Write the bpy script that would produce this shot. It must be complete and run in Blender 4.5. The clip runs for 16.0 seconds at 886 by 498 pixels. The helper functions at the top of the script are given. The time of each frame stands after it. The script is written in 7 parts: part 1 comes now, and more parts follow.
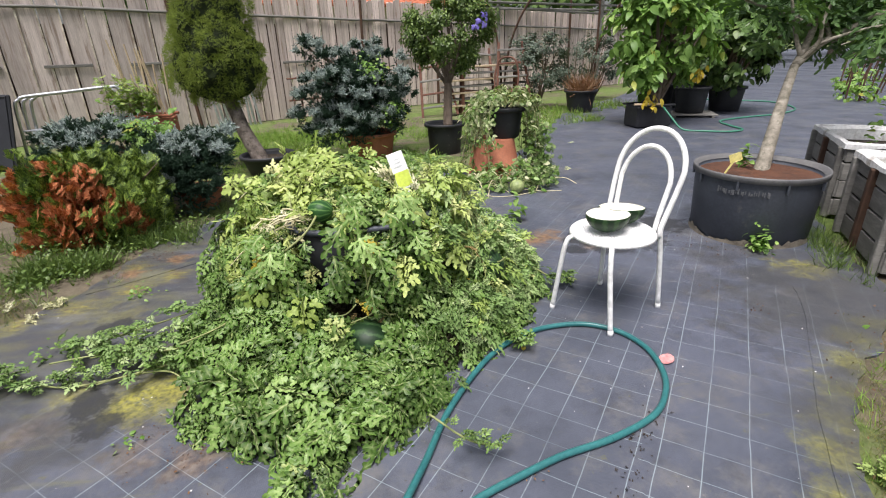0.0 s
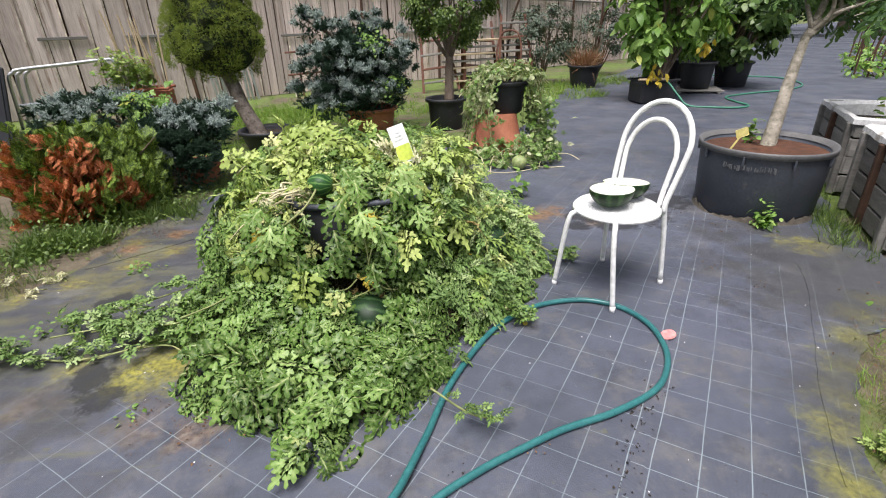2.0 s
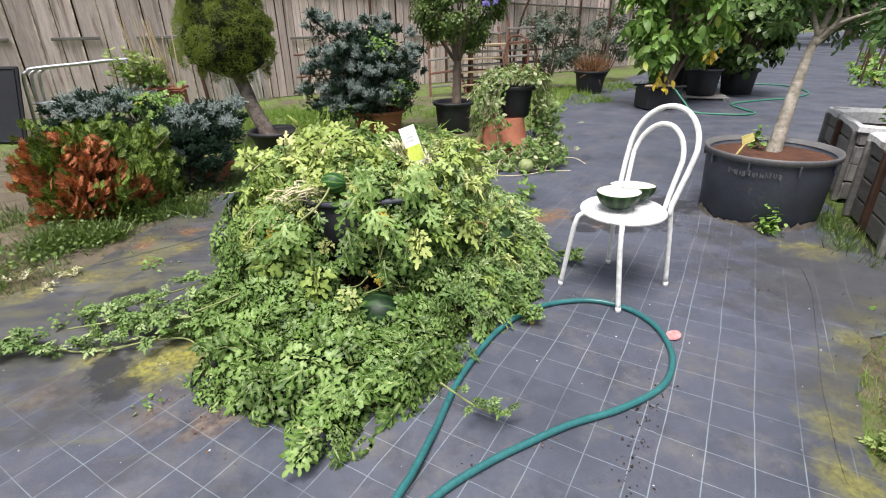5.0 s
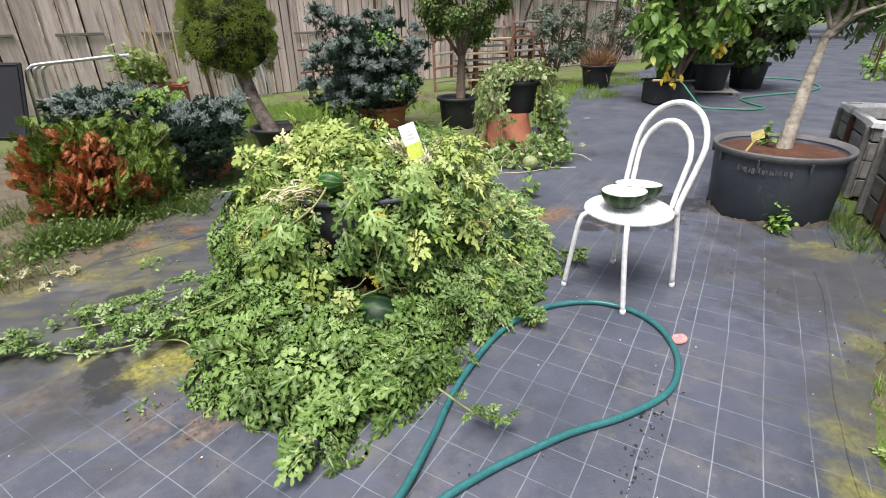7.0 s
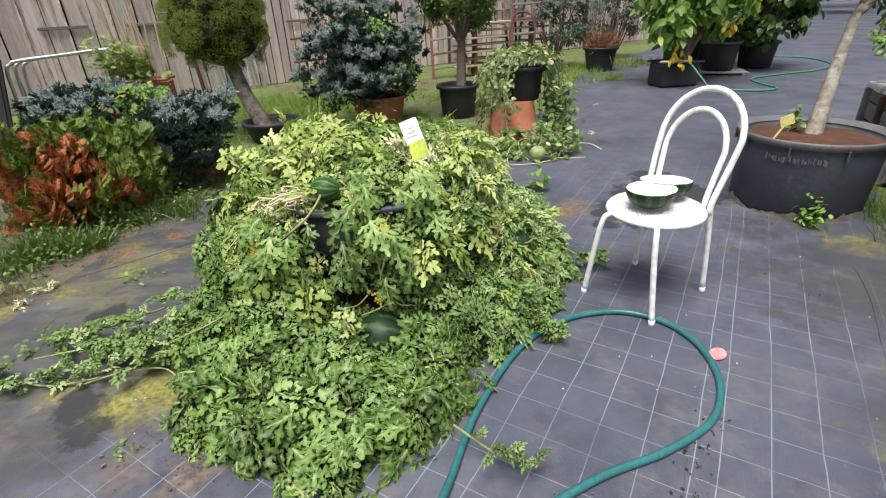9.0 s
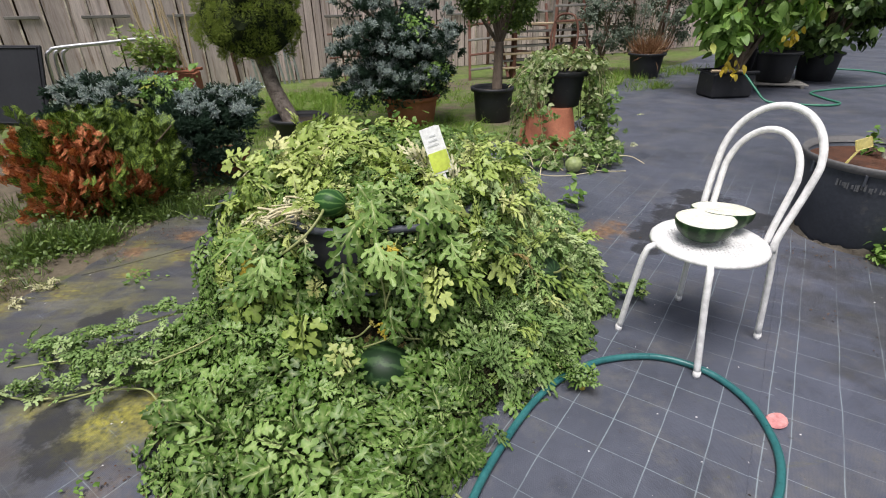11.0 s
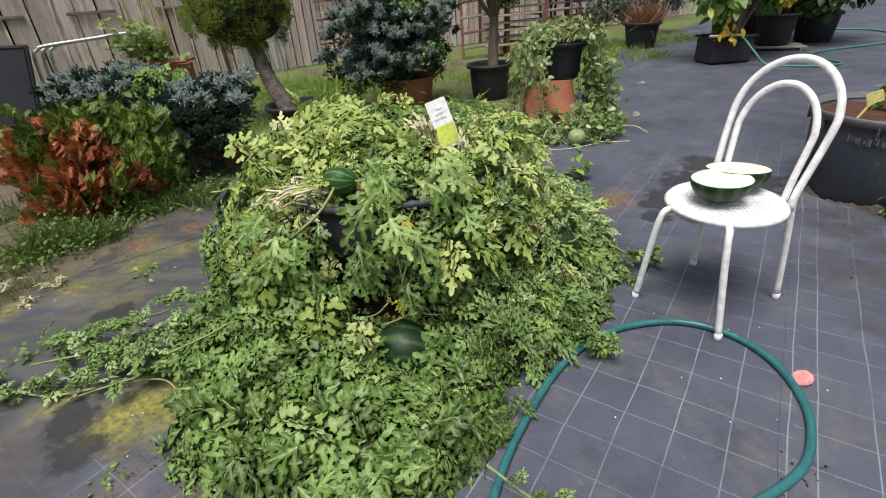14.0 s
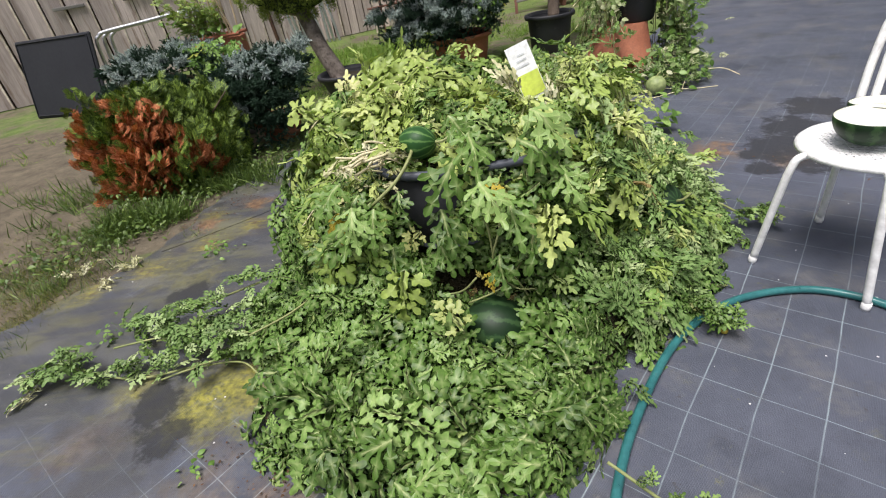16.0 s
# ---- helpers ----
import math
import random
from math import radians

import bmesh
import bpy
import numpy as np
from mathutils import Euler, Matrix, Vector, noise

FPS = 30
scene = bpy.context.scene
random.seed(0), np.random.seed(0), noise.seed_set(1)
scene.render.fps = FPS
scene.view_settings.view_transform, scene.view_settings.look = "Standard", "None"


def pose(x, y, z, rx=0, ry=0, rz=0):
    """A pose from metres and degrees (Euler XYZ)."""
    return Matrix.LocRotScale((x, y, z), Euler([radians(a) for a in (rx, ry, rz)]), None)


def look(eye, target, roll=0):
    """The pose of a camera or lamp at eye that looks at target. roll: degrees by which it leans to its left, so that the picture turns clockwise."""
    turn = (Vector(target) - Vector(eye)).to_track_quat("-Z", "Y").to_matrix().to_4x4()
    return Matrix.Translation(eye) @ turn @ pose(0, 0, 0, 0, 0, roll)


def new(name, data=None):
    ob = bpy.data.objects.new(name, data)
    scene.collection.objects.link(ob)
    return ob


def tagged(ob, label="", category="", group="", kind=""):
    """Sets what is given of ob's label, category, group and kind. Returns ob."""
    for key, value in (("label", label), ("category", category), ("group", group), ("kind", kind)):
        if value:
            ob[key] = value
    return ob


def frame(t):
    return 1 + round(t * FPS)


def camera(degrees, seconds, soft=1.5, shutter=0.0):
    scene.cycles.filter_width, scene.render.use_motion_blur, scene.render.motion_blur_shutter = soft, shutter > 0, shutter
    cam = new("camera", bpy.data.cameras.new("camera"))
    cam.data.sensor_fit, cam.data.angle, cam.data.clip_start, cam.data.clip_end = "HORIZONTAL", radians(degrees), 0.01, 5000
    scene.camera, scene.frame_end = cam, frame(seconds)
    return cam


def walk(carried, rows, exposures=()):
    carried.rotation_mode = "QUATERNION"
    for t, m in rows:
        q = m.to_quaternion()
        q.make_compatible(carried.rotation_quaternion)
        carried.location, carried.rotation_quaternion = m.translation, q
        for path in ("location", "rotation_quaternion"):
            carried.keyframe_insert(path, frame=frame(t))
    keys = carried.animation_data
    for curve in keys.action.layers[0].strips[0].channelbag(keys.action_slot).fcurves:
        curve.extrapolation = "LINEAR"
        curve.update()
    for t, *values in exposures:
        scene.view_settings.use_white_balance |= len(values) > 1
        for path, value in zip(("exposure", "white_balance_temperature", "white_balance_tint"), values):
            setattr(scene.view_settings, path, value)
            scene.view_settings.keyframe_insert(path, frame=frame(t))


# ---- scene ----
cam = camera(84.4, 16.0, soft=1.1)
PATH = [
    (0, (0.014, 0.961, 1.228), (0.199, 2.799, 0.461), -1.8),
    (0.5, (0.01, 0.959, 1.222), (0.196, 2.796, 0.453), -1.7),
    (1, (0.01, 0.962, 1.214), (0.19, 2.779, 0.398), -1.6),
    (1.5, (0.004, 0.971, 1.204), (0.187, 2.779, 0.37), -1.6),
    (2, (0.01, 0.976, 1.206), (0.187, 2.779, 0.358), -1.7),
    (2.5, (0.013, 0.979, 1.203), (0.183, 2.775, 0.338), -1.8),
    (3, (0.012, 0.978, 1.199), (0.18, 2.772, 0.33), -1.8),
    (3.5, (0.014, 0.964, 1.201), (0.18, 2.768, 0.353), -2.3),
    (4, (0.031, 0.942, 1.201), (0.189, 2.748, 0.357), -3.0),
    (4.2, (0.021, 0.933, 1.201), (0.188, 2.743, 0.367), -2.1),
    (6.3, (-0.042, 0.935, 1.211), (0.126, 2.742, 0.37), -0.6),
    (6.5, (-0.036, 0.941, 1.208), (0.159, 2.736, 0.345), -1.3),
    (7, (0.009, 0.984, 1.205), (0.149, 2.789, 0.354), -1.3),
    (7.5, (0.06, 1.03, 1.2), (0.149, 2.839, 0.351), -1.5),
    (8, (0.113, 1.093, 1.187), (0.168, 2.906, 0.345), -1.9),
    (8.5, (0.054, 1.151, 1.194), (0.144, 2.96, 0.346), -2.1),
    (9, (-0.004, 1.212, 1.197), (0.13, 2.995, 0.299), -2.7),
    (9.5, (0.012, 1.289, 1.193), (0.129, 3.074, 0.297), -2.1),
    (10, (0.054, 1.393, 1.179), (0.074, 3.187, 0.294), -0.7),
    (10.2, (0.055, 1.421, 1.178), (0.056, 3.211, 0.285), -0.5),
    (12.3, (0.038, 1.455, 1.173), (0.088, 3.242, 0.277), -2.4),
    (12.5, (0.029, 1.457, 1.169), (0.073, 3.229, 0.242), -2.5),
    (13, (0.022, 1.457, 1.151), (0.066, 3.228, 0.223), -2.4),
    (13.5, (0.008, 1.439, 1.144), (0.037, 3.193, 0.185), -3.1),
    (14, (0.006, 1.453, 1.135), (0.019, 3.214, 0.187), -4.1),
    (14.5, (-0.006, 1.471, 1.117), (-0.008, 3.176, 0.073), -4.1),
    (15, (-0.037, 1.504, 1.102), (-0.095, 3.207, 0.055), -6.1),
    (15.5, (-0.108, 1.543, 1.098), (-0.211, 3.254, 0.068), -9.6),
    (16, (-0.109, 1.602, 1.066), (-0.316, 3.298, 0.027), -9.8),
]
walk(cam, [(t, look(eye, target, roll)) for t, eye, target, roll in PATH], [(0, 1.03, 6500, 14), (4, 1.06, 6500, 14), (8, 1.1, 6500, 14), (10, 0.79, 6500, 14), (12.5, 0.59, 6500, 14), (14, 0.62, 6500, 14), (15, 0.66, 6500, 14), (16, 0.79, 6500, 14)])

# ---- light ----
world = bpy.data.worlds.new("overcast_sky")
scene.world = world
world.use_nodes = True
wn, wl = world.node_tree.nodes, world.node_tree.links
sky = wn.new("ShaderNodeTexSky")
sky.sky_type, sky.sun_disc = "NISHITA", False
sky.sun_elevation, sky.sun_rotation = radians(71), radians(207)
sky.air_density, sky.dust_density, sky.ozone_density = 1.0, 4.0, 1.0
grey = wn.new("ShaderNodeHueSaturation")
grey.inputs["Saturation"].default_value = 0.45
wl.new(sky.outputs[0], grey.inputs["Color"])
wl.new(grey.outputs[0], wn["Background"].inputs["Color"])
wn["Background"].inputs["Strength"].default_value = 0.056
sun_data = bpy.data.lights.new("sun", "SUN")
sun_data.energy, sun_data.angle, sun_data.color = 2.45, radians(34), (1.0, 0.98, 0.95)
sun = new("sun", sun_data)
sun.matrix_world = look((-2, -1, 13), (0, 3, 0))

# ---- materials ----


def nodes_of(m):
    m.use_nodes = True
    t = m.node_tree
    return t.nodes, t.links, t.nodes["Principled BSDF"]


def ramp(n, l, fac, stops):
    r = n.new("ShaderNodeValToRGB")
    e = r.color_ramp.elements
    while len(e) < len(stops):
        e.new(0.5)
    for el, (p, c) in zip(e, stops):
        el.position, el.color = p, (*c, 1)
    l.new(fac, r.inputs[0])
    return r.outputs[0]


def tex_noise(n, l, coord, scale, detail=5, rough=0.6):
    t = n.new("ShaderNodeTexNoise")
    t.inputs["Scale"].default_value, t.inputs["Detail"].default_value, t.inputs["Roughness"].default_value = scale, detail, rough
    l.new(coord, t.inputs["Vector"])
    return t.outputs["Fac"]


def blend(n, l, fac, a, b, kind="MIX"):
    x = n.new("ShaderNodeMix")
    x.data_type, x.blend_type = "RGBA", kind
    for k, v in ((0, fac), (6, a), (7, b)):
        if isinstance(v, (int, float)):
            x.inputs[k].default_value = v
        elif isinstance(v, tuple):
            x.inputs[k].default_value = (*v, 1)
        else:
            l.new(v, x.inputs[k])
    return x.outputs[2]


def calc(n, l, op, a, b=0.0, c=0.0):
    x = n.new("ShaderNodeMath")
    x.operation = op
    for k, v in enumerate((a, b, c)):
        if isinstance(v, (int, float)):
            x.inputs[k].default_value = v
        else:
            l.new(v, x.inputs[k])
    return x.outputs[0]


def surface(name, c1, c2, rough=0.6, metal=0.0, scale=6, fine=70, bump=0.25, depth=0.004, dirt=None, dirt_at=0.58, stretch=(1, 1, 1), rand=0.0):
    """Two colours by coarse noise, fine grain over it, optional dirt patches, bump."""
    m = bpy.data.materials.new(name)
    n, l, p = nodes_of(m)
    tc, mp = n.new("ShaderNodeTexCoord"), n.new("ShaderNodeMapping")
    mp.inputs["Scale"].default_value = stretch
    l.new(tc.outputs["Object"], mp.inputs[0])
    v = mp.outputs[0]
    info = n.new("ShaderNodeObjectInfo")
    if rand:
        add = n.new("ShaderNodeVectorMath")
        add.operation = "MULTIPLY_ADD"
        l.new(info.outputs["Random"], add.inputs[0])
        add.inputs[1].default_value = (37, 53, 71)
        l.new(v, add.inputs[2])
        v = add.outputs[0]
    big, small = tex_noise(n, l, v, scale), tex_noise(n, l, v, fine, 3)
    col = ramp(n, l, big, [(0.3, c1), (0.7, c2)])
    grain = ramp(n, l, small, [(0.25, (0.72,) * 3), (0.75, (1.25,) * 3)])
    col = blend(n, l, 0.8, col, grain, "MULTIPLY")
    if rand:
        tone = ramp(n, l, info.outputs["Random"], [(0, (1 - rand,) * 3), (1, (1 + rand,) * 3)])
        col = blend(n, l, 1.0, col, tone, "MULTIPLY")
    if dirt:
        patch = ramp(n, l, tex_noise(n, l, v, scale * 1.7, 8, 0.7), [(dirt_at - 0.06, (0, 0, 0)), (dirt_at + 0.08, (1, 1, 1))])
        col = blend(n, l, patch, col, dirt)
    l.new(col, p.inputs["Base Color"])
    p.inputs["Metallic"].default_value = metal
    l.new(ramp(n, l, small, [(0.2, (max(rough - 0.12, 0.05),) * 3), (0.8, (min(rough + 0.12, 1),) * 3)]), p.inputs["Roughness"])
    b = n.new("ShaderNodeBump")
    b.inputs["Strength"].default_value, b.inputs["Distance"].default_value = bump, depth
    l.new(small, b.inputs["Height"])
    l.new(b.outputs[0], p.inputs["Normal"])
    return m


def foliage(name, stops, rough=0.5, through_light=0.3, spec=0.35, vein=0.0):
    """Leaves: the colour differs from leaf to leaf, with fine mottling; some light passes through."""
    m = bpy.data.materials.new(name)
    n, l, p = nodes_of(m)
    geo, info, tc = n.new("ShaderNodeNewGeometry"), n.new("ShaderNodeObjectInfo"), n.new("ShaderNodeTexCoord")
    r = calc(n, l, "FRACT", calc(n, l, "ADD", geo.outputs["Random Per Island"], info.outputs["Random"]))
    col = ramp(n, l, r, stops)
    mott = ramp(n, l, tex_noise(n, l, tc.outputs["Object"], 90, 3), [(0.3, (0.75,) * 3), (0.7, (1.2,) * 3)])
    col = blend(n, l, 0.8, col, mott, "MULTIPLY")
    if vein:
        rib = n.new("ShaderNodeAttribute")
        rib.attribute_name = "rib"
        col = blend(n, l, calc(n, l, "MULTIPLY", calc(n, l, "POWER", rib.outputs["Fac"], 2.2), vein), col, (0.5, 0.56, 0.26))
    l.new(col, p.inputs["Base Color"])
    p.inputs["Roughness"].default_value = rough
    p.inputs["Specular IOR Level"].default_value = spec
    tr, mix = n.new("ShaderNodeBsdfTranslucent"), n.new("ShaderNodeMixShader")
    l.new(blend(n, l, 1.0, col, (1.15, 1.2, 0.6), "MULTIPLY"), tr.inputs["Color"])
    mix.inputs[0].default_value = through_light
    l.new(p.outputs[0], mix.inputs[1])
    l.new(tr.outputs[0], mix.inputs[2])
    l.new(mix.outputs[0], n["Material Output"].inputs["Surface"])
    return m


CELL, GRID_X, GRID_Y, GRID_TURN = 0.1285, 1.277, 2.299, radians(-35.8)
SEAM_AT, LEFT_CELL, LEFT_X, LEFT_Y = -0.311, 0.1315, 0.454, 0.311


def weed_mat_material():
    """Black woven ground cover: dusty, with pale marker threads in squares, moss and dirt."""
    m = bpy.data.materials.new("woven_weed_mat")
    n, l, p = nodes_of(m)
    tc = n.new("ShaderNodeTexCoord")
    pos = tc.outputs["Object"]
    warp = n.new("ShaderNodeTexNoise")
    warp.inputs["Scale"].default_value, warp.inputs["Detail"].default_value = 2.3, 3
    l.new(pos, warp.inputs["Vector"])
    shift = n.new("ShaderNodeVectorMath")
    shift.operation = "MULTIPLY_ADD"
    l.new(warp.outputs["Color"], shift.inputs[0])
    shift.inputs[1].default_value = (0.02, 0.02, 0)
    l.new(pos, shift.inputs[2])
    mp = n.new("ShaderNodeMapping")
    mp.vector_type = "TEXTURE"
    mp.inputs["Location"].default_value = (GRID_X + 0.01, GRID_Y + 0.01, 0)
    mp.inputs["Rotation"].default_value = (0, 0, GRID_TURN)
    l.new(shift.outputs[0], mp.inputs[0])
    sep = n.new("ShaderNodeSeparateXYZ")
    l.new(mp.outputs[0], sep.inputs[0])
    left_mat = calc(n, l, "LESS_THAN", sep.outputs[0], SEAM_AT)
    lines = []
    for k, half in ((0, 0.0012), (1, 0.0009)):
        here = calc(n, l, "DIVIDE", sep.outputs[k], CELL)
        there = calc(n, l, "DIVIDE", calc(n, l, "ADD", sep.outputs[k], (LEFT_X, LEFT_Y)[k]), LEFT_CELL)
        turns = calc(n, l, "ADD", calc(n, l, "MULTIPLY", here, calc(n, l, "SUBTRACT", 1.0, left_mat)), calc(n, l, "MULTIPLY", there, left_mat))
        f = calc(n, l, "ABSOLUTE", calc(n, l, "SUBTRACT", calc(n, l, "FRACT", calc(n, l, "ADD", turns, 0.5)), 0.5))
        f = calc(n, l, "MULTIPLY", f, CELL)
        mr = n.new("ShaderNodeMapRange")
        mr.inputs["From Min"].default_value, mr.inputs["From Max"].default_value = half * 2.0, half * 0.6
        l.new(f, mr.inputs["Value"])
        lines.append(calc(n, l, "MULTIPLY", mr.outputs[0], 0.82 if k == 0 else 0.8))
    line = calc(n, l, "MAXIMUM", *lines)
    worn = ramp(n, l, tex_noise(n, l, pos, 1.7, 6, 0.7), [(0.38, (0.3,) * 3), (0.56, (1.0,) * 3)])
    line = calc(n, l, "MULTIPLY", line, worn)
    far = n.new("ShaderNodeVectorMath")
    far.operation = "DISTANCE"
    l.new(pos, far.inputs[0])
    far.inputs[1].default_value = (0.9, 2.2, 0)
    fresh = n.new("ShaderNodeMapRange")
    fresh.inputs["From Min"].default_value, fresh.inputs["From Max"].default_value, fresh.inputs["To Min"].default_value = 4.6, 1.4, 0.25
    l.new(far.outputs["Value"], fresh.inputs["Value"])
    line = calc(n, l, "MULTIPLY", line, fresh.outputs[0])
    # woven tape texture along both threads
    weave = []
    for k in (0, 1):
        w = n.new("ShaderNodeTexWave")
        w.bands_direction = "XY"[k]
        w.inputs["Scale"].default_value, w.inputs["Distortion"].default_value = 105, 0.6
        l.new(mp.outputs[0], w.inputs["Vector"])
        weave.append(w.outputs["Fac"])
    cloth = calc(n, l, "MULTIPLY", *weave)
    base = ramp(n, l, tex_noise(n, l, pos, 0.9, 8, 0.68), [(0.36, (0.058, 0.066, 0.09)), (0.64, (0.118, 0.128, 0.168))])
    base = blend(n, l, 0.5, base, ramp(n, l, cloth, [(0, (0.8,) * 3), (1, (1.15,) * 3)]), "MULTIPLY")
    dust = ramp(n, l, tex_noise(n, l, pos, 3.2, 9, 0.75), [(0.5, (0,) * 3), (0.72, (0.6,) * 3)])
    base = blend(n, l, dust, base, (0.2, 0.185, 0.16))
    stain = ramp(n, l, tex_noise(n, l, pos, 2.1, 8, 0.7), [(0.34, (0.55,) * 3), (0.46, (1.0,) * 3)])
    base = blend(n, l, 0.85, base, stain, "MULTIPLY")
    base = blend(n, l, calc(n, l, "MULTIPLY", line, 0.62), base, (0.42, 0.51, 0.54))
    clump = tex_noise(n, l, pos, 9, 10, 0.75)

    def patches(spots, soft=0.15):
        """A mask that is 1 at the middle of each spot (x, y, radius) and fades outward."""
        out = None
        for x, y, rad in spots:
            d = n.new("ShaderNodeVectorMath")
            d.operation = "DISTANCE"
            l.new(pos, d.inputs[0])
            d.inputs[1].default_value = (x, y, 0)
            mr = n.new("ShaderNodeMapRange")
            mr.inputs["From Min"].default_value, mr.inputs["From Max"].default_value = rad, rad * soft
            l.new(d.outputs["Value"], mr.inputs["Value"])
            out = mr.outputs[0] if out is None else calc(n, l, "MAXIMUM", out, mr.outputs[0])
        return out
    # trodden brown dirt
    dirt = patches(((-0.89, 2.33, 0.24), (-0.7, 2.28, 0.2), (0.95, 3.98, 0.3), (1.3, 3.8, 0.25), (-1.68, 3.86, 0.22), (-1.5, 4.1, 0.22), (-1.35, 3.75, 0.25), (-1.35, 2.45, 0.25)))
    earth = ramp(n, l, calc(n, l, "MULTIPLY_ADD", dirt, 0.3, tex_noise(n, l, pos, 7, 9, 0.75)), [(0.66, (0,) * 3), (0.88, (0.7,) * 3)])
    base = blend(n, l, earth, base, ramp(n, l, tex_noise(n, l, pos, 30, 4), [(0.35, (0.1, 0.07, 0.045)), (0.5, (0.2, 0.13, 0.08)), (0.68, (0.3, 0.25, 0.19))]))
    # moss and algae: patches with a shape of their own
    moss = patches(((-1.05, 2.62, 0.3), (-0.93, 2.62, 0.24), (-1.28, 2.68, 0.14), (-1.6, 3.42, 0.25), (-1.42, 3.33, 0.2), (-1.5, 3.75, 0.3), (-1.95, 3.25, 0.2), (2.3, 3.25, 0.25)))
    green = ramp(n, l, calc(n, l, "MULTIPLY_ADD", moss, 0.34, clump), [(0.62, (0,) * 3), (0.8, (0.92,) * 3)])
    tone = ramp(n, l, tex_noise(n, l, pos, 45, 4), [(0.3, (0.07, 0.07, 0.018)), (0.48, (0.23, 0.215, 0.032)), (0.62, (0.36, 0.335, 0.05)), (0.78, (0.14, 0.11, 0.05))])
    base = blend(n, l, green, base, tone)
    # duller algae along the soil edge
    algae = patches(((1.36, 2.0, 0.17), (1.22, 1.8, 0.17), (1.5, 2.12, 0.17), (1.64, 2.25, 0.2), (1.8, 2.4, 0.2), (1.1, 1.64, 0.17), (1.97, 2.57, 0.18), (2.15, 2.66, 0.16)), 0.1)
    film = ramp(n, l, calc(n, l, "MULTIPLY_ADD", algae, 0.4, tex_noise(n, l, pos, 8, 10, 0.8)), [(0.6, (0,) * 3), (0.9, (0.8,) * 3)])
    base = blend(n, l, film, base, ramp(n, l, tex_noise(n, l, pos, 40, 5), [(0.3, (0.09, 0.08, 0.03)), (0.5, (0.18, 0.172, 0.04)), (0.7, (0.27, 0.26, 0.06))]))
    damp = n.new("ShaderNodeVectorMath")
    damp.operation = "DISTANCE"
    l.new(pos, damp.inputs[0])
    damp.inputs[1].default_value = (-1.7, 3.5, 0)
    dm = n.new("ShaderNodeMapRange")
    dm.inputs["From Min"].default_value, dm.inputs["From Max"].default_value = 1.9, 0.7
    l.new(damp.outputs["Value"], dm.inputs["Value"])
    soak = ramp(n, l, calc(n, l, "MULTIPLY_ADD", calc(n, l, "MAXIMUM", dm.outputs[0], patches(((2.25, 2.9, 1.0), (1.7, 2.0, 0.6)), 0.3)), 0.3, tex_noise(n, l, pos, 3.5, 8, 0.7)), [(0.58, (0,) * 3), (0.75, (0.75,) * 3)])
    base = blend(n, l, soak, base, blend(n, l, tex_noise(n, l, pos, 12, 6), (0.03, 0.032, 0.038), (0.085, 0.083, 0.078)))
    drift = n.new("ShaderNodeMapping")
    drift.inputs["Rotation"].default_value = (0, 0, radians(-34))
    drift.inputs["Scale"].default_value = (1.0, 5.0, 1.0)
    l.new(pos, drift.inputs[0])
    streak = ramp(n, l, calc(n, l, "MULTIPLY_ADD", dm.outputs[0], 0.16, tex_noise(n, l, drift.outputs[0], 2.6, 7, 0.7)), [(0.61, (0,) * 3), (0.76, (0.6,) * 3)])
    base = blend(n, l, streak, base, ramp(n, l, tex_noise(n, l, pos, 4, 6), [(0.4, (0.14, 0.14, 0.135)), (0.55, (0.15, 0.148, 0.07)), (0.68, (0.12, 0.1, 0.08))]))
    # yellow moss along the overlap and reddish litter dust
    trail = patches(((-1.9, 3.32, 0.2), (-1.72, 3.45, 0.22), (-1.5, 3.62, 0.2), (-1.33, 3.8, 0.18), (-1.62, 3.95, 0.2)), 0.1)
    lichen = ramp(n, l, calc(n, l, "MULTIPLY_ADD", trail, 0.3, tex_noise(n, l, drift.outputs[0], 7, 9, 0.8)), [(0.68, (0,) * 3), (0.86, (0.85,) * 3)])
    base = blend(n, l, lichen, base, ramp(n, l, tex_noise(n, l, pos, 38, 5), [(0.34, (0.1, 0.06, 0.035)), (0.48, (0.2, 0.17, 0.04)), (0.66, (0.33, 0.31, 0.06))]))
    # rust-brown and dark damp spots
    rust = ramp(n, l, calc(n, l, "MULTIPLY_ADD", patches(((0.93, 3.94, 0.2), (1.03, 4.02, 0.2), (1.1, 4.06, 0.14), (-1.62, 3.84, 0.18), (-1.4, 4.06, 0.18)), 0.1), 0.36, tex_noise(n, l, pos, 11, 9, 0.75)), [(0.68, (0,) * 3), (0.84, (0.8,) * 3)])
    base = blend(n, l, rust, base, ramp(n, l, tex_noise(n, l, pos, 34, 4), [(0.34, (0.09, 0.05, 0.03)), (0.6, (0.26, 0.15, 0.075))]))
    spill = ramp(n, l, calc(n, l, "MULTIPLY_ADD", patches(((-1.19, 2.59, 0.14), (-1.1, 2.47, 0.12), (-1.22, 2.65, 0.1), (-1.39, 3.2, 0.14), (1.37, 3.97, 0.24), (1.52, 4.2, 0.26), (1.8, 4.45, 0.3), (1.4, 3.74, 0.22), (1.24, 3.9, 0.2), (1.15, 3.75, 0.12), (1.62, 3.85, 0.3), (1.9, 4.1, 0.3)), 0.25), 0.42, tex_noise(n, l, pos, 9, 8, 0.7)), [(0.66, (0,) * 3), (0.8, (0.85,) * 3)])
    base = blend(n, l, spill, base, (0.02, 0.021, 0.025))
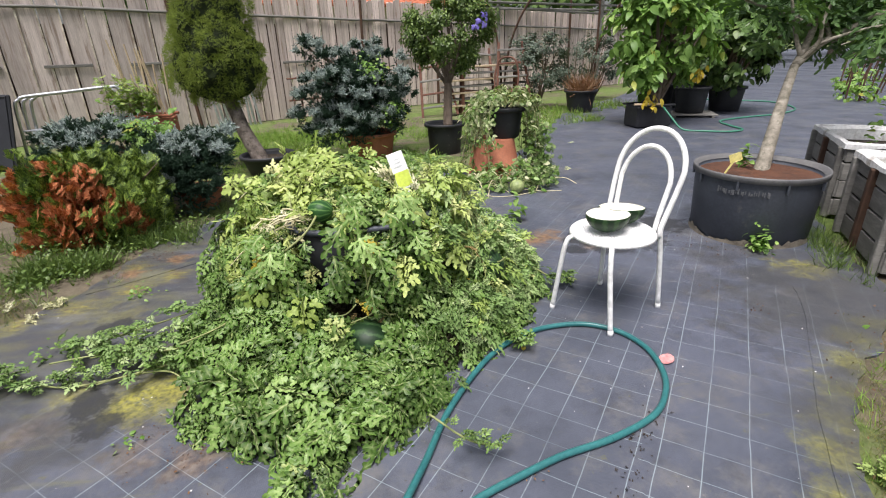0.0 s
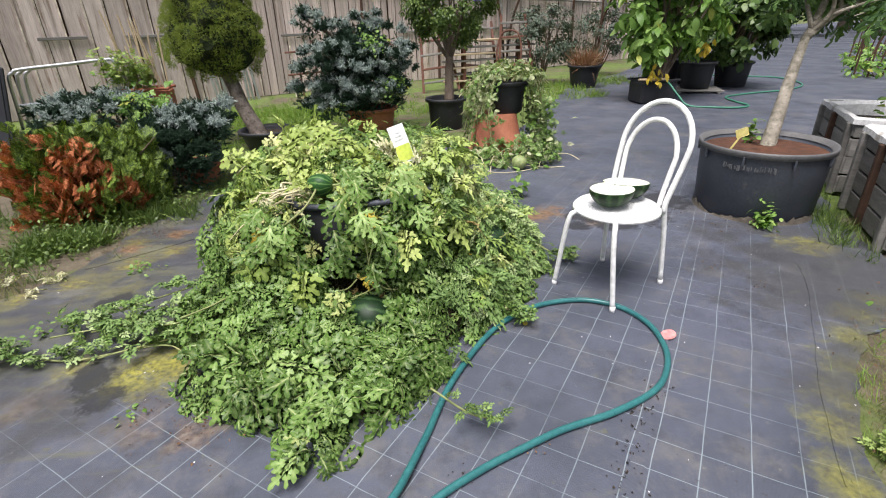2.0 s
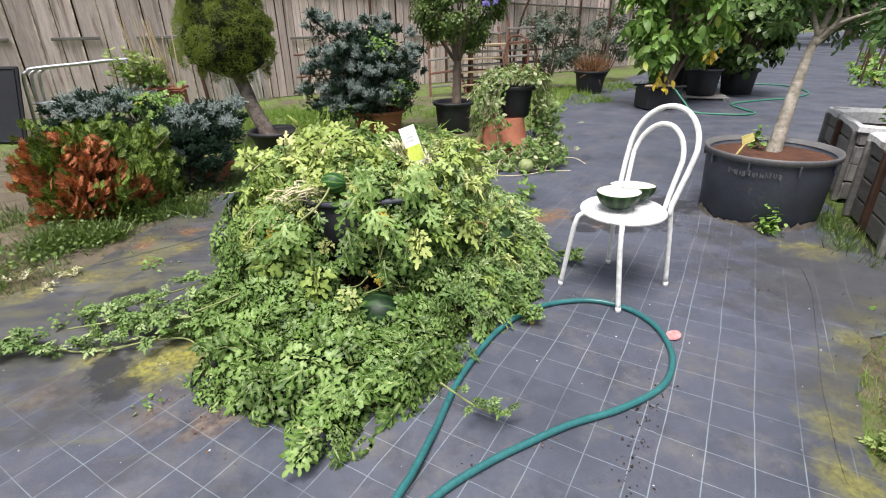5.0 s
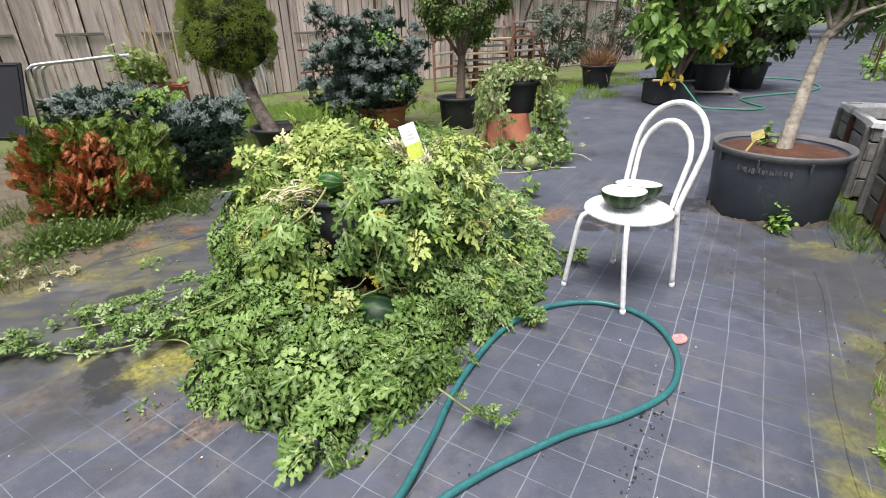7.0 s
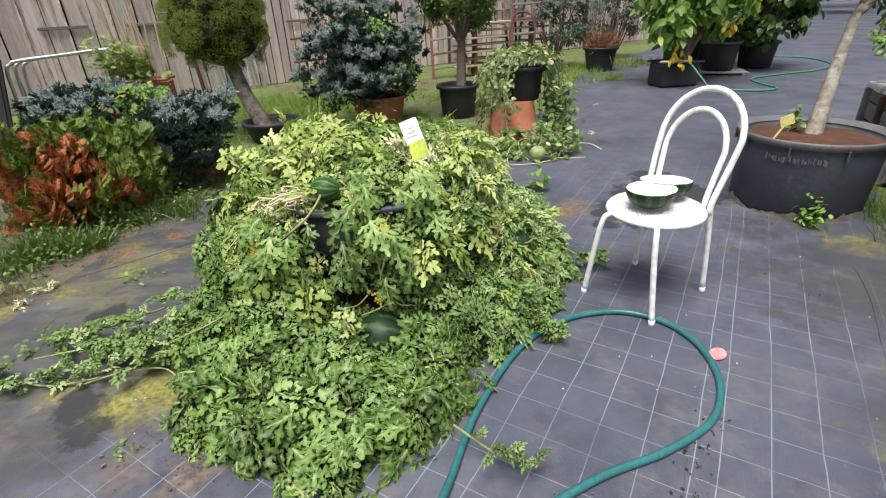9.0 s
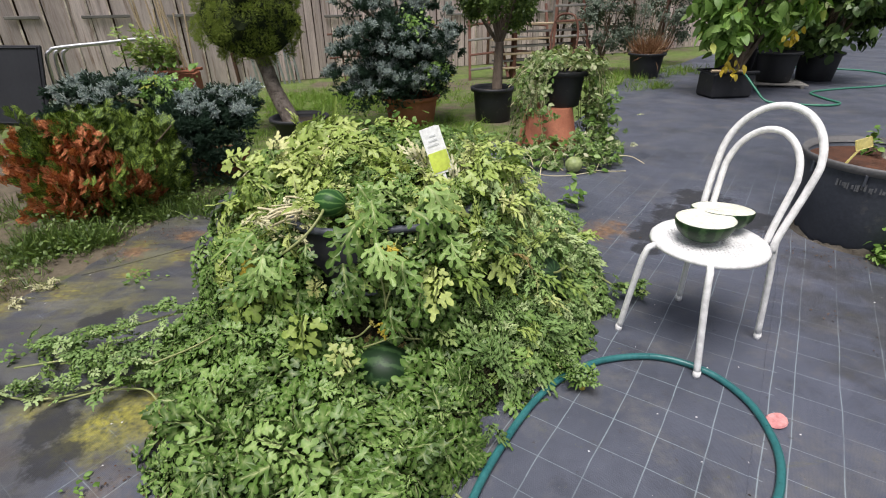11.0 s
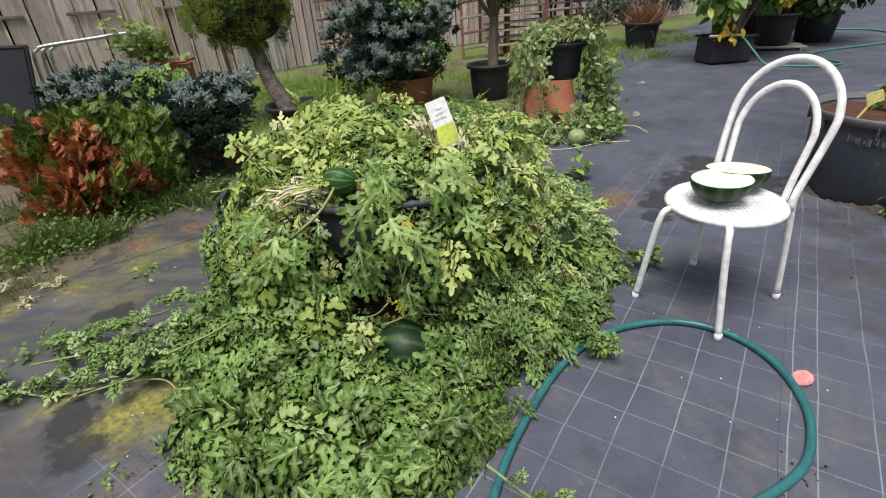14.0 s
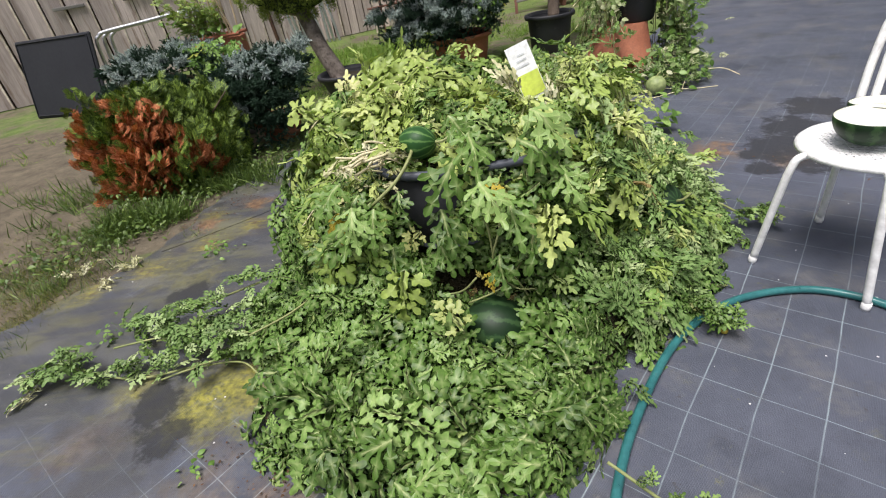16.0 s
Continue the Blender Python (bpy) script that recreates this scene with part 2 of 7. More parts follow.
    # crumbs of soil and pale flecks
    crumbs = ramp(n, l, tex_noise(n, l, pos, 38, 4, 0.7), [(0.63, (0,) * 3), (0.7, (0.6,) * 3)])
    base = blend(n, l, crumbs, base, (0.045, 0.04, 0.036))
    fleck = n.new("ShaderNodeVectorMath")
    fleck.operation = "ADD"
    l.new(pos, fleck.inputs[0])
    fleck.inputs[1].default_value = (7.3, 2.1, 0.4)
    flecks = ramp(n, l, tex_noise(n, l, fleck.outputs[0], 29, 5, 0.75), [(0.66, (0,) * 3), (0.73, (0.5,) * 3)])
    base = blend(n, l, flecks, base, (0.24, 0.23, 0.2))
    wet = ramp(n, l, tex_noise(n, l, pos, 0.9, 4), [(0.42, (0.56,) * 3), (0.62, (0.34,) * 3)])
    l.new(base, p.inputs["Base Color"])
    l.new(blend(n, l, calc(n, l, "MAXIMUM", green, spill), wet, (0.9, 0.9, 0.9)), p.inputs["Roughness"])
    b = n.new("ShaderNodeBump")
    b.inputs["Strength"].default_value, b.inputs["Distance"].default_value = 0.35, 0.002
    l.new(calc(n, l, "ADD", cloth, calc(n, l, "MULTIPLY", green, clump)), b.inputs["Height"])
    l.new(b.outputs[0], p.inputs["Normal"])
    return m


def soil_lawn_material():
    m = bpy.data.materials.new("soil_and_lawn")
    n, l, p = nodes_of(m)
    pos = n.new("ShaderNodeTexCoord").outputs["Object"]
    big, mid, fine = tex_noise(n, l, pos, 0.8, 6, 0.65), tex_noise(n, l, pos, 6, 8, 0.7), tex_noise(n, l, pos, 60, 4)
    soil = ramp(n, l, mid, [(0.3, (0.065, 0.052, 0.034)), (0.7, (0.18, 0.148, 0.1))])
    turf = ramp(n, l, mid, [(0.3, (0.055, 0.085, 0.018)), (0.7, (0.17, 0.245, 0.05))])
    d = n.new("ShaderNodeVectorMath")
    d.operation = "DISTANCE"
    l.new(pos, d.inputs[0])
    d.inputs[1].default_value = (-4.2, 4.6, 0)
    bare = n.new("ShaderNodeMapRange")
    bare.inputs["From Min"].default_value, bare.inputs["From Max"].default_value, bare.inputs["To Max"].default_value = 3.2, 1.2, 0.3
    l.new(d.outputs["Value"], bare.inputs["Value"])
    e = n.new("ShaderNodeVectorMath")
    e.operation = "DISTANCE"
    l.new(pos, e.inputs[0])
    e.inputs[1].default_value = (2.6, 2.0, 0)
    track = n.new("ShaderNodeMapRange")
    track.inputs["From Min"].default_value, track.inputs["From Max"].default_value, track.inputs["To Max"].default_value = 2.0, 0.8, 0.22
    l.new(e.outputs["Value"], track.inputs["Value"])
    big = calc(n, l, "ADD", big, calc(n, l, "ADD", bare.outputs[0], track.outputs[0]))
    col = blend(n, l, ramp(n, l, calc(n, l, "MULTIPLY_ADD", mid, 0.5, big), [(0.72, (0,) * 3), (0.86, (1,) * 3)]), turf, soil)
    col = blend(n, l, 0.8, col, ramp(n, l, fine, [(0.25, (0.65,) * 3), (0.75, (1.25,) * 3)]), "MULTIPLY")
    l.new(col, p.inputs["Base Color"])
    p.inputs["Roughness"].default_value = 0.95
    b = n.new("ShaderNodeBump")
    b.inputs["Strength"].default_value, b.inputs["Distance"].default_value = 0.7, 0.02
    l.new(calc(n, l, "ADD", mid, calc(n, l, "MULTIPLY", fine, 0.4)), b.inputs["Height"])
    l.new(b.outputs[0], p.inputs["Normal"])
    return m


def melon_rind_material(name, deep, mid, pale):
    """Dark green rind with jagged lighter stripes that run from pole to pole (object z)."""
    m = bpy.data.materials.new(name)
    n, l, p = nodes_of(m)
    tc, sep = n.new("ShaderNodeTexCoord"), n.new("ShaderNodeSeparateXYZ")
    l.new(tc.outputs["Object"], sep.inputs[0])
    a = calc(n, l, "ARCTAN2", sep.outputs[1], sep.outputs[0])
    wig = tex_noise(n, l, tc.outputs["Object"], 28, 6, 0.7)
    wave = calc(n, l, "SINE", calc(n, l, "MULTIPLY_ADD", wig, 7.0, calc(n, l, "MULTIPLY", a, 11)))
    col = ramp(n, l, wave, [(0.1, deep), (0.55, mid), (0.85, pale)])
    l.new(col, p.inputs["Base Color"])
    p.inputs["Roughness"].default_value = 0.45
    p.inputs["Specular IOR Level"].default_value = 0.25
    return m


M = {
    "mat": weed_mat_material(),
    "ground": soil_lawn_material(),
    "rind": melon_rind_material("dark_melon_rind", (0.012, 0.032, 0.012), (0.018, 0.05, 0.018), (0.04, 0.085, 0.03)),
    "rind_light": melon_rind_material("striped_melon_rind", (0.022, 0.075, 0.018), (0.035, 0.105, 0.025), (0.1, 0.2, 0.055)),
    "pale_rind": surface("pale_squash_skin", (0.2, 0.26, 0.09), (0.36, 0.42, 0.18), 0.5, scale=14, fine=50, bump=0.15),
    "soil": surface("red_brown_soil", (0.06, 0.026, 0.015), (0.165, 0.066, 0.034), 0.95, scale=14, fine=120, bump=0.9, depth=0.02),
    "mud": surface("dried_mud", (0.1, 0.085, 0.065), (0.24, 0.21, 0.17), 0.95, scale=14, fine=90, bump=0.7, depth=0.01),
    "dark_soil": surface("dark_potting_soil", (0.035, 0.028, 0.02), (0.08, 0.06, 0.04), 0.95, scale=14, fine=90, bump=0.9, depth=0.02),
    "board": surface("weathered_fence_board", (0.3, 0.25, 0.23), (0.6, 0.52, 0.485), 0.9, scale=5, fine=60, bump=0.6, stretch=(3, 3, 0.3), rand=0.26, dirt=(0.22, 0.15, 0.11), dirt_at=0.6),
    "board_pale": surface("pale_narrow_fence_board", (0.5, 0.41, 0.375), (0.8, 0.68, 0.63), 0.9, scale=5, fine=60, bump=0.6, stretch=(3, 3, 0.3), rand=0.26, dirt=(0.24, 0.16, 0.11), dirt_at=0.6),
    "strip": surface("pale_fence_strip", (0.26, 0.2, 0.15), (0.78, 0.71, 0.6), 0.9, scale=6, fine=60, bump=0.5, stretch=(1, 1, 2.6), rand=0.2),
    "grey_wood": surface("grey_pallet_wood", (0.13, 0.125, 0.115), (0.27, 0.26, 0.24), 0.9, scale=4, fine=50, bump=0.6, stretch=(0.5, 3, 3), rand=0.2),
    "red_wood": surface("red_stained_wood", (0.11, 0.042, 0.028), (0.21, 0.095, 0.065), 0.7, scale=6, fine=60),
    "white_paint": surface("white_chair_paint", (0.82, 0.82, 0.81), (0.87, 0.87, 0.86), 0.4, scale=9, fine=40, bump=0.0),
    "hose": surface("green_garden_hose", (0.022, 0.125, 0.13), (0.036, 0.175, 0.175), 0.35, scale=9, fine=60, bump=0.1, dirt=(0.1, 0.13, 0.11), dirt_at=0.7),
    "hose_light": surface("pale_green_hose", (0.04, 0.2, 0.13), (0.07, 0.28, 0.18), 0.45, scale=9, fine=60, bump=0.1),
    "black_pot": surface("black_plastic_pot", (0.013, 0.014, 0.017), (0.023, 0.024, 0.029), 0.58, scale=7, fine=80, bump=0.12, dirt=(0.1, 0.09, 0.075), dirt_at=0.66),
    "grey_pot": surface("grey_plastic_tub", (0.048, 0.055, 0.07), (0.075, 0.084, 0.106), 0.5, scale=4, fine=60, bump=0.15, dirt=(0.17, 0.16, 0.14), dirt_at=0.68),
    "faded_print": surface("faded_print", (0.085, 0.09, 0.1), (0.15, 0.153, 0.16), 0.6, scale=30, fine=80, bump=0.05),
    "grey_rim": surface("faded_plastic_rim", (0.1, 0.1, 0.106), (0.15, 0.147, 0.145), 0.6, scale=6, fine=60, bump=0.15),
    "terracotta": surface("terracotta", (0.3, 0.1, 0.055), (0.42, 0.16, 0.09), 0.85, scale=6, fine=70, bump=0.2, dirt=(0.26, 0.2, 0.15), dirt_at=0.68),
    "steel": surface("galvanised_steel", (0.42, 0.44, 0.47), (0.58, 0.6, 0.63), 0.45, 0.75, scale=9, fine=60, bump=0.1),
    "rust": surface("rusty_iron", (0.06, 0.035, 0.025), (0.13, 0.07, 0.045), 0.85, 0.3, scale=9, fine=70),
    "black_sheet": surface("black_plastic_sheet", (0.009, 0.01, 0.015), (0.016, 0.018, 0.024), 0.65, scale=3, fine=30, bump=0.2),
    "fabric": surface("white_liner_fabric", (0.58, 0.58, 0.58), (0.74, 0.74, 0.73), 0.85, scale=5, fine=50, bump=0.4, dirt=(0.36, 0.33, 0.28), dirt_at=0.6),
    "flesh": surface("pale_melon_flesh", (0.78, 0.74, 0.6), (0.85, 0.82, 0.72), 0.45, scale=12, fine=60, bump=0.1),
    "flesh_rim": surface("white_melon_rim", (0.72, 0.74, 0.6), (0.8, 0.8, 0.68), 0.5, scale=12, fine=60, bump=0.1),
    "pink": surface("pink_melon_slice", (0.6, 0.22, 0.22), (0.72, 0.36, 0.34), 0.5, scale=25, fine=90, bump=0.2),
    "yellow_tag": surface("yellow_plastic_tag", (0.78, 0.68, 0.22), (0.84, 0.74, 0.3), 0.5, scale=20, fine=60, bump=0.05),
    "white_card": surface("white_plant_label", (0.74, 0.76, 0.74), (0.82, 0.83, 0.82), 0.45, scale=9, fine=60, bump=0.03),
    "label_green": surface("label_lime_print", (0.5, 0.62, 0.06), (0.62, 0.72, 0.12), 0.45, scale=20, fine=60, bump=0.03),
    "label_grey": surface("label_grey_print", (0.5, 0.52, 0.53), (0.58, 0.6, 0.6), 0.45, scale=20, fine=60, bump=0.03),
    # near-black, for the shade deep in the topiary crown
    "inner": surface("inner_crown_shade", (0.015, 0.025, 0.008), (0.03, 0.045, 0.014), 1.0, scale=14, fine=60, bump=0.9, depth=0.02),
    # dark tone that stands for shade inside the watermelon heap
    "core_shade": surface("dark_core_shade", (0.03, 0.03, 0.014), (0.075, 0.062, 0.03), 1.0, scale=22, fine=80, bump=0.9, depth=0.02),
    "bark": surface("grey_brown_bark", (0.1, 0.075, 0.055), (0.22, 0.17, 0.13), 0.9, scale=9, fine=55, bump=0.9, depth=0.012, stretch=(2, 2, 0.7)),
    "old_bark": surface("mottled_grey_bark", (0.075, 0.058, 0.045), (0.29, 0.245, 0.21), 0.9, scale=16, fine=60, bump=0.9, depth=0.015, dirt=(0.06, 0.05, 0.04), dirt_at=0.6),
    "fig_bark": surface("pale_fig_bark", (0.17, 0.15, 0.115), (0.4, 0.36, 0.3), 0.8, scale=13, fine=60, bump=0.7, depth=0.008, stretch=(1, 1, 1.4), dirt=(0.13, 0.12, 0.085), dirt_at=0.56),
    "twig": surface("brown_twig", (0.09, 0.065, 0.04), (0.17, 0.125, 0.085), 0.9, scale=9, fine=60),
    "cane": surface("pale_bamboo_cane", (0.4, 0.3, 0.19), (0.55, 0.44, 0.3), 0.7, scale=9, fine=60),
    "vine": surface("pale_green_vine_stem", (0.2, 0.24, 0.08), (0.34, 0.36, 0.15), 0.6, scale=9, fine=60, bump=0.2),
    "dry_vine": surface("straw_dry_stem", (0.52, 0.46, 0.27), (0.72, 0.66, 0.44), 0.8, scale=12, fine=70, bump=0.3),
    "roof": surface("orange_roof_tile", (0.38, 0.1, 0.05), (0.52, 0.17, 0.09), 0.85, scale=5, fine=40, rand=0.15),
    "plaster": surface("house_plaster", (0.5, 0.47, 0.42), (0.6, 0.57, 0.52), 0.9, scale=3, fine=50),
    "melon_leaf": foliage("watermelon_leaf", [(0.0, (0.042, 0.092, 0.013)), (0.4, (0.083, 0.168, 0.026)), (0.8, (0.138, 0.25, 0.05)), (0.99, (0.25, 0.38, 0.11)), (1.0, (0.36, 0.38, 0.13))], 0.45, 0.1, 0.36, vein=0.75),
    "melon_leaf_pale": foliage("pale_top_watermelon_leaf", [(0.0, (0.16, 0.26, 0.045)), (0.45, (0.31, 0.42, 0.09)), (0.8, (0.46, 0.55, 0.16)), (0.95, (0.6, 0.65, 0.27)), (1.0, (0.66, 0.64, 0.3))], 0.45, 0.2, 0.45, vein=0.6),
    "grey_leaf": foliage("dusty_young_watermelon_leaf", [(0.0, (0.1, 0.18, 0.05)), (0.5, (0.2, 0.33, 0.095)), (1.0, (0.44, 0.54, 0.26))], 0.6, 0.15, 0.3, vein=0.5),
    "dry_leaf": foliage("withered_leaf", [(0.0, (0.34, 0.3, 0.07)), (0.5, (0.33, 0.25, 0.1)), (1.0, (0.22, 0.13, 0.05))], 0.8, 0.15),
    "bleached": foliage("bleached_dry_leaf", [(0.0, (0.42, 0.42, 0.2)), (0.5, (0.6, 0.58, 0.36)), (1.0, (0.72, 0.7, 0.5))], 0.8, 0.15),
    "crumb": foliage("dark_soil_crumb", [(0.0, (0.012, 0.01, 0.008)), (1.0, (0.06, 0.045, 0.035))], 0.9, 0.0),
    "litter": foliage("brown_leaf_litter", [(0.0, (0.06, 0.035, 0.02)), (0.6, (0.14, 0.075, 0.04)), (1.0, (0.26, 0.15, 0.08))], 0.9, 0.05),
    "blue_needles": foliage("blue_spruce_needles", [(0.0, (0.12, 0.17, 0.165)), (0.5, (0.37, 0.445, 0.435)), (1.0, (0.72, 0.78, 0.76))], 0.6, 0.08),
    # dark green, also used for the shade in and under conifer pads
    "dark_shade_needles": foliage("dark_and_shade_needles", [(0.0, (0.014, 0.036, 0.02)), (1.0, (0.05, 0.1, 0.06))], 0.6, 0.04),
    "topiary": foliage("clipped_spruce_needles", [(0.0, (0.09, 0.13, 0.018)), (0.5, (0.19, 0.255, 0.036)), (1.0, (0.32, 0.4, 0.07))], 0.6, 0.1),
    "thuja": foliage("green_thuja_spray", [(0.0, (0.025, 0.055, 0.01)), (0.5, (0.1, 0.165, 0.024)), (1.0, (0.27, 0.37, 0.06))], 0.6, 0.08),
    "thuja_dead": foliage("rust_brown_thuja_spray", [(0.0, (0.24, 0.07, 0.026)), (0.5, (0.5, 0.16, 0.06)), (1.0, (0.64, 0.28, 0.14))], 0.85, 0.2),
    "dark_leaf": foliage("dark_glossy_leaf", [(0.0, (0.035, 0.07, 0.02)), (0.6, (0.075, 0.135, 0.035)), (1.0, (0.15, 0.22, 0.065))], 0.4, 0.2),
    "shrub_leaf": foliage("small_shrub_leaf", [(0.0, (0.05, 0.09, 0.02)), (0.6, (0.11, 0.18, 0.04)), (1.0, (0.22, 0.3, 0.08))], 0.4, 0.2),
    "mid_leaf": foliage("broad_green_leaf", [(0.0, (0.09, 0.185, 0.035)), (0.5, (0.185, 0.335, 0.07)), (0.97, (0.32, 0.48, 0.14)), (1.0, (0.44, 0.42, 0.07))], 0.45, 0.3),
    "fig_leaf": foliage("fig_leaf", [(0.0, (0.05, 0.1, 0.035)), (0.6, (0.085, 0.165, 0.055)), (1.0, (0.15, 0.26, 0.075))], 0.36, 0.3),
    "yellow_leaf": foliage("yellowed_leaf", [(0.0, (0.5, 0.35, 0.03)), (1.0, (0.6, 0.5, 0.08))], 0.6, 0.25),
    "airy_leaf": foliage("pale_feathery_leaf", [(0.0, (0.16, 0.26, 0.06)), (0.6, (0.3, 0.42, 0.12)), (0.92, (0.44, 0.52, 0.18)), (1.0, (0.55, 0.5, 0.1))], 0.55, 0.3),
    "sage_leaf": foliage("grey_green_leaf", [(0.0, (0.055, 0.08, 0.055)), (1.0, (0.15, 0.19, 0.14))], 0.55, 0.15),
    "variegated": foliage("variegated_squash_leaf", [(0.0, (0.14, 0.22, 0.07)), (0.4, (0.28, 0.36, 0.15)), (0.75, (0.48, 0.53, 0.3)), (1.0, (0.62, 0.6, 0.42))], 0.6, 0.25),
    "grass": foliage("grass_blade", [(0.0, (0.09, 0.17, 0.025)), (0.5, (0.19, 0.32, 0.05)), (0.9, (0.26, 0.4, 0.075)), (1.0, (0.32, 0.27, 0.12))], 0.6, 0.25),
    "moss": foliage("mossy_growth", [(0.0, (0.06, 0.075, 0.02)), (0.5, (0.14, 0.16, 0.035)), (0.85, (0.25, 0.25, 0.06)), (1.0, (0.2, 0.14, 0.07))], 0.8, 0.1),
    "dry_grass": foliage("brown_dry_grass", [(0.0, (0.14, 0.06, 0.03)), (0.6, (0.27, 0.14, 0.075)), (1.0, (0.4, 0.27, 0.16))], 0.8, 0.15),
    "flower": foliage("violet_petal", [(0.0, (0.16, 0.12, 0.5)), (1.0, (0.3, 0.25, 0.7))], 0.6, 0.25),
    "far_leaf": foliage("distant_tree_leaf", [(0.0, (0.035, 0.075, 0.02)), (0.5, (0.075, 0.14, 0.035)), (1.0, (0.17, 0.26, 0.06))], 0.6, 0.25),
}

# ---- building helpers ----


def part(name, bm, material, parent, label=""):
    """One mesh object under a thing or a part. Takes a bmesh or a finished mesh."""
    if isinstance(bm, bmesh.types.BMesh):
        me = bpy.data.meshes.new(name)
        bmesh.ops.recalc_face_normals(bm, faces=bm.faces)
        bm.to_mesh(me)
        bm.free()
    else:
        me = bm
    if material is not None and not me.materials:
        me.materials.append(material)
    ob = new(name, me)
    ob.parent = parent
    if label:
        ob["label"] = label
    return ob


def thing(name, loc, turn, label, category, group="", kind=""):
    ob = new(name)
    ob.matrix_world = pose(*loc, 0, 0, turn)
    return tagged(ob, label, category, group, kind)


def smooth(ob):
    for f in ob.data.polygons:
        f.use_smooth = True
    return ob


def tube(bm, pts, r, seg=10, closed=False):
    """A round tube along points; r is a number or one radius a point."""
    pts = [Vector(p) for p in pts]
    k = len(pts)
    rr = [r] * k if isinstance(r, (int, float)) else list(r)
    prev, rings = None, []
    for i, p in enumerate(pts):
        a = pts[(i - 1) % k] if closed or i else p
        b = pts[(i + 1) % k] if closed or i < k - 1 else p
        t = (b - a).normalized()
        if prev is None:
            side = t.cross(Vector((0, 0, 1)) if abs(t.z) < 0.9 else Vector((1, 0, 0))).normalized()
        else:
            side = (prev - t * prev.dot(t)).normalized()
        prev, up = side, t.cross(side)
        rings.append([bm.verts.new(p + rr[i] * (math.cos(2 * math.pi * j / seg) * side + math.sin(2 * math.pi * j / seg) * up)) for j in range(seg)])
    for i in range(k if closed else k - 1):
        a, b = rings[i], rings[(i + 1) % k]
        for j in range(seg):
            bm.faces.new((a[j], a[(j + 1) % seg], b[(j + 1) % seg], b[j]))
    if not closed:
        bm.faces.new(rings[0][::-1])
        bm.faces.new(rings[-1])


def spline(pts, n=8, closed=False):
    """Points along a Catmull-Rom curve."""
    p = [Vector(q) for q in pts]
    k, out = len(p), []
    for i in range(k if closed else k - 1):
        a = p[(i - 1) % k] if closed or i else p[0] * 2 - p[1]
        b, c = p[i], p[(i + 1) % k]
        d = p[(i + 2) % k] if closed or i < k - 2 else p[-1] * 2 - p[-2]
        for s in range(n):
            t = s / n
            out.append(0.5 * (2 * b + (c - a) * t + (2 * a - 5 * b + 4 * c - d) * t * t + (3 * b - a - 3 * c + d) * t**3))
    return out if closed else out + [p[-1]]


def lathe(bm, prof, seg=32, squash=(1, 1), wob=0.0, rng=None):
    """A turned body from (radius, height) pairs; radius 0 makes a pole."""
    rings = []
    for r, z in prof:
        if r < 1e-6:
            rings.append([bm.verts.new((0, 0, z))])
        else:
            rings.append([bm.verts.new((r * squash[0] * math.cos(2 * math.pi * j / seg) * (1 + (rng.uniform(-wob, wob) if rng else 0)), r * squash[1] * math.sin(2 * math.pi * j / seg) * (1 + (rng.uniform(-wob, wob) if rng else 0)), z)) for j in range(seg)])
    for a, b in zip(rings, rings[1:]):
        for j in range(seg):
            q = [a[j % len(a)], a[(j + 1) % len(a)], b[(j + 1) % len(b)], b[j % len(b)]]
            q = list(dict.fromkeys(q))
            if len(q) > 2:
                bm.faces.new(q)


def block(bm, centre, size, turn=None, bevel=0.0):
    """A box with its edges eased."""
    made = bmesh.ops.create_cube(bm, size=1.0)["verts"]
    m = Matrix.Translation(centre) @ (turn or Matrix()) @ Matrix.Diagonal((*size, 1))
    bmesh.ops.transform(bm, matrix=m, verts=made)
    if bevel:
        edges = list({e for v in made for e in v.link_edges})
        bmesh.ops.bevel(bm, geom=edges, offset=bevel, segments=1, affect="EDGES")


def mesh_of(name, verts, faces, material):
    me = bpy.data.meshes.new(name)
    me.from_pydata(verts, [], faces)
    me.materials.append(material)
    return me


class Leafage:
    """Gathers many copies of small templates into one mesh."""

    def __init__(self):
        self.v, self.f, self.rib, self.k = [], [], [], 0

    def add(self, template, rot, pos, scale=1.0):
        v, f = template[:2]
        self.rib.append(template[2] if len(template) > 2 else np.zeros(len(v)))
        self.v.append((v * scale) @ rot.T + pos)
        self.f.append(f + self.k)
        self.k += len(v)

    def mesh(self, name, material):
        v = np.concatenate(self.v) if self.v else np.zeros((0, 3))
        f = np.concatenate(self.f) if self.f else np.zeros((0, 3), int)
        me = bpy.data.meshes.new(name)
        me.vertices.add(len(v))
        me.vertices.foreach_set("co", v.astype(np.float32).ravel())
        me.loops.add(f.size)
        me.loops.foreach_set("vertex_index", f.astype(np.int32).ravel())
        me.polygons.add(len(f))
        me.polygons.foreach_set("loop_start", np.arange(0, f.size, 3, dtype=np.int32))
        me.attributes.new("rib", "FLOAT", "POINT").data.foreach_set("value", (np.concatenate(self.rib) if self.rib else np.zeros(0)).astype(np.float32))
        me.polygons.foreach_set("use_smooth", np.ones(len(f), dtype=bool))
        me.update(calc_edges=True)
        me.validate()
        me.materials.append(material)
        return me


